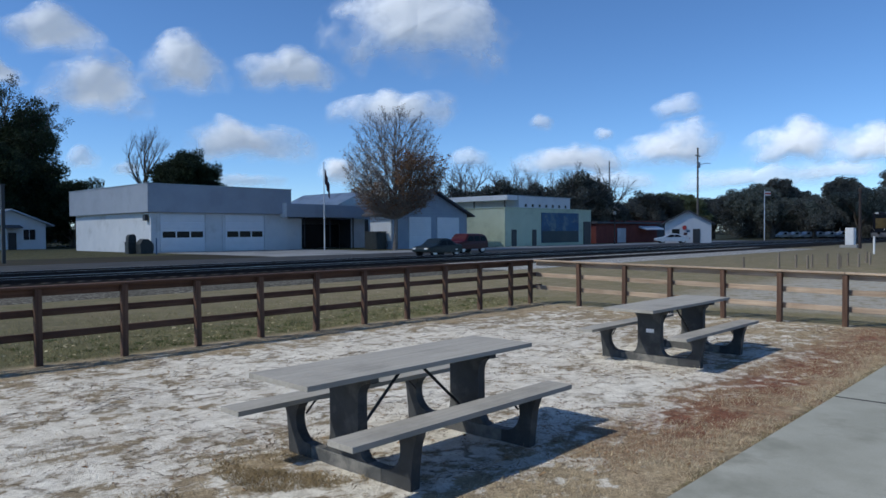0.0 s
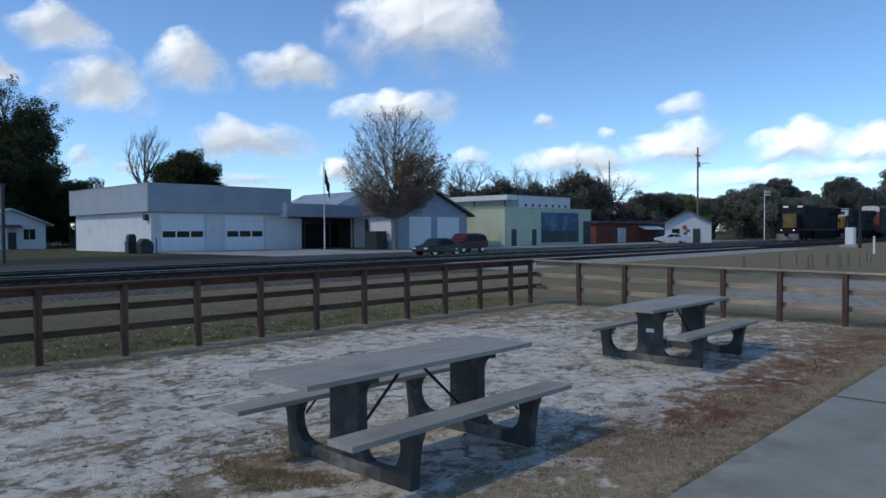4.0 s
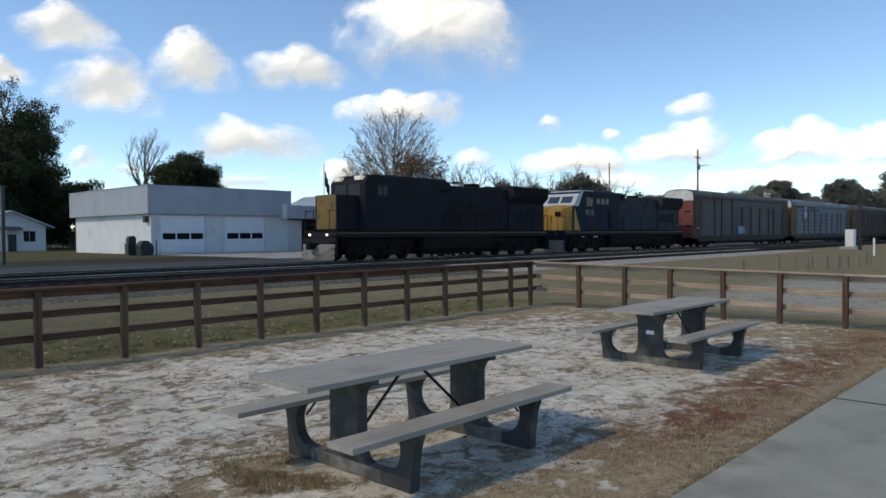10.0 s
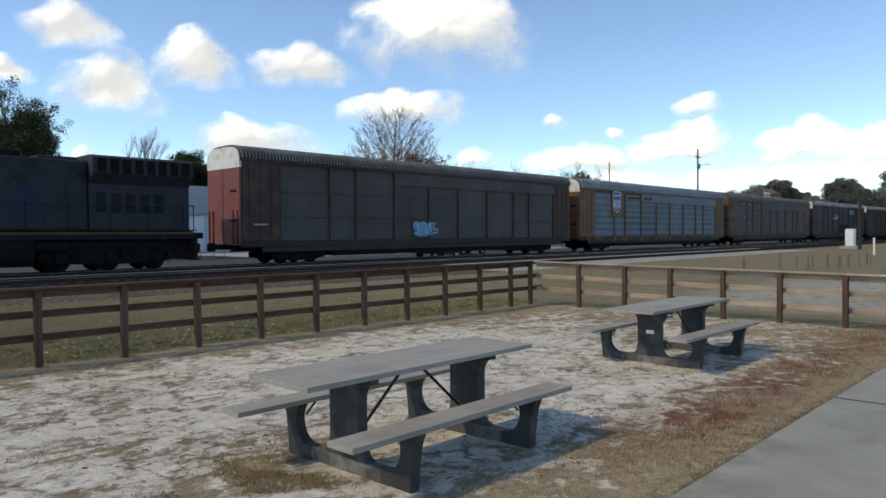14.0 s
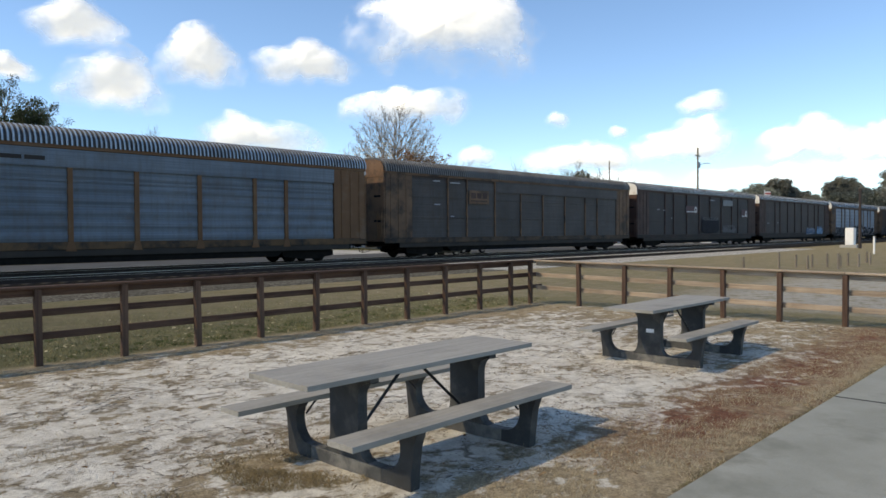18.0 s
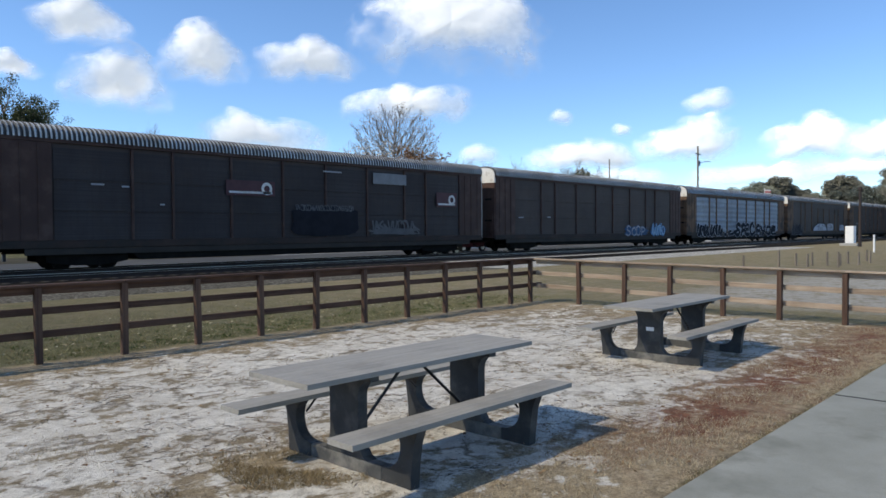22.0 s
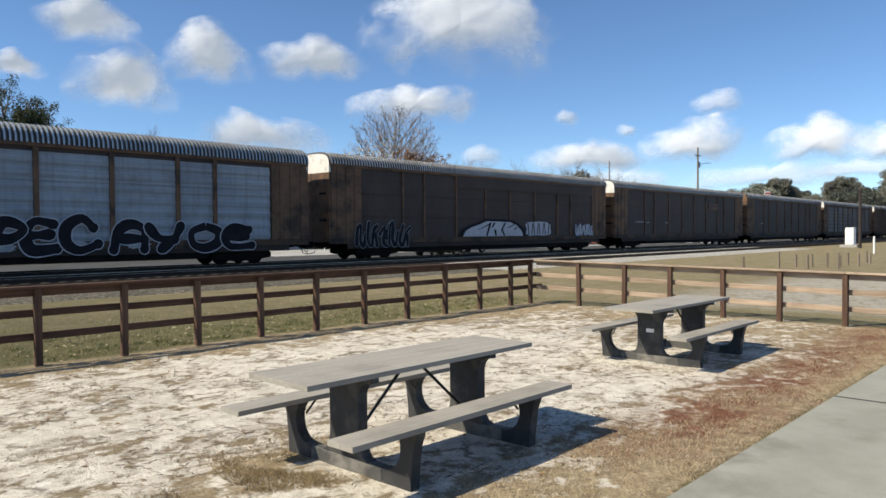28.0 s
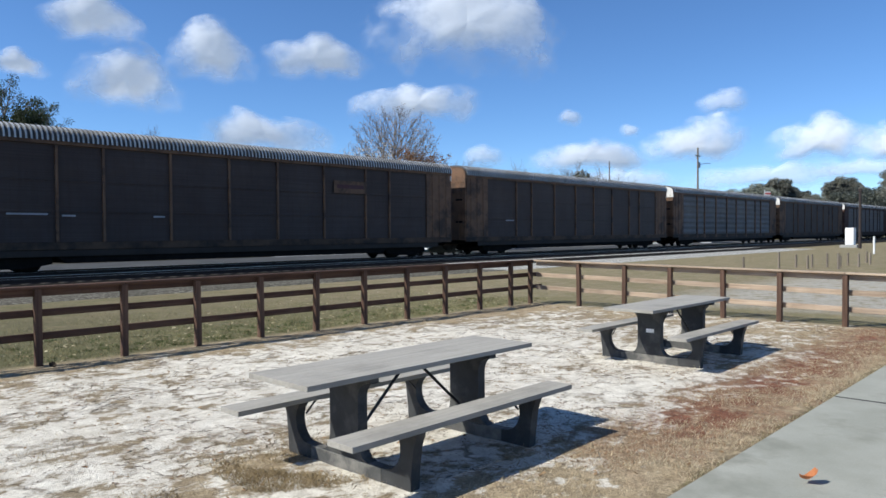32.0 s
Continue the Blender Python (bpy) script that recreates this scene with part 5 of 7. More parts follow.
# ---- street beyond the tracks ----
def street_mats():
    M["white_wall"] = surface("painted_white_block", (0.58, 0.60, 0.62), (0.68, 0.69, 0.70), 0.5, 20, 0.8, stain=(0.46, 0.47, 0.47), stain_scale=0.4, stain_at=(0.55, 0.75))
    M["fascia"] = surface("grey_blue_metal_fascia", (0.30, 0.33, 0.38), (0.36, 0.39, 0.44), 0.5, 20, 0.55, stain=(0.29, 0.315, 0.36), stain_scale=0.4)
    M["roof_dark"] = surface("dark_roof", (0.07, 0.07, 0.075), (0.12, 0.12, 0.125), 0.8, 20, 0.9)
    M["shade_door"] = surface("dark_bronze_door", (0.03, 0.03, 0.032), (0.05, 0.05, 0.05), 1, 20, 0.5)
    M["garage"] = surface("white_garage_door", (0.68, 0.71, 0.75), (0.76, 0.78, 0.81), 1, 20, 0.5)
    M["blue_wall"] = surface("blue_grey_siding", (0.26, 0.31, 0.38), (0.33, 0.38, 0.45), 0.6, 20, 0.7)
    M["green_wall"] = surface("pale_green_stucco", (0.44, 0.50, 0.37), (0.53, 0.59, 0.45), 0.4, 20, 0.85, stain=(0.38, 0.43, 0.32), stain_scale=0.3)
    M["brick_red"] = surface("red_brick_wall", (0.14, 0.035, 0.028), (0.21, 0.06, 0.045), 0.8, 15, 0.85)
    M["mural"] = surface("blue_mural_paint", (0.02, 0.05, 0.11), (0.06, 0.14, 0.25), 0.35, 3, 0.6, stain=(0.16, 0.22, 0.22), stain_scale=0.5)
    M["mural_low"] = surface("dark_mural_paint", (0.03, 0.045, 0.05), (0.07, 0.08, 0.07), 0.35, 3, 0.6)
    M["tin"] = surface("grey_tin_roof", (0.33, 0.38, 0.43), (0.42, 0.47, 0.52), 0.5, 12, 0.5, 0.3, stain=(0.26, 0.28, 0.3), stain_scale=0.4)
    M["pole_wood"] = wood_mat("grey_pole_wood", (0.14, 0.115, 0.09), (0.22, 0.185, 0.15), 2)
    M["mast_paint"] = surface("dark_brown_mast_paint", (0.022, 0.015, 0.014), (0.04, 0.028, 0.025), 2, 20, 0.7)
    M["pole_white"] = surface("white_painted_pole", (0.66, 0.66, 0.66), (0.76, 0.76, 0.75), 2, 20, 0.5)
    M["bark"] = surface("grey_brown_bark", (0.10, 0.08, 0.06), (0.19, 0.155, 0.12), 3, 25, 0.95, bump=0.6, distance=0.02)
    M["bark_pale"] = surface("pale_sycamore_bark", (0.13, 0.11, 0.095), (0.25, 0.22, 0.19), 2, 20, 0.9, bump=0.4, distance=0.01)
    # Bark lightened toward grey so its colour carries distant haze.
    M["bark_grey"] = surface("hazed_grey_bark", (0.15, 0.135, 0.12), (0.26, 0.235, 0.21), 3, 25, 0.95, bump=0.6, distance=0.02)
    M["leaf_dark"] = leaf_mat("dark_oak_leaf", (0.016, 0.024, 0.010), (0.045, 0.06, 0.022))
    M["leaf_brush"] = leaf_mat("brown_green_brush", (0.07, 0.062, 0.056), (0.16, 0.136, 0.118))
    M["car_glass"] = surface("dark_car_glass", (0.006, 0.007, 0.008), (0.009, 0.01, 0.011), 3, 20, 0.3, spec=0.1)
    # The next two leaf colours are raised to paint haze on far trees.
    M["leaf_hazed"] = leaf_mat("hazed_oak_leaf", (0.088, 0.092, 0.076), (0.19, 0.185, 0.15))
    M["leaf_hazed_green"] = leaf_mat("hazed_grey_green_leaf", (0.094, 0.103, 0.083), (0.2, 0.21, 0.168))
    M["leaf_brown"] = leaf_mat("brown_dry_leaf", (0.15, 0.07, 0.03), (0.30, 0.17, 0.085))
    M["leaf_tan"] = leaf_mat("pale_dry_leaf", (0.2, 0.16, 0.13), (0.42, 0.36, 0.31))
    M["leaf_straw"] = leaf_mat("pale_straw_leaf", (0.36, 0.31, 0.25), (0.62, 0.56, 0.48))
    M["leaf_olive"] = leaf_mat("olive_leaf", (0.11, 0.125, 0.055), (0.24, 0.25, 0.12))
    M["car_green"] = surface("dark_green_car_paint", (0.006, 0.011, 0.012), (0.009, 0.016, 0.017), 1, 20, 0.35, 0.0, spec=0.3)
    M["car_red"] = surface("dark_red_car_paint", (0.045, 0.004, 0.006), (0.06, 0.006, 0.009), 1, 20, 0.35, 0.0, spec=0.25)
    M["car_silver"] = surface("silver_car_paint", (0.50, 0.52, 0.54), (0.6, 0.61, 0.63), 1, 20, 0.3, 0.2)
    M["car_white"] = surface("white_car_paint", (0.78, 0.78, 0.78), (0.84, 0.84, 0.83), 1, 20, 0.3)
    M["tyre"] = surface("tyre_rubber", (0.012, 0.012, 0.012), (0.025, 0.025, 0.025), 5, 40, 0.85)
    M["rim"] = surface("alloy_rim", (0.5, 0.5, 0.5), (0.62, 0.62, 0.62), 5, 40, 0.35, 0.7)
    M["tail_lamp"] = surface("red_lens", (0.3, 0.01, 0.01), (0.4, 0.02, 0.02), 5, 40, 0.2)
    M["box_green"] = surface("dark_bin", (0.02, 0.025, 0.025), (0.035, 0.04, 0.04), 3, 40, 0.6)


def window_at(wall, x0, x1, z0, z1, y, panes=1, frame_mat="white_wall"):
    """A framed window set in a wall that faces the tracks."""
    w = part("window", Shape().box(x0 - 0.06, x0, y - 0.04, y - 0.002, z0 - 0.06, z1 + 0.06).box(x1, x1 + 0.06, y - 0.04, y - 0.002, z0 - 0.06, z1 + 0.06)
             .box(x0, x1, y - 0.04, y - 0.002, z1, z1 + 0.06).box(x0, x1, y - 0.04, y - 0.002, z0 - 0.06, z0), M[frame_mat], wall)
    step = (x1 - x0) / panes
    for i in range(panes):
        part("pane", Shape().box(x0 + i * step + 0.03, x0 + (i + 1) * step - 0.03, y - 0.02, y - 0.003, z0, z1), M["pane"], w)


def garage_door(b, x0, x1, z1, y, lights=True):
    d = part("garage_door", Shape().box(x0, x1, y - 0.03, y + 0.02, 0.02, z1, 0.005), M["garage"], b)
    n = 5
    for i in range(n):
        h = z1 / n
        part("door_panel", Shape().box(x0 + 0.03, x1 - 0.03, y - 0.06, y - 0.031, i * h + 0.05, (i + 1) * h - 0.03, 0.012), M["garage"], d)
    if lights:
        w = (x1 - x0 - 0.35) / 3
        for i in range(3):
            a = x0 + 0.15 + i * (w + 0.03)
            part("door_window", Shape().box(a + 0.06, a + w - 0.06, y - 0.075, y - 0.061, 1.45, 2.05), M["pane"], d)


def white_station():
    Y = 67.0
    b = thing("station_building", pose(0, 0, 0), "white flat-roofed garage building with grey-blue fascia", "building")
    part("wall", Shape().box(30.6, 46.2, Y, 86.0, -0.1, 3.9), M["white_wall"], b)
    part("fascia", Shape().box(30.1, 46.3, Y - 0.5, 86.5, 3.905, 6.6, 0.03), M["fascia"], b, "grey-blue parapet band")
    part("fascia_trim", Shape().box(30.05, 46.35, Y - 0.55, 86.55, 6.605, 6.68, 0.01), M["tin"], b)
    garage_door(b, 31.5, 36.1, 3.75, Y - 0.03), garage_door(b, 38.4, 43.0, 3.75, Y - 0.03)
    for x in (31.3, 36.3, 38.2, 43.2):
        part("door_jamb", Shape().box(x - 0.12, x + 0.12, Y - 0.07, Y - 0.004, 0, 3.9), M["white_wall"], b)
    part("corner_box", Shape().box(30.2, 30.55, Y + 0.4, Y + 0.9, 3.1, 3.7, 0.03), M["shade_door"], b)
    # low office wing
    part("wing_wall", Shape().box(46.3, 48.2, Y + 0.3, 78, -0.1, 3.5).box(55.4, 57.6, Y + 0.3, 78, -0.1, 3.5).box(48.2, 55.4, Y + 2.5, 78, -0.1, 3.5), M["white_wall"], b)
    part("wing_fascia", Shape().box(45.4, 58.0, Y - 0.9, 78.4, 3.6, 5.1, 0.03), M["fascia"], b)
    part("wing_cheek", Shape().box(45.1, 45.39, Y - 0.95, Y + 0.3, 3.55, 5.15, 0.02), M["white_wall"], b)
    for x in steps(48.25, 54.13, 5):
        part("glazed_door", Shape().box(x, x + 1.17, Y + 2.4, Y + 2.49, 0.02, 2.9, 0.01), M["pane"], b)
    part("entry_header", Shape().box(48.21, 55.39, Y + 2.38, Y + 2.49, 2.91, 3.5), M["shade_door"], b)
    part("entry_cheek", Shape().box(55.3, 55.39, Y + 0.3, Y + 2.37, 0, 3.5), M["shade_door"], b)
    for x in (48.2, 51.8, 55.3):
        part("porch_post", Shape().box(x - 0.06, x + 0.06, Y - 0.3, Y - 0.18, 0, 3.6), M["shade_door"], b)
    part("entry_side", Shape().box(57.7, 58.4, Y + 0.5, Y + 6, 0, 3.5), M["shade_door"], b)
    # the wide pitched tin roof behind
    s = Shape().prism([(67, 0), (83, 0), (83, 5.0), (75, 8.5), (67, 5.0)], "y", 88, 104)
    back = solid("rear_hall", s, M["tin"], "grey tin-roofed hall behind the office wing", "building")
    bins = thing("rubbish_bin", pose(29.0, 65.0, 0), "dark rounded rubbish bin beside the white wall", "bin")
    part("body", Shape().prism([(-0.5, 0.0), (0.6, 0.0), (0.72, 0.4), (0.68, 0.9), (0.45, 1.15), (-0.35, 1.2), (-0.55, 0.9)], "y", -0.5, 0.5), M["box_green"], bins)
    part("lid", Shape().prism([(-0.35, 1.202), (0.45, 1.155), (0.25, 1.35), (-0.2, 1.37)], "y", -0.42, 0.42), M["box_green"], bins)
    bins2 = thing("tractor_cover", pose(28.35, 66.2, 0), "tall dark covered machine beside the bin", "machine")
    part("body", Shape().prism([(-0.4, 0.0), (0.45, 0.0), (0.48, 1.1), (-0.45, 1.1)], "y", -0.4, 0.4), M["box_green"], bins2)
    part("hood", Shape().prism([(-0.36, 1.105), (0.36, 1.105), (0.34, 1.6), (0.18, 1.8), (-0.2, 1.78), (-0.36, 1.55)], "y", -0.3, 0.3), M["box_green"], bins2)


def gable_house(name, x0, x1, y0, y1, eave, ridge, wall, roof, label, over=0.4):
    """A house whose gable faces the tracks."""
    b = thing(name, pose(0, 0, 0), label, "house")
    mid = (x0 + x1) / 2
    part("wall", Shape().prism([(x0, -0.1), (x1, -0.1), (x1, eave), (mid, ridge), (x0, eave)], "y", y0, y1), M[wall], b)
    k = (ridge - eave) / (mid - x0)
    for s in (-1, 1):
        e = x0 - over if s < 0 else x1 + over
        z = eave - k * over
        part("roof", Shape().prism([(mid, ridge + 0.02), (mid, ridge + 0.2), (e, z + 0.2), (e, z + 0.02)], "y", y0 - over, y1 + over), M[roof], b)
    return b


def street():
    street_mats()
    white_station()
    h = gable_house("garage_house", 52.7, 65.0, 57.0, 60.6, 3.9, 6.5, "blue_wall", "roof_dark", "blue-grey gabled garage with two white doors", 0.7)
    garage_door(h, 55.2, 58.7, 3.55, 56.97, False), garage_door(h, 59.7, 63.5, 3.55, 56.97, False)
    for z in steps(0.3, 5.7, 18):
        lim = 52.7 + max(0, (z - 3.9) / 2.6 * 6.15)
        part("siding_board", Shape().box(lim + 0.02, 117.7 - lim - 0.02, 56.965, 56.998, z, z + 0.27, 0.01), M["blue_wall"], h) if z > 3.6 else None
    part("side_panel", Shape().box(52.61, 52.695, 57.1, 60.5, 0.9, 3.55), M["white_wall"], h, "white-painted side wall")
    crate = thing("storage_box", pose(51.7, 58.6, 0), "dark storage box against the garage wall", "box")
    part("body", Shape().box(-0.7, 0.7, -1.0, 1.0, 0, 1.85, 0.05), M["box_green"], crate)
    part("lid", Shape().box(-0.74, 0.74, -1.04, 1.04, 1.855, 1.95, 0.03), M["shade_door"], crate)
    lp = thing("lamp_post", pose(89.4, 50.85, 0), "dark lamp post on the street", "street lamp")
    part("post", Shape().tube([(0, 0, 0), (0, 0, 4.1)], [0.1, 0.07], 8), M["black_steel"], lp)
    part("lantern", Shape().tube([(0, 0, 4.1), (0, 0, 4.25), (0, 0, 4.5), (0, 0, 4.62)], [0.1, 0.22, 0.2, 0.05], 10), M["pole_lens"], lp)
    s = solid("white_shed", Shape().box(58.6, 62.5, 74, 76, 0, 4.2), M["white_wall"], "white shed wall between two buildings", "shed")
    # pale green shop with a mural
    g = thing("green_shop", pose(0, 0, 0), "pale green stucco shop with a blue wall mural", "building")
    part("wall", Shape().box(68.6, 88.3, 54.0, 74, -0.1, 4.75), M["green_wall"], g)
    part("coping", Shape().box(68.5, 88.4, 53.9, 74.1, 4.755, 4.86, 0.02), M["green_wall"], g)
    m = part("mural", Shape().box(76.2, 85.0, 53.93, 53.996, 0.35, 4.3), M["mural"], g, "blue mural of sky over dark ground")
    part("mural_ground", Shape().box(76.3, 84.9, 53.91, 53.928, 0.4, 1.9), M["mural_low"], m)
    part("door", Shape().box(69.9, 70.9, 53.93, 53.996, 0.02, 2.1, 0.02), M["shade_door"], g)
    part("door", Shape().box(74.2, 75.1, 53.93, 53.996, 0.02, 2.1, 0.02), M["shade_door"], g)
    part("side_door", Shape().box(86.3, 88.1, 53.9, 53.996, 0.02, 3.2, 0.02), M["shade_door"], g)
    part("upper_wall", Shape().box(71.8, 83.4, 54.3, 66.0, 4.865, 6.3), M["white_wall"], g, "grey-white upper storey wall")
    for i in range(7):
        window_at(g, 73.0 + i * 1.5, 73.5 + i * 1.5, 4.98, 5.35, 54.3)
    part("roof_cap", Shape().box(71.7, 83.5, 54.2, 66.1, 6.303, 6.4, 0.02), M["tin"], g)
    part("canopy", Shape().box(69.6, 71.69, 54.4, 66.0, 5.75, 6.38, 0.03), M["white_wall"], g, "flat white canopy with a deep edge")
    for y in (55.0, 60.0, 65.4):
        part("canopy_post", Shape().box(69.9, 70.05, y, y + 0.15, 4.863, 5.75), M["shade_door"], g)
    # red brick shops, far along the street
    r = thing("brick_shop", pose(0, 0, 0), "low red brick shop front far along the street", "building")
    part("wall", Shape().box(94.7, 114.5, 57, 68, -0.1, 3.0), M["brick_red"], r)
    part("roof", Shape().box(94.3, 114.9, 56.5, 68.4, 3.005, 3.3, 0.03), M["roof_dark"], r)
    part("door", Shape().box(101.0, 103.6, 56.9, 56.997, 0, 2.3), M["white_wall"], r)
    part("awning", Shape().prism([(56.98, 2.4), (55.6, 2.0), (55.6, 2.2), (56.98, 2.7)], "x", 108, 114.4), M["garage"], r)
    w = thing("white_house", pose(103, 46.3, 0, 0, 0, 24.2), "small white gabled shop with a grey roof", "house")
    part("wall", Shape().prism([(-3.3, -0.1), (3.3, -0.1), (3.3, 3.0), (0, 4.75), (-3.3, 3.0)], "x", 0, 8), M["white_wall"], w)
    for s in (-1, 1):
        part("roof", Shape().prism([(0, 4.77), (0, 4.95), (s * 3.9, 2.89), (s * 3.9, 2.71)], "x", -0.6, 8.5), M["roof_dark"], w)
    part("door", Shape().box(-0.1, -0.004, -1.7, -0.7, 0, 2.1), M["shade_door"], w)
    part("window", Shape().box(-0.08, -0.004, 1.2, 2.3, 0.9, 2.1), M["pane"], w)
    part("round_sign", Shape().tube([(-0.05, 0.5, 2.3), (-0.2, 0.5, 2.3)], 0.32, 12), M["mark_red"], w, "round red sign")
    for k, (y, z) in enumerate(((-0.3, 1.6), (0.1, 1.2), (-0.2, 0.7))):
        part("notice", Shape().box(-0.03, -0.004, y, y + 0.5, z, z + 0.35), M[("mural", "mark_maroon", "end_white")[k]], w)
    b = thing("brown_shed", pose(0, 0, 0), "long low dark shed behind the trees", "shed")
    part("wall", Shape().box(116, 140, 66, 74, -0.1, 3.4), M["roof_dark"], b)
    part("roof", Shape().box(115.5, 140.5, 65.5, 74.5, 3.405, 3.8, 0.03), M["brick_red"], b)
    t = thing("carport", pose(0, 0, 0), "open shed with a pale metal roof", "shed")
    part("roof", Shape().prism([(44.2, 2.7), (51.0, 2.7), (51.0, 3.7), (47.6, 4.3), (44.2, 3.7)], "x", 179, 184), M["garage"], t)
    part("rear_wall", Shape().box(184.1, 184.3, 44.9, 50.4, 0, 2.9), M["roof_dark"], t)
    for x in (179.3, 183.7):
        for y in (44.9, 50.4):
            part("post", Shape().box(x - 0.1, x + 0.1, y - 0.1, y + 0.1, 0, 2.7), M["pole_white"], t)
    n = gable_house("cottage", 23.8, 31.9, 100, 106, 3.2, 4.9, "white_wall", "tin", "small white cottage under a dark oak", 0.8)
    window_at(n, 29.3, 30.7, 1.2, 2.5, 100.0, 2)
    part("porch_roof", Shape().prism([(98.6, 2.65), (100, 2.95), (100, 3.08), (98.6, 2.78)], "x", 23.6, 28.9), M["roof_dark"], n)
    part("door", Shape().box(27.6, 28.5, 99.9, 99.996, 0, 2.1), M["shade_door"], n)
    part("porch_post", Shape().box(26.9, 27.1, 98.7, 98.9, 0, 2.66), M["pole_white"], n)
    # poles
    f = thing("flagpole", pose(46.0, 60.2, 0), "white flagpole with a limp flag", "flagpole")
    part("pole", Shape().tube([(0, 0, 0), (0, 0, 9.1)], [0.07, 0.045], 10), M["pole_white"], f)
    part("ball", Shape().tube([(0, 0, 9.1), (0, 0, 9.2)], 0.08, 10), M["pole_white"], f)
    fl = Shape()
    for k in range(6):
        x0, x1 = 0.05 + k * 0.11, 0.05 + (k + 1) * 0.11
        d0, d1 = k * 0.33, (k + 1) * 0.33
        y0, y1 = (0.06 if k % 2 else -0.06), (-0.06 if k % 2 else 0.06)
        fl.add([(x0, y0, 8.9 - d0), (x1, y1, 8.9 - d1), (x1, y1, 7.4 - d1), (x0, y0, 7.3 - d0)], [(0, 1, 2, 3)])
    part("flag", fl, M["mark_maroon"], f, "limp dark red and blue flag")
    def pole(x, y, h, label, arm=True):
        p = thing("utility_pole", pose(x, y, 0), label, "utility pole", "utility poles")
        part("shaft", Shape().tube([(0, 0, 0), (0, 0, h)], [0.19, 0.12], 10), M["pole_wood"], p)
        if arm:
            part("crossarm", Shape().box(-0.9, 0.9, -0.06, 0.06, h - 1.3, h - 1.15, 0.01), M["pole_wood"], p)
            part("transformer", Shape().tube([(0.42, 0, h - 3.0), (0.42, 0, h - 2.2)], 0.22, 10), M["tin"], p)
            part("lamp_arm", Shape().tube([(0, 0, h - 2.6), (1.4, -0.8, h - 2.3), (2.0, -1.1, h - 2.35)], 0.05, 6), M["tin"], p)
    w = thing("yard_post", pose(13.7, 50.6, 0), "dark wooden post at the edge of the yard", "post")
    part("shaft", Shape().box(-0.1, 0.1, -0.1, 0.1, 0, 4.9, 0.01), M["shade_door"], w)
    part("cap", Shape().box(-0.14, 0.14, -0.14, 0.14, 4.904, 4.98, 0.01), M["shade_door"], w)
    w = thing("bollard", pose(28.6, 61.6, 0), "thin blue steel pipe bollard before the garage", "bollard")
    part("pipe", Shape().tube([(0, 0, 0), (0, 0, 1.45)], 0.055, 8), M["spray_deep"], w)
    pole(105.5, 45.9, 14.4, "tall grey wooden utility pole with a lamp arm")
    pole(128, 74, 16.0, "tall distant wooden utility pole", False)
    p = thing("flagpole", pose(134.9, 46.2, 0, 0, 0, -47), "distant white pole with a small flag", "flagpole")
    part("pole", Shape().tube([(0, 0, 0), (0, 0, 9.2)], [0.1, 0.06], 8), M["pole_white"], p)
    for k in range(3):
        part("flag_stripe", Shape().box(0.1, 1.1, -0.04, 0.04, 8.1 + k * 0.27, 8.365 + k * 0.27), M["mark_red" if k % 2 else "end_white"], p)
    # lineside boxes
    c = thing("signal_cabinet", pose(81.8, 19.5, 0), "white metal lineside cabinet on a concrete foot", "cabinet")
    part("foot", Shape().box(-0.9, 0.9, -0.8, 0.8, -0.05, 0.25, 0.03), M["apron"], c)
    part("body", Shape().box(-0.45, 0.45, -0.4, 0.4, 0.25, 2.0, 0.03), M["pole_white"], c)
    part("door", Shape().box(-0.475, -0.452, -0.3, 0.3, 0.4, 1.85, 0.005), M["pole_white"], c)
    q = thing("signal_mast", pose(77.2, 17.6, 0), "tall dark brown lineside mast beside the cabinet", "mast")
    part("mast", Shape().tube([(0, 0, 0), (0, 0, 5.6)], [0.15, 0.12], 10), M["mast_paint"], q)
    part("head", Shape().box(-0.16, 0.16, -0.16, 0.16, 5.4, 5.75, 0.04), M["mast_paint"], q)
    m = thing("marker_post", pose(59.3, 12.6, 0), "thin white marker post in the grass", "post")
    part("post", Shape().tube([(0, 0, 0), (0, 0, 1.3)], 0.07, 8), M["pole_white"], m)
    for x, y, hh in ((34.9, 11.3, 0.75), (36.4, 11.0, 0.6), (36.8, 10.4, 0.62), (37.2, 9.85, 0.66), (35.9, 9.05, 0.7), (38.6, 8.85, 0.62), (41.5, 9.0, 0.6), (33.5, 12.4, 0.55), (35.4, 10.2, 0.6), (37.6, 9.4, 0.55), (39.8, 9.6, 0.6), (43.5, 9.6, 0.6), (45.0, 8.9, 0.6)):
        st = thing("stake", pose(x, y, 0), "short weathered wooden stake in the field", "stake", "stakes")
        part("stick", Shape().tube([(0, 0, -0.1), (random.uniform(-0.03, 0.03), 0, hh)], [0.055, 0.05], 6), M["pole_wood"], st)


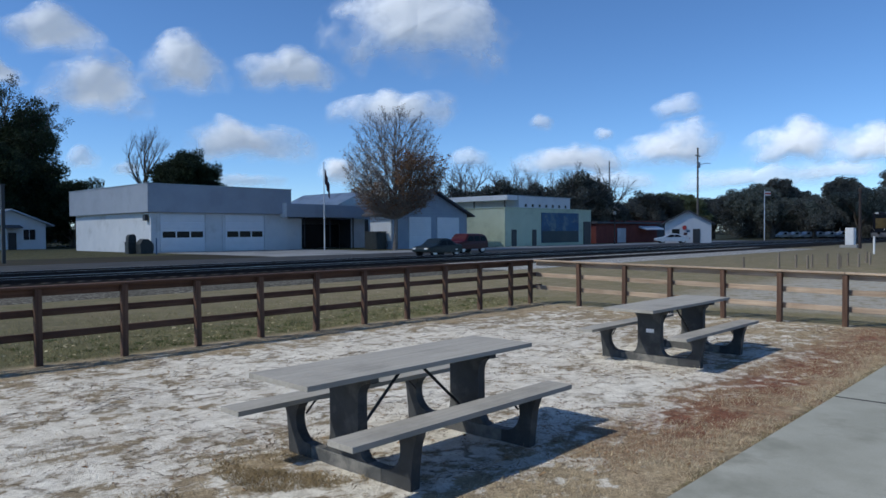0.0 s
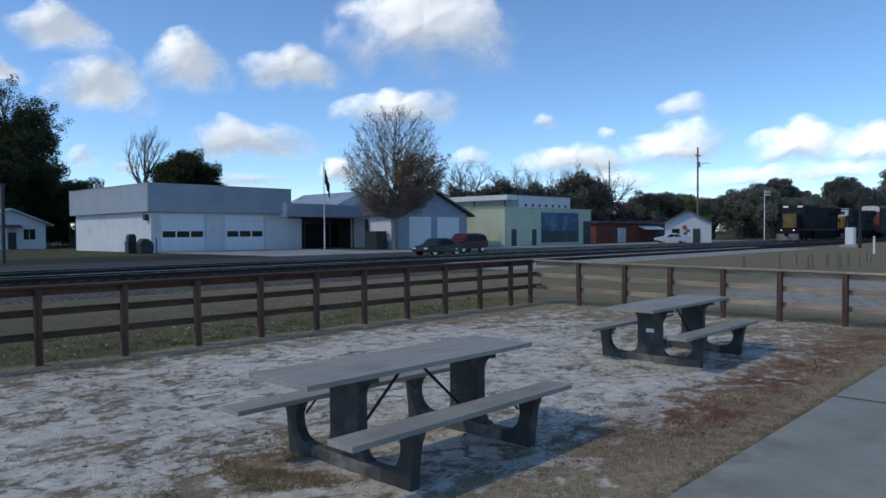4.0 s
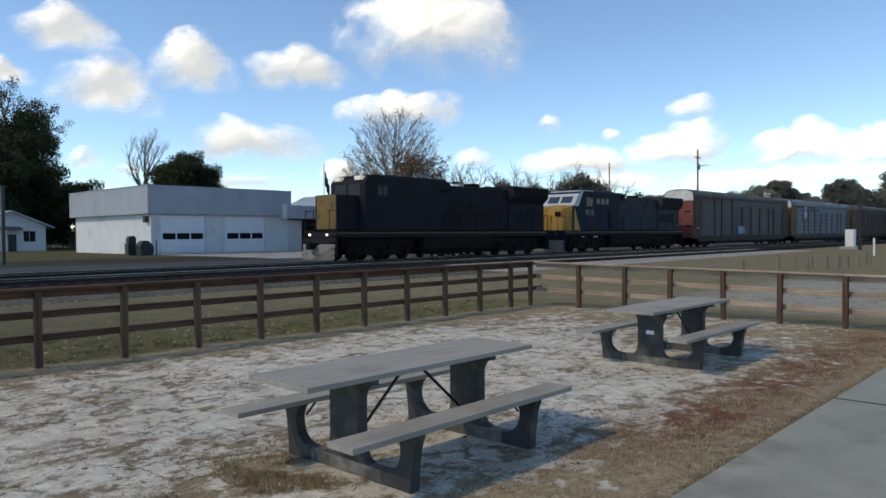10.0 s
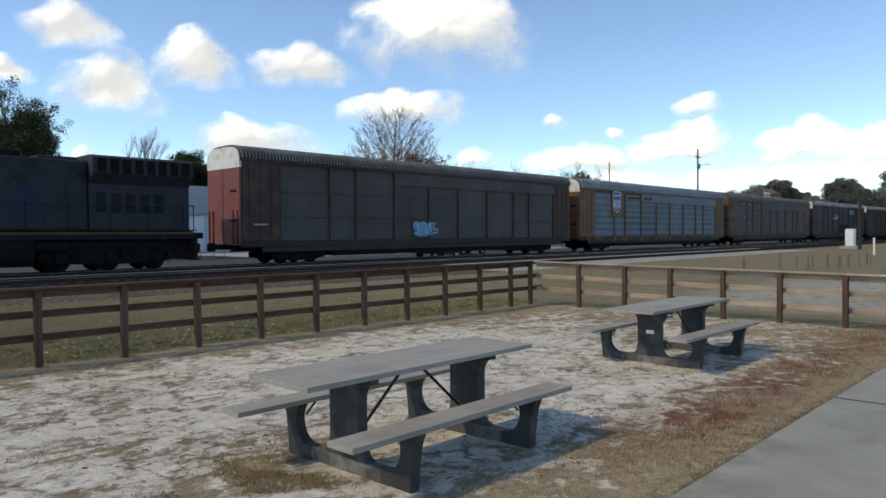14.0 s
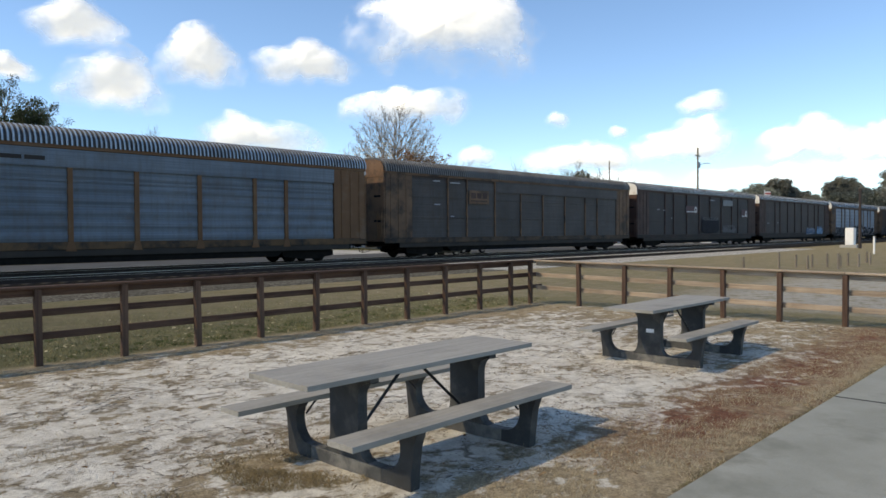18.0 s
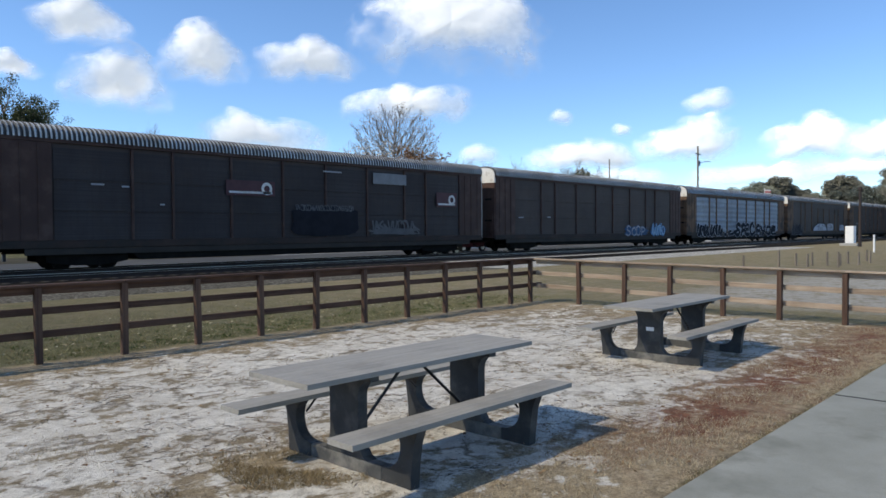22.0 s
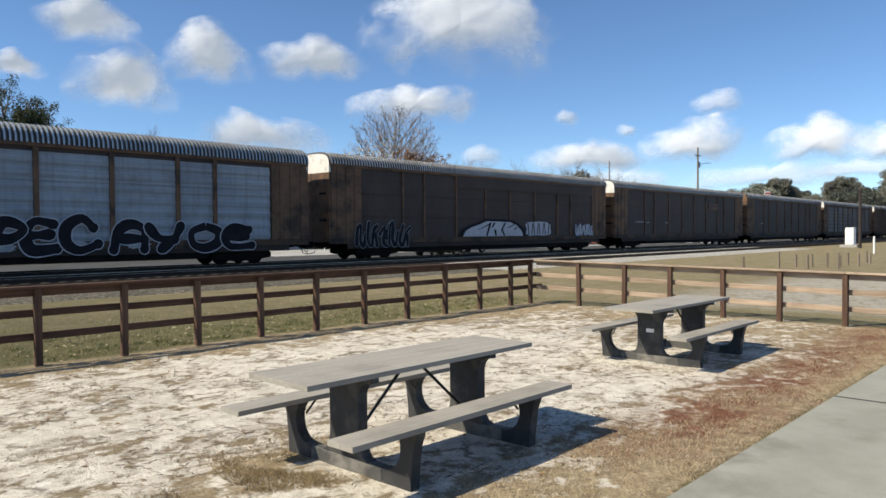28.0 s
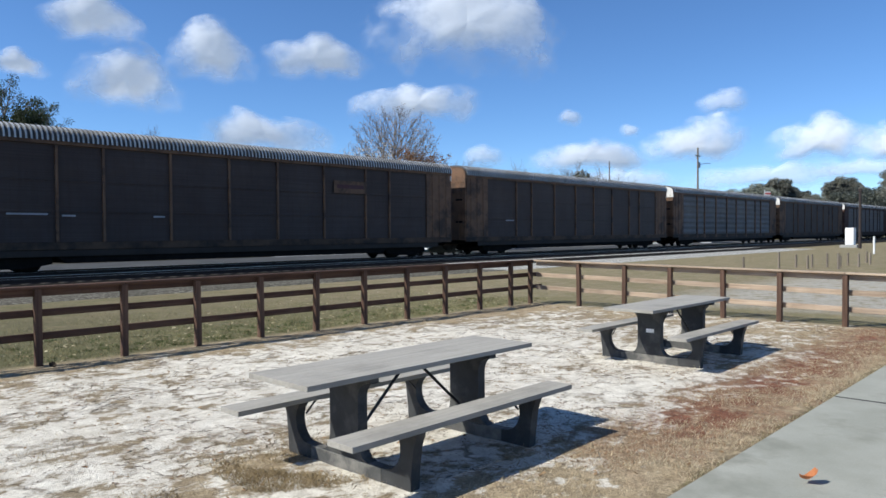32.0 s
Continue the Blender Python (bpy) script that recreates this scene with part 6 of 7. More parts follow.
def vehicle(name, m, length, width, height, profile, glass, paint, label, wheel_r=0.33, wheels=(0.19, 0.81)):
    """A parked vehicle; profile in shares of length and height, side view."""
    v = thing(name, m, label, "car", "parked vehicles")
    pts = [(x * length, z * height) for x, z in profile]
    for _ in range(2):
        cut = []
        for (x0, z0), (x1, z1) in zip(pts, pts[1:] + pts[:1]):
            cut += [(x0 * 0.78 + x1 * 0.22, z0 * 0.78 + z1 * 0.22), (x0 * 0.22 + x1 * 0.78, z0 * 0.22 + z1 * 0.78)]
        pts = cut
    s = Shape()
    n = len(pts)
    rings = ((-0.5, 0.90, 0.97), (-0.485, 0.95, 0.985), (-0.44, 0.985, 0.995), (-0.3, 1.0, 1.0), (0.3, 1.0, 1.0), (0.44, 0.985, 0.995), (0.485, 0.95, 0.985), (0.5, 0.90, 0.97))
    for y, k, e in rings:
        s.v += [(length / 2 + (x - length / 2) * e, y * width * (1 - 0.3 * max(0, z / height - 0.6)), z * (k if z > height * 0.5 else 1)) for x, z in pts]
    for r in range(7):
        s.f += [(r * n + i, r * n + (i + 1) % n, (r + 1) * n + (i + 1) % n, (r + 1) * n + i) for i in range(n)]
    s.f += [tuple(range(n)), tuple(range(8 * n - 1, 7 * n - 1, -1))]
    part("body", s, M[paint], v)
    for q in glass:
        out = [(x * length, z * height) for x, z in q]
        for y in (-width / 2 - 0.004, width / 2 + 0.001):
            g = Shape().prism(out, "y", y, y + 0.003)
            g.v = [(x, yy * (1 - 0.29 * max(0, z / height - 0.6)), z * 0.93) for x, yy, z in g.v]
            part("window", g, M["car_glass"], v)
    for x in wheels:
        for y in (-width / 2 + 0.02, width / 2 - 0.22):
            w = part("wheel", Shape().tube([(x * length, y, wheel_r), (x * length, y + 0.2, wheel_r)], wheel_r, 20), M["tyre"], v)
            part("rim", Shape().tube([(x * length, y - 0.012 if y < 0 else y + 0.2, wheel_r), (x * length, y - 0.001 if y < 0 else y + 0.212, wheel_r)], wheel_r * 0.66, 16), M["rim"], w)
    for y in (-width / 2 + 0.12, width / 2 - 0.42):
        part("tail_lamp", Shape().box(length - 0.03, length + 0.012, y, y + 0.3, height * 0.45, height * 0.55), M["tail_lamp"], v)
        part("headlight", Shape().box(-0.012, 0.03, y, y + 0.3, height * 0.4, height * 0.48), M["pole_white"], v)
    return v


SEDAN = [(0.0, 0.2), (0.0, 0.45), (0.04, 0.55), (0.26, 0.63), (0.40, 0.97), (0.46, 1.0), (0.66, 0.99), (0.82, 0.70), (0.98, 0.66), (1.0, 0.45), (1.0, 0.2)]
SEDAN_GLASS = [[(0.30, 0.66), (0.42, 0.93), (0.53, 0.94), (0.53, 0.66)], [(0.55, 0.66), (0.55, 0.94), (0.65, 0.93), (0.77, 0.68)]]
WAGON = [(0.0, 0.22), (0.0, 0.5), (0.03, 0.58), (0.24, 0.63), (0.36, 0.97), (0.42, 1.0), (0.94, 0.98), (0.99, 0.62), (1.0, 0.5), (1.0, 0.22)]
WAGON_GLASS = [[(0.29, 0.65), (0.39, 0.92), (0.52, 0.93), (0.52, 0.65)], [(0.54, 0.65), (0.54, 0.93), (0.72, 0.93), (0.72, 0.65)], [(0.74, 0.65), (0.74, 0.93), (0.91, 0.92), (0.95, 0.66)]]


def parked_cars():
    vehicle("sedan", pose(36.95, 37.0, 0.01), 3.8, 1.75, 1.34, SEDAN, SEDAN_GLASS, "car_green", "dark green sedan parked along the street")
    vehicle("estate_car", pose(43.85, 40.4, 0.01), 4.0, 1.85, 1.68, WAGON, WAGON_GLASS, "car_red", "dark red sport utility car parked on the street", 0.37)
    vehicle("sedan", pose(98.2, 49.2, 0.01, 0, 0, -52), 4.8, 1.8, 1.45, SEDAN, SEDAN_GLASS, "car_silver", "silver sedan parked before a white house")
    for i in range(6):
        vehicle("parked_car", pose(165.5 + i * 1.7, 54.3 - i * 1.9, 0.01, 0, 0, -25), 4.6, 1.8, 1.5, SEDAN, SEDAN_GLASS[:1], "car_white", "white car in a far row")


# ---- trees ----
def grow(rng, limbs, tips, p, d, length, radius, level, spread, up, kids, shrink=0.72):
    """Forking limbs; fills limbs with tubes and tips with the ends of twigs."""
    pts, rad = [p.copy()], [radius]
    q, n = p.copy(), 4 if level > 1 else 3
    for i in range(n):
        d = (d + Vector((rng.uniform(-1, 1), rng.uniform(-1, 1), rng.uniform(-0.6, 1))) * 0.16 + Vector((0, 0, up * 0.1))).normalized()
        q = q + d * (length / n)
        pts.append(q.copy()), rad.append(radius * (1 - 0.45 * (i + 1) / n))
    limbs.append((pts, rad, 7 if level > 2 else 4 if level > 1 else 3))
    if level == 0:
        tips.append(q)
        return
    for i in range(kids):
        a = d.orthogonal().normalized()
        turn = Matrix.Rotation(2 * math.pi * (i + rng.uniform(-0.3, 0.3)) / kids, 3, d)
        e = (d + (turn @ a) * spread * rng.uniform(0.6, 1.2)).normalized()
        k = rng.uniform(0.45, 1.0) if i else 1.0
        at = p.lerp(q, k) if level > 1 else q
        grow(rng, limbs, tips, pts[-1] if i == 0 else pts[max(1, int(k * n))], e, length * shrink * rng.uniform(0.8, 1.15), radius * 0.55, level - 1, spread, up, kids, shrink)


def leaf_cloud(rng, centres, each, radius, size, droop=0.0):
    """Many small leaf faces, scattered round centres."""
    v, f = [], []
    for c in centres:
        for i in range(each):
            o = Vector((rng.gauss(0, 1), rng.gauss(0, 1), rng.gauss(0, 1))).normalized() * radius * rng.random() ** 0.4
            p = c + Vector((o.x, o.y, o.z * 0.75 - droop * rng.random() ** 3))
            a = Vector((rng.uniform(-1, 1), rng.uniform(-1, 1), rng.uniform(-1, 1))).normalized()
            b = a.orthogonal().normalized()
            s = size * rng.uniform(0.6, 1.4)
            k = len(v)
            v += [p - a * s, p - b * s * 0.45 + a * s * 0.1, p + a * s, p + b * s * 0.5]
            f.append((k, k + 1, k + 2, k + 3))
    s = Shape()
    s.v, s.f = v, f
    return s


def tree(name, m, label, seed, height, trunk, radius, levels, spread, up, kids, bark, leaves, each, leaf_r, size, first=0.3, droop=0.0, extra=None, shrink=0.72):
    rng = random.Random(seed)
    limbs, tips = [], []
    base = Vector((0, 0, trunk))
    limbs.append(([Vector((0, 0, -0.2)), Vector((0, 0, trunk * 0.5)), base], [radius * 1.35, radius * 1.05, radius], 8))
    reach = (height - trunk) / sum(shrink ** i for i in range(levels + 1)) * 1.12
    for i in range(kids + 1):
        a = 2 * math.pi * i / (kids + 1) + rng.uniform(-0.4, 0.4)
        d = Vector((math.cos(a) * spread, math.sin(a) * spread, 1)).normalized() if i else Vector((0.05, 0, 1))
        grow(rng, limbs, tips, base - Vector((0, 0, rng.uniform(0, trunk * first))), d, reach, radius * 0.6, levels, spread, up, kids, shrink)
    t = thing(name, m, label, "tree")
    w = Shape()
    for pts, rad, n in limbs:
        w.tube(pts, rad, n, False)
    part("trunk", w.mesh("trunk", M[bark], True), None, t)
    if leaves:
        part("crown", leaf_mesh(leaf_cloud(rng, tips, each, leaf_r, size, droop), M[leaves]), None, t)
    return t, tips, rng


def leader_tree(name, m, label, seed, height, bare, radius, reach, bark, leaves, each, leaf_r, size):
    """A tree with one straight leader and steep straight limbs that fan out to an egg-shaped outline."""
    rng = random.Random(seed)
    w, tips = Shape(), []
    w.tube([Vector((0.1 * math.sin(i * 1.3), 0.1 * math.cos(i * 0.9), height * 0.93 * i / 10 - (0.2 if i == 0 else 0))) for i in range(11)],
           [radius * (1.3 if i == 0 else max(0.06, 1 - 0.98 * i / 10)) for i in range(11)], 8, False)
    mid = bare + 0.45 * (height - bare)

    def branch(p, goal, r, bow):
        way = goal - p
        side = way.cross(Vector((rng.uniform(-1, 1), rng.uniform(-1, 1), 0.3))).normalized() * way.length * 0.05
        return [p.lerp(goal, k) + side * math.sin(k * 5) * rng.uniform(0.3, 1) - Vector((0, 0, bow * way.length * math.sin(math.pi * k))) for k in (0, 0.2, 0.4, 0.6, 0.8, 1)]

    n = 112
    for i in range(n):
        a, s = i * 2.39996 + rng.uniform(-0.2, 0.2), 1 - 1.9 * (i + 0.5) / n
        flat, k = max(0.02, 1 - s * s) ** 0.42, rng.uniform(0.84, 1.0)
        up = (height - mid) * s if s > 0 else (mid - bare) * s
        goal = Vector((math.cos(a) * flat * reach * k, math.sin(a) * flat * reach * k, mid + up * k))
        z = min(max(bare * 0.95, goal.z - math.hypot(goal.x, goal.y) * rng.uniform(0.95, 1.25) - 0.5), height * 0.78)
        limb = branch(Vector((0, 0, z)), goal, 0, 0.05)
        r0 = radius * 0.36 * (1 - 0.6 * z / height)
        w.tube(limb, [max(0.018, r0 * (1 - 0.8 * q / 5)) for q in range(6)], 5, False)
        tips.append(goal)
        length = (goal - limb[0]).length
        for q in range(int(length / 0.33)):
            t = 0.28 + 0.72 * (q + rng.random()) / (length / 0.33)
            j = min(4, int(t * 5))
            at = limb[j].lerp(limb[j + 1], t * 5 - j) if t < 1 else goal
            d = (limb[j + 1] - limb[j]).normalized()
            turn = Matrix.Rotation(rng.uniform(0, 6.283), 3, d) @ d.orthogonal().normalized()
            e = (d + turn * rng.uniform(0.5, 0.9) + Vector((0, 0, 0.25))).normalized()
            end = at + e * rng.uniform(0.7, 1.7) * (1.25 - 0.7 * t)
            bend = at.lerp(end, 0.5) + Vector((rng.uniform(-0.08, 0.08), rng.uniform(-0.08, 0.08), -0.05))
            w.tube([at, bend, end], [0.025, 0.018, 0.012], 3, False)
            tips.append(end)
            for _ in range(2):
                fork = bend.lerp(end, rng.random())
                tip = fork + (e + Vector((rng.uniform(-0.7, 0.7), rng.uniform(-0.7, 0.7), rng.uniform(-0.2, 0.6)))).normalized() * rng.uniform(0.25, 0.6)
                w.tube([fork, tip], [0.014, 0.01], 3, False)
                tips.append(tip)
    t = thing(name, m, label, "tree")
    part("trunk", w.mesh("trunk", M[bark], True), None, t)
    part("crown", leaf_mesh(leaf_cloud(rng, [p for p in tips if rng.random() < 0.6], each, leaf_r, size), M[leaves]), None, t)
    return t, tips, rng


def leaf_mesh(shape, material):
    me = bpy.data.meshes.new("crown")
    me.from_pydata([tuple(p) for p in shape.v], [], shape.f)
    me.materials.append(material)
    return me


def trees():
    # sycamore before the garage, most of its leaves gone
    t, tips, rng = leader_tree("sycamore_tree", pose(50.4, 54.0, 0), "tall sycamore with bare pale twigs and few brown leaves", 5, 15.0, 3.4, 0.24, 5.35, "bark_pale", "leaf_tan", 3, 0.3, 0.085)
    low = [p for p in tips if 6.6 < p.z < 9.9 and 0.68 * p.x - 0.73 * p.y > 0.2]
    part("brown_leaves", leaf_mesh(leaf_cloud(rng, low, 6, 0.45, 0.12), M["leaf_brown"]), None, t, "clump of rust-brown leaves")
    skirt = [p for p in tips if p.z < 6.8 and rng.random() < 0.6]
    part("skirt_leaves", leaf_mesh(leaf_cloud(rng, skirt, 3, 0.4, 0.11), M["leaf_brown"]), None, t, "rust-brown leaves on the lowest limbs")
    pale = [p for p in tips if 5.5 < p.z < 10.5 and 0.68 * p.x - 0.73 * p.y < 0.2 and rng.random() < 0.6]
    part("pale_leaves", leaf_mesh(leaf_cloud(rng, pale, 3, 0.35, 0.11), M["leaf_straw"]), None, t, "pale dry leaves")
    # great oaks at the far left
    tree("oak_tree", pose(35.3, 126.0, 0), "huge dark live oak hung with grey moss", 11, 20, 6, 1.0, 4, 0.72, 0.2, 3, "bark", "leaf_dark", 300, 1.35, 0.2, 0.3, 3.4)
    tree("oak_tree", pose(35.4, 129.0, 0), "tall dark oak with a spreading thin top", 12, 29.5, 13, 0.9, 4, 0.98, 0.12, 3, "bark", "leaf_dark", 40, 0.9, 0.18, 0.3, 0.9)
    tree("oak_tree", pose(27.5, 118.0, 0), "dark broad oak behind the cottage", 13, 20, 3, 0.8, 4, 0.8, 0.1, 3, "bark", "leaf_dark", 320, 1.6, 0.2, 0.3, 3.0)
    tree("oak_tree", pose(35.8, 117.5, 0), "low dark evergreen oak beside the cottage", 16, 13, 1.0, 0.6, 4, 0.95, 0.0, 3, "bark", "leaf_dark", 260, 1.5, 0.2, 0.3, 1.8)
    tree("oak_tree", pose(39.0, 111.0, 0), "small dark oak between the cottage and the flat roof", 17, 9.5, 0.8, 0.4, 3, 0.9, 0.0, 3, "bark", "leaf_dark", 300, 1.3, 0.2, 0.3, 1.2)
    tree("oak_tree", pose(48.6, 94.4, 0), "round dense evergreen tree behind the flat roof", 14, 14.8, 6.0, 0.4, 4, 0.72, 0.1, 3, "bark", "leaf_dark", 150, 0.85, 0.17, 0.3, 1.4)
    tree("bare_tree", pose(46.6, 103.9, 0), "thin bare grey tree behind the roof", 15, 19, 9, 0.3, 4, 0.5, 0.6, 3, "bark", None, 0, 0, 0)
    for i, (x, y, h) in enumerate(((92, 90, 13), (97.5, 86, 14), (102, 81, 12.5), (106, 78, 13.5), (110, 73, 14), (113.5, 71, 13.5), (119, 70, 12.5))):
        tree("bare_tree", pose(x, y, 0), "bare crooked tree behind the shops", 40 + i, h + 1.8, 3.4, 0.62, 4, 0.8, 0.25, 3, "bark_grey", "leaf_brush", 3, 0.5, 0.11, 0.4, 0.0, None, 0.68)
    rng = random.Random(7)
    kinds = [tree("oak_tree", pose(138, 72, 0), "dusky evergreen oak behind the shops", 61, 10.5, 2, 0.4, 3, 0.9, 0.0, 3, "bark", "leaf_hazed", 260, 1.15, 0.19, 0.3, 0.9)[0],
             tree("oak_tree", pose(178, 64, 0), "dense dark roadside oak", 62, 12.0, 2, 0.45, 3, 0.85, 0.1, 3, "bark", "leaf_hazed_green", 260, 1.25, 0.22, 0.3, 1.1)[0],
             tree("pine_tree", pose(188, 60, 0), "tall dark pine with gaps in its crown", 63, 14.0, 7, 0.3, 3, 0.55, 0.6, 3, "bark", "leaf_hazed", 130, 0.95, 0.2)[0],
             tree("oak_tree", pose(154.6, 69.2, 0), "olive-green leafy tree behind the white house", 64, 10.4, 2, 0.35, 3, 0.8, 0.2, 3, "bark", "leaf_olive", 190, 1.1, 0.2)[0]]
    spots = [(0, 128, 82), (0, 134, 77), (0, 143, 72), (0, 96, 96), (0, 104, 92), (0, 111, 86), (0, 118, 82), (0, 124, 78), (3, 149, 74), (0, 160, 66)]
    spots += [(0, 97, 86), (0, 100.5, 82.5), (0, 104, 78.5), (0, 109, 74.5), (0, 113, 71), (0, 116, 69)]
    for i in range(26):
        bear, far = 18.6 - i * 0.72, 172 + 22 * ((i * 5) % 4)
        spots.append(((1, 2, 2, 1, 0)[i % 5], far * math.cos(radians(bear)), far * math.sin(radians(bear))))
        far += 34
        spots.append((i % 2, far * math.cos(radians(bear - 0.3)), far * math.sin(radians(bear - 0.3))))
    for k, x, y in spots:
        ob = copy_thing(kinds[k], pose(x + rng.uniform(-1.5, 1.5), y + rng.uniform(-1.5, 1.5), 0, 0, 0, rng.uniform(0, 360)))
        s = rng.uniform(0.82, 1.2)
        ob.scale = (s, s, s * rng.uniform(0.9, 1.08))
    brush = []
    for _ in range(420):
        a, d = radians(rng.uniform(-2, 21)), rng.uniform(186, 194)
        brush.append(Vector((d * math.cos(a), d * math.sin(a), 6.0 * rng.random() ** 1.3)))
    tagged(new("brush", leaf_mesh(leaf_cloud(rng, brush, 110, 1.7, 0.26), M["leaf_hazed"])), "dusky understorey brush below the far oaks", "brush", kind="stuff")
    # dim low brush that closes the far distance
    for spots, label in (([Vector((330 + rng.uniform(0, 30), rng.uniform(-60, 150), 9 * rng.random() ** 1.6)) for _ in range(500)], "dark distant woods along the horizon"),
                         ([Vector((rng.uniform(20, 330), 175 + rng.uniform(0, 20), 9 * rng.random() ** 1.6)) for _ in range(700)], "dark distant woods behind the street")):
        ob = new("woods", leaf_mesh(leaf_cloud(rng, spots, 120, 4.0, 0.5), M["leaf_hazed"]))
        tagged(ob, label, "woods", kind="stuff")


# ---- sky ----
CLOUDS = []
# centre, width and height on the sky in shares of a degree's tangent, and drift over the half minute
SKY = [((98, 60), (180, 84), (68, -22)), ((176, 152), (190, 112), (50, -12)), ((335, 120), (150, 100), (46, -22)), ((510, 123), (210, 78), (48, -22)),
       ((742, 48), (350, 190), (80, -2)), ((440, 247), (270, 86), (28, -13)), ((702, 192), (265, 74), (38, -10)), ((1199, 189), (100, 50), (79, -9)),
       ((1182, 258), (195, 86), (42, -8)), ((1010, 280), (260, 64), (34, -7)), ((835, 278), (90, 42), (24, -4)), ((1412, 246), (205, 92), (44, -6)),
       ((1548, 252), (155, 86), (44, -6)), ((955, 213), (55, 34), (50, -8)), ((1072, 236), (46, 30), (45, -6)), ((1330, 312), (420, 46), (30, -4)),
       ((598, 298), (80, 70), (12, -4)), ((2, 126), (120, 56), (38, -14)), ((148, 280), (70, 44), (14, -6)), ((228, 296), (80, 34), (10, -4)),
       ((1080, 318), (360, 42), (24, -3)), ((430, 318), (260, 34), (8, -3)), ((1490, 300), (240, 40), (36, -4))]


def sky_pose(u, v, depth):
    """The place on the sky's dome at a bearing and a height given as slopes beside the middle of the view."""
    f = Vector((math.cos(YAW), math.sin(YAW), 0))
    r = Vector((math.sin(YAW), -math.cos(YAW), 0))
    return Vector(EYE) + (f + r * u + Vector((0, 0, 1)) * v) * depth


def cloud(seed, width, height, material, name="cloud"):
    """One heaped cloud: a flattish base and a top of several domes, bulged toward the viewer; its rim fades by the material."""
    rng = random.Random(seed * 17)
    puffs, n = [], max(3, int(width / height * 1.6))
    peak = rng.uniform(-0.35, 0.35)
    for i in range(n):
        u = (i + 0.5) / n * 2 - 1 + rng.uniform(-0.12, 0.12)
        top = max(0.25, 1 - abs(u - peak) ** 1.6 / 1.2) * rng.uniform(0.7, 1.05)
        r = min(height * (0.2 + 0.34 * top), width * 0.45)
        puffs.append((u * (width / 2 - r * 0.7), -height * 0.4 + r * 0.75 + rng.uniform(0, 0.28) * height * top, r))
    inside = lambda x, z: any((x - a) ** 2 + (z - b) ** 2 < r * r for a, b, r in puffs)
    nu, nv = 72, 12
    out = []
    for i in range(nu):
        a = 2 * math.pi * i / nu
        dx, dz = math.cos(a), math.sin(a)
        far, step = 0.0, height / 50
        for k in range(int(width / step)):
            if inside(dx * k * step, dz * k * step):
                far = k * step
        oval = 1 / math.hypot(dx / (width * 0.44), dz / (height * (0.4 if dz > 0 else 0.36)))
        out.append(max(far, oval))
    for _ in range(6):
        out = [(out[i - 1] + 2 * out[i] + out[(i + 1) % nu]) / 4 for i in range(nu)]
    out = [r * 1.13 for r in out]
    v, f, rim = [], [], []
    for j in range(nv + 1):
        r = j / nv
        for i in range(nu):
            a = 2 * math.pi * i / nu
            x, z = math.cos(a) * out[i] * r, math.sin(a) * out[i] * r
            swell = 0.55 * abs(noise.noise((x / height * 2.6 + seed * 7.1, z / height * 2.6, seed))) + 0.25 * abs(noise.noise((x / height * 6 + seed, z / height * 6, 4)))
            v.append((x, -height * 0.5 * (math.sqrt(max(0, 1 - r * r)) + 0.1 * swell * (1 - r)), z - height * 0.13))
            rim.append((r, math.sin(a) * r))
    f = [(j * nu + i, j * nu + (i + 1) % nu, (j + 1) * nu + (i + 1) % nu, (j + 1) * nu + i) for j in range(nv) for i in range(nu)]
    me = bpy.data.meshes.new(name)
    me.from_pydata(v, [], f)
    uv = me.uv_layers.new(name="UVMap")
    for loop in me.loops:
        uv.data[loop.index].uv = rim[loop.vertex_index]
    me.shade_smooth()
    me.materials.append(material)
    return new(name, me)


def veil():
    """A long thin cloud, high up beside the view, that drifts across the sun: thin edge, thick middle, long thin tail."""
    n = Nodes("veil_vapour")
    sep = n.tree.nodes.new("ShaderNodeSeparateXYZ")
    n.tree.links.new(n.coords("Object"), sep.inputs[0])
    along = n.math("ADD", sep.outputs[0], n.math("MULTIPLY", n.math("SUBTRACT", n.noise(0.01, 4), 0.5), 60.0))
    alpha = n.math("MULTIPLY", n.math("MULTIPLY", n.ramp(along, -122.0, 40.0, 0, 0.86), n.ramp(along, 380.0, 620.0, 1, 0.955)), n.ramp(along, 780.0, 1110.0, 1, 0))
    # a thin spot before the tail
    alpha = n.math("MULTIPLY", alpha, n.math("MAXIMUM", n.ramp(along, 650.0, 720.0, 1, 0.84), n.ramp(along, 760.0, 830.0, 0.84, 1)))
    white = n.add("MixShader", _0=0.5, _1=n.add("BsdfDiffuse", Color=(0.9, 0.9, 0.9)), _2=n.add("BsdfTranslucent", Color=(0.9, 0.9, 0.9)))
    n.tree.links.new(n.add("MixShader", _0=alpha, _1=n.add("BsdfTransparent"), _2=white), n.out.inputs[0])
    s = Shape().grid(steps(-140, 1130, 42), steps(-420, 420, 24), lambda x, y: 18 * noise.noise((x * 0.01, y * 0.01, 5)))
    ob = tagged(new("cloud", s.mesh("cloud", n.mat, True)), "thin white cloud drifting before the sun", "cloud", "drifting clouds")
    mid = SUN_DIR * 1300
    turn = Matrix.Rotation(radians(60), 4, "Z")
    go = turn.to_3x3() @ Vector((1, 0, 0))
    speed = 40.0
    rows = [Matrix.Translation(mid + go * (60 - speed * 0)) @ turn, Matrix.Translation(mid + go * (60 - speed * 32)) @ turn]
    CLOUDS.append((ob, rows[0], rows[1]))


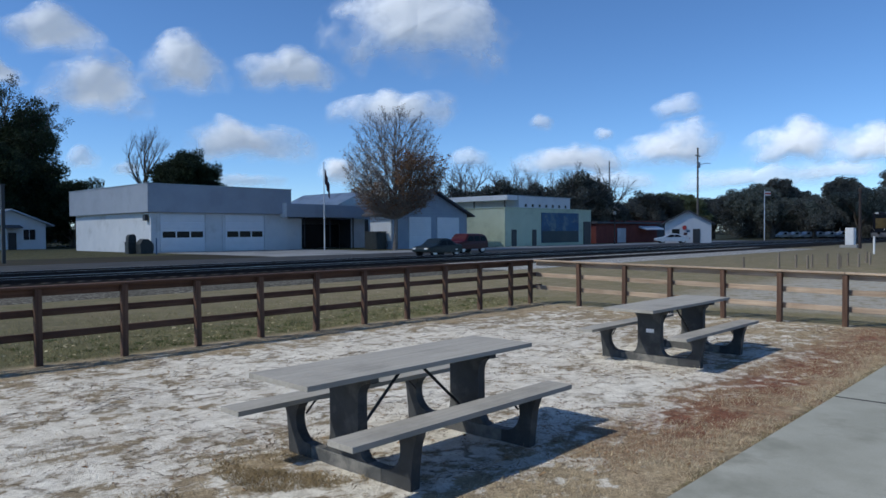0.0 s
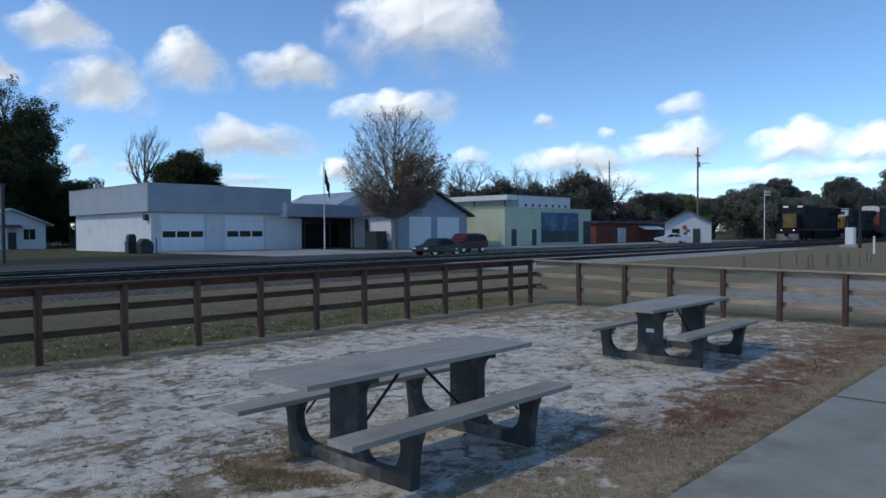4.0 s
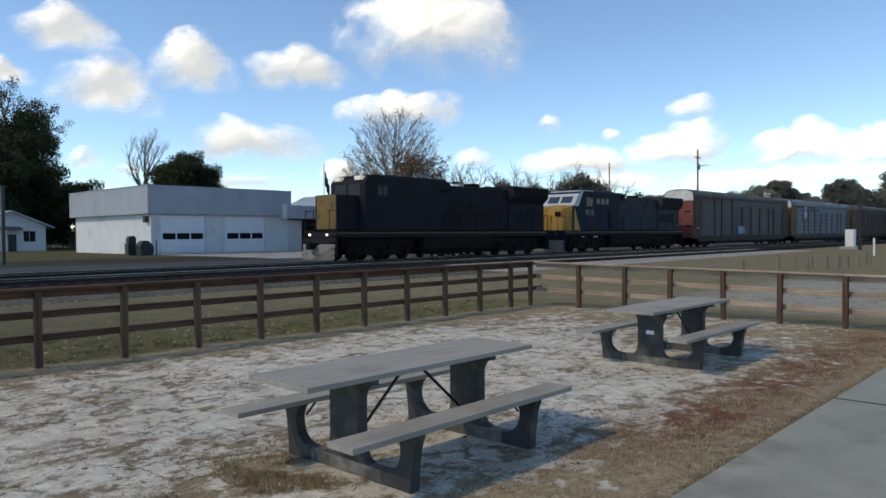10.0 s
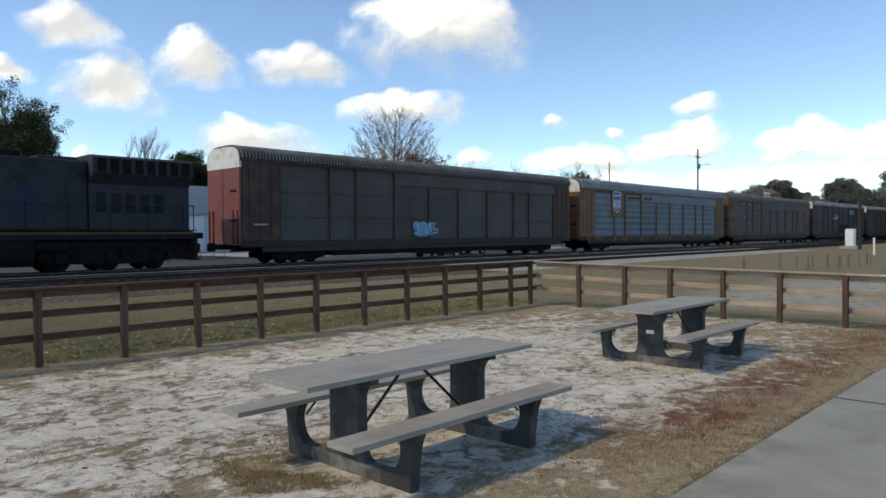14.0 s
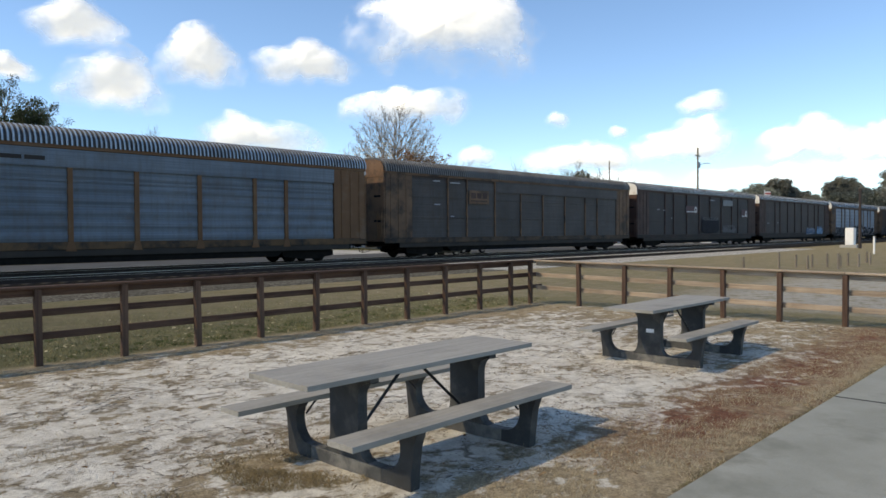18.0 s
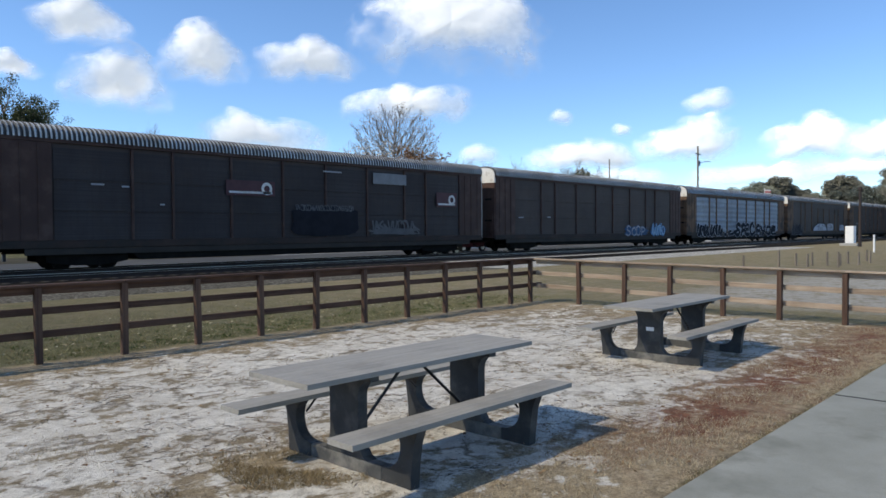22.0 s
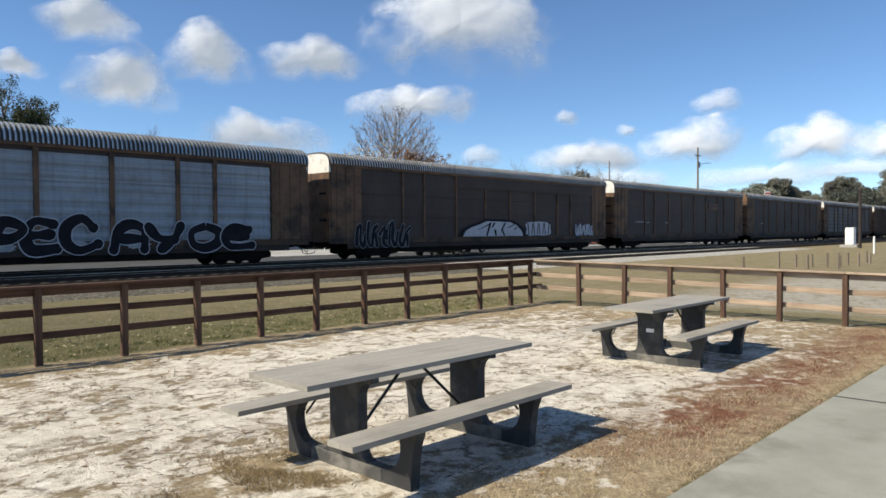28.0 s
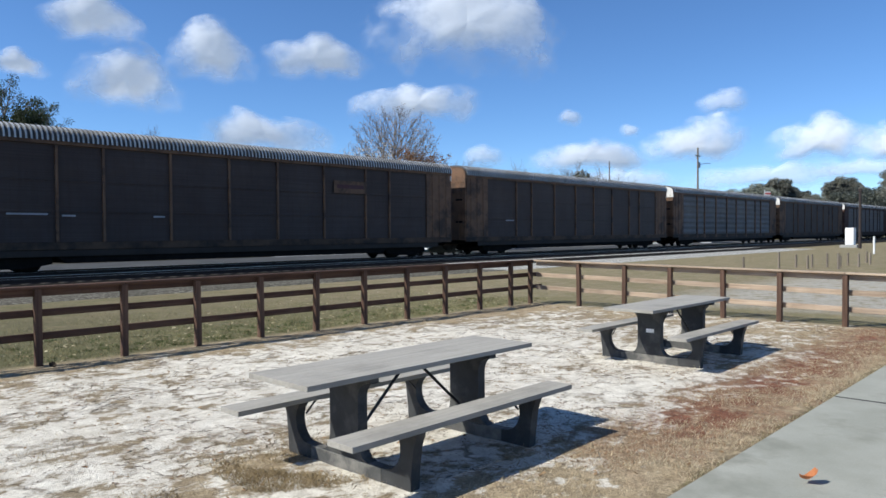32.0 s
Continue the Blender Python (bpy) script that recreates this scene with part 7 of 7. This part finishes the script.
def clouds():
    M["cloud"], M["cloud_thin"] = cloud_mat("cloud_vapour"), cloud_mat("thin_cloud_vapour", 0.6)
    veil()
    depth, F = 1900.0, 1261.0
    for i, ((cx, cy), (w, h), (dx, dy)) in enumerate(SKY):
        ob = cloud(i + 1, w * depth / F * 1.16, h * depth / F * 1.14, M["cloud" if h > 50 else "cloud_thin"])
        tagged(ob, "white sunlit cumulus cloud with a greyer base", "cloud", "drifting clouds")
        rows = []
        for k in (0, 1):
            c = sky_pose((cx + dx * k - 784) / F, (412.4 - (cx + dx * k - 784) * 0.00645 - cy - dy * k) / F, depth + 25 * i)
            rows.append(Matrix.Translation(c) @ Matrix.Rotation(YAW - math.pi / 2 - math.atan((cx - 784) / F), 4, "Z"))
        CLOUDS.append((ob, rows[0], rows[1]))


# ---- litter and grass ----
def blades(name, seed, count, spot, tall, wide, material, label):
    """Thin bent blades, each a narrow triangle, where spot() lets them stand."""
    rng = random.Random(seed)
    v, f = [], []
    while len(f) < count:
        at = spot(rng)
        if at is None:
            continue
        x, y = at
        z = lie(x, y) - 0.004
        a, h, w = rng.uniform(0, 6.283), tall * rng.uniform(0.4, 1.3), wide * rng.uniform(0.6, 1.3)
        lean, b = rng.uniform(0.3, 1.6), rng.uniform(0, 6.283)
        k = len(v)
        v += [(x - math.cos(a) * w, y - math.sin(a) * w, z), (x + math.cos(a) * w, y + math.sin(a) * w, z), (x + math.cos(b) * h * lean, y + math.sin(b) * h * lean, z + h)]
        f.append((k, k + 1, k + 2))
    me = bpy.data.meshes.new(name)
    me.from_pydata(v, [], f)
    me.materials.append(material)
    tagged(new(name, me), label, "grass", kind="stuff")


def litter():
    M["straw_blade"] = leaf_mat("dry_straw", (0.33, 0.265, 0.165), (0.56, 0.475, 0.325), 0.2)
    M["green_blade"] = leaf_mat("tired_green_grass", (0.13, 0.135, 0.06), (0.36, 0.315, 0.17), 0.2)
    M["tuft_blade"] = leaf_mat("worn_turf", (0.16, 0.115, 0.055), (0.38, 0.29, 0.16), 0.2)
    M["edge_blade"] = leaf_mat("dull_green_edge_grass", (0.10, 0.10, 0.045), (0.33, 0.28, 0.15), 0.2)
    M["pale_leaf"] = leaf_mat("bleached_leaf", (0.30, 0.24, 0.13), (0.62, 0.54, 0.36), 0.2)
    M["needle"] = leaf_mat("red_brown_needle", (0.17, 0.07, 0.035), (0.34, 0.18, 0.09), 0.2)
    M["litter_leaf"] = leaf_mat("fallen_leaf", (0.14, 0.075, 0.035), (0.40, 0.27, 0.15), 0.2)
    M["runner_dark"] = leaf_mat("dark_dead_runner", (0.09, 0.07, 0.052), (0.2, 0.155, 0.12), 0.1)
    M["runner_pale"] = leaf_mat("brown_dead_runner", (0.2, 0.15, 0.11), (0.4, 0.31, 0.23), 0.1)
    clump = lambda x, y, k, s: noise.noise((x * k, y * k, s))

    def by_path(rng):
        x, y = rng.uniform(0.5, 14.3), 2.09 + abs(rng.gauss(0, 0.75))
        return (x, y) if y < 5.0 and clump(x, y, 1.1, 9) > -0.25 + (y - 2.1) * 0.16 else None

    def by_fence(rng):
        if rng.random() < 0.6:
            x, y = rng.uniform(-1.5, 14.3), 10.42 - abs(rng.gauss(0, 0.4))
        else:
            x, y = 14.35 - abs(rng.gauss(0, 0.7)), rng.uniform(2.2, 10.4)
        return (x, y) if clump(x, y, 1.3, 4) > -0.1 else None

    def on_sand(rng):
        x, y = rng.uniform(-1, 14), rng.uniform(2.6, 10.2)
        return (x, y) if clump(x, y * 1.6, 0.8, 2) > 0.22 else None

    def beyond(rng):
        x, y = rng.uniform(-3, 15.5), 10.62 + abs(rng.gauss(0, 2.6))
        return (x, y) if y < 19 and clump(x, y, 0.9, 6) > -0.3 else None

    def red(rng):
        x, y = rng.uniform(4.6, 14.2), 2.3 + abs(rng.gauss(0.6, 0.55))
        return (x, y) if y < 4.4 and clump(x, y * 1.4, 0.8, 12) > -0.15 else None

    def tuft(rng):
        x, y = rng.gauss(2.75, 0.4), rng.gauss(4.35, 0.38)
        return (x, y) if clump(x, y, 2.3, 15) > 0.0 else None

    # dead stolons: broken threads strung along wavering trails over the sand
    rng = random.Random(33)
    for label, mat, count in (("thin dark dead runners lying over the sand", "runner_dark", 300), ("pale brown dead runners lying over the sand", "runner_pale", 420)):
        v, f = [], []
        for _ in range(count):
            x, y = rng.uniform(-1.5, 13.8), rng.uniform(2.9, 10.2)
            while clump(x * 0.9, y * 0.9, 0.75, 2) + 0.35 * clump(x, y, 2.2, 5) < -0.1:
                x, y = rng.uniform(-1.5, 13.8), rng.uniform(2.9, 10.2)
            a, bend = rng.uniform(0, 6.283), 0.0
            for _ in range(rng.randrange(10, 34)):
                bend = bend * 0.7 + rng.uniform(-0.28, 0.28)
                a += bend
                x, y = x + math.cos(a) * 0.05, y + math.sin(a) * 0.05
                for _ in range(2):
                    if y > 10.35 or rng.random() < 0.45:
                        continue
                    px, py, b, w = x + rng.gauss(0, 0.018), y + rng.gauss(0, 0.018), a + rng.gauss(0, 0.55), rng.uniform(0.0015, 0.0048)
                    long = rng.uniform(0.015, 0.06)
                    z, k = lie(px, py) + rng.uniform(0.002, 0.006), len(v)
                    cx, cy = math.cos(b), math.sin(b)
                    v += [(px - cx * long, py - cy * long, z - 0.003), (px - cy * w, py + cx * w, z), (px + cx * long, py + cy * long, z - 0.002), (px + cy * w, py - cx * w, z + 0.002)]
                    f.append((k, k + 1, k + 2, k + 3))
        me = bpy.data.meshes.new("runners")
        me.from_pydata(v, [], f)
        me.materials.append(M[mat])
        tagged(new("runners", me), label, "grass", kind="stuff")
    seats = []
    while len(seats) < 170:
        x, y = rng.uniform(-1.5, 13.5), rng.uniform(2.9, 10.2)
        if clump(x * 0.9, y * 0.9, 0.75, 2) > 0.08:
            seats.append((x, y, rng.uniform(0.04, 0.14)))

    def sand_tuft(rng):
        x, y, r = rng.choice(seats)
        return x + rng.gauss(0, r), y + rng.gauss(0, r)

    blades("sand_tufts", 12, 9000, sand_tuft, 0.028, 0.003, M["tuft_blade"], "small worn grass tufts dotted over the sand")
    blades("dry_grass", 8, 5000, tuft, 0.04, 0.003, M["tuft_blade"], "worn tuft of dry turf beside the table")
    blades("dry_grass", 1, 22000, by_path, 0.035, 0.0028, M["straw_blade"], "pale dry grass beside the path")
    def path_edge(rng):
        x, y = rng.uniform(0.5, 14.3), rng.gauss(2.09, 0.035)
        return (x, y) if clump(x, 0, 1.7, 22) > -0.2 else None

    blades("dry_grass", 14, 5000, path_edge, 0.03, 0.003, M["edge_blade"], "dull green grass creeping over the edge of the path")
    blades("dry_grass", 2, 9000, by_fence, 0.04, 0.003, M["straw_blade"], "dry straw at the foot of the fence")
    blades("dry_grass", 3, 6000, on_sand, 0.025, 0.003, M["straw_blade"], "sparse dead runners on the sand")
    blades("grass", 4, 30000, beyond, 0.06, 0.004, M["green_blade"], "tired green and tan grass beyond the fence")
    spots = [(random.Random(70 + i).uniform(-1, 15), 10.75 + abs(random.Random(90 + i).gauss(0, 1.1))) for i in range(200)]

    def weed(rng):
        x, y = rng.choice(spots)
        return x + rng.gauss(0, 0.06), y + rng.gauss(0, 0.06)

    M["weed_blade"] = leaf_mat("dark_green_weed", (0.035, 0.06, 0.015), (0.11, 0.14, 0.04), 0.2)
    blades("weeds", 9, 5000, weed, 0.05, 0.006, M["weed_blade"], "dark green weed clumps beyond the fence")
    blades("pine_needles", 5, 16000, red, 0.018, 0.0025, M["needle"], "red-brown pine needle litter")
    # fallen leaves: brown ones everywhere, larger bleached ones in the grass beyond the fence
    for seed, count, small, large, mat, label in ((21, 2600, 0.008, 0.03, "litter_leaf", "small brown fallen leaves on sand and grass"), (22, 900, 0.02, 0.05, "pale_leaf", "bleached fallen leaves in the grass beyond the fence")):
        rng = random.Random(seed)
        v, f = [], []
        for i in range(count):
            if i % 3 == 0 or seed == 22:
                x, y = rng.uniform(-3, 15), 10.7 + abs(rng.gauss(0, 2.0))
            else:
                x, y = rng.uniform(-1, 14.2), rng.uniform(2.15, 10.3)
            s, a, z = rng.uniform(small, large), rng.uniform(0, 6.283), lie(x, y)
            dx, dy = math.cos(a) * s, math.sin(a) * s
            k, up = len(v), 1.0 + 60 * (small - 0.008)
            v += [(x - dx, y - dy, z + 0.003), (x - dy * 0.55, y + dx * 0.55, z + rng.uniform(0.004, 0.018) * up), (x + dx, y + dy, z + rng.uniform(0.003, 0.012) * up), (x + dy * 0.5, y - dx * 0.5, z + rng.uniform(0.002, 0.012))]
            f.append((k, k + 1, k + 2, k + 3))
        me = bpy.data.meshes.new("fallen_leaves")
        me.from_pydata(v, [], f)
        me.materials.append(M[mat])
        tagged(new("fallen_leaves", me), label, "leaves", kind="stuff")


BLOWN = []


def blown_leaves():
    """Dry leaves that the wind drives along at the end."""
    M["leaf_orange"] = leaf_mat("orange_dry_leaf", (0.42, 0.15, 0.06), (0.5, 0.2, 0.08), 0.3)
    M["leaf_umber"] = leaf_mat("dark_dry_leaf", (0.05, 0.035, 0.02), (0.07, 0.05, 0.03), 0.2)
    for mat, label, rows in (("leaf_orange", "curled orange dry leaf on the path", [(0, (8.6, -1.6, 0.05), 0), (31.4, (8.6, -1.6, 0.05), 0), (31.8, (5.6, 1.1, 0.075), 60), (31.9, (5.42, 1.25, 0.08), 110), (32, (5.18, 1.47, 0.07), 150)]),
                             ("leaf_umber", "dark curled dry leaf tumbling over the sand", [(0, (5.48, 7.36, 0.05), 0), (30.6, (5.48, 7.36, 0.05), 0), (30.9, (5.41, 8.85, 0.05), 55), (31.0, (4.71, 8.85, 0.05), 110), (31.3, (4.29, 9.27, 0.05), 165), (31.5, (3.83, 9.55, 0.05), 220), (31.7, (3.36, 9.6, 0.05), 275), (31.9, (2.53, 10.05, 0.05), 330), (32, (2.17, 10.26, 0.05), 385)]),
                             ("leaf_umber", "dark curled dry leaf blown along the sand", [(0, (6.37, 6.95, 0.05), 0), (31.3, (6.37, 6.95, 0.05), 0), (31.5, (5.26, 8.74, 0.05), 55), (31.6, (4.63, 8.88, 0.05), 110), (31.7, (4.6, 9.24, 0.05), 165), (31.8, (4.23, 9.59, 0.05), 220), (32.0, (3.23, 9.93, 0.05), 275)])):
        s, n = Shape(), 8
        for i in range(n + 1):
            t = i / n
            w = 0.045 * math.sin(math.pi * min(1, t * 1.05 + 0.05)) ** 0.7
            x, z = (t - 0.5) * 0.15, 0.035 * (2 * t - 1) ** 2
            s.v += [(x, -w, z + 0.02), (x, 0, z), (x, w, z + 0.024)]
        s.f = [(3 * i + j, 3 * i + j + 1, 3 * i + j + 4, 3 * i + j + 3) for i in range(n) for j in range(2)]
        ob = solid("dry_leaf", s, M[mat], label, "leaf", "blown leaves")
        BLOWN.append((ob, [(t, pose(x, y, z, 10, 12, r)) for t, (x, y, z), r in rows]))


ground()
pavement()
roads()
tracks()
fence()
tables()
train()
street()
parked_cars()
trees()
clouds()
litter()
blown_leaves()
motions()
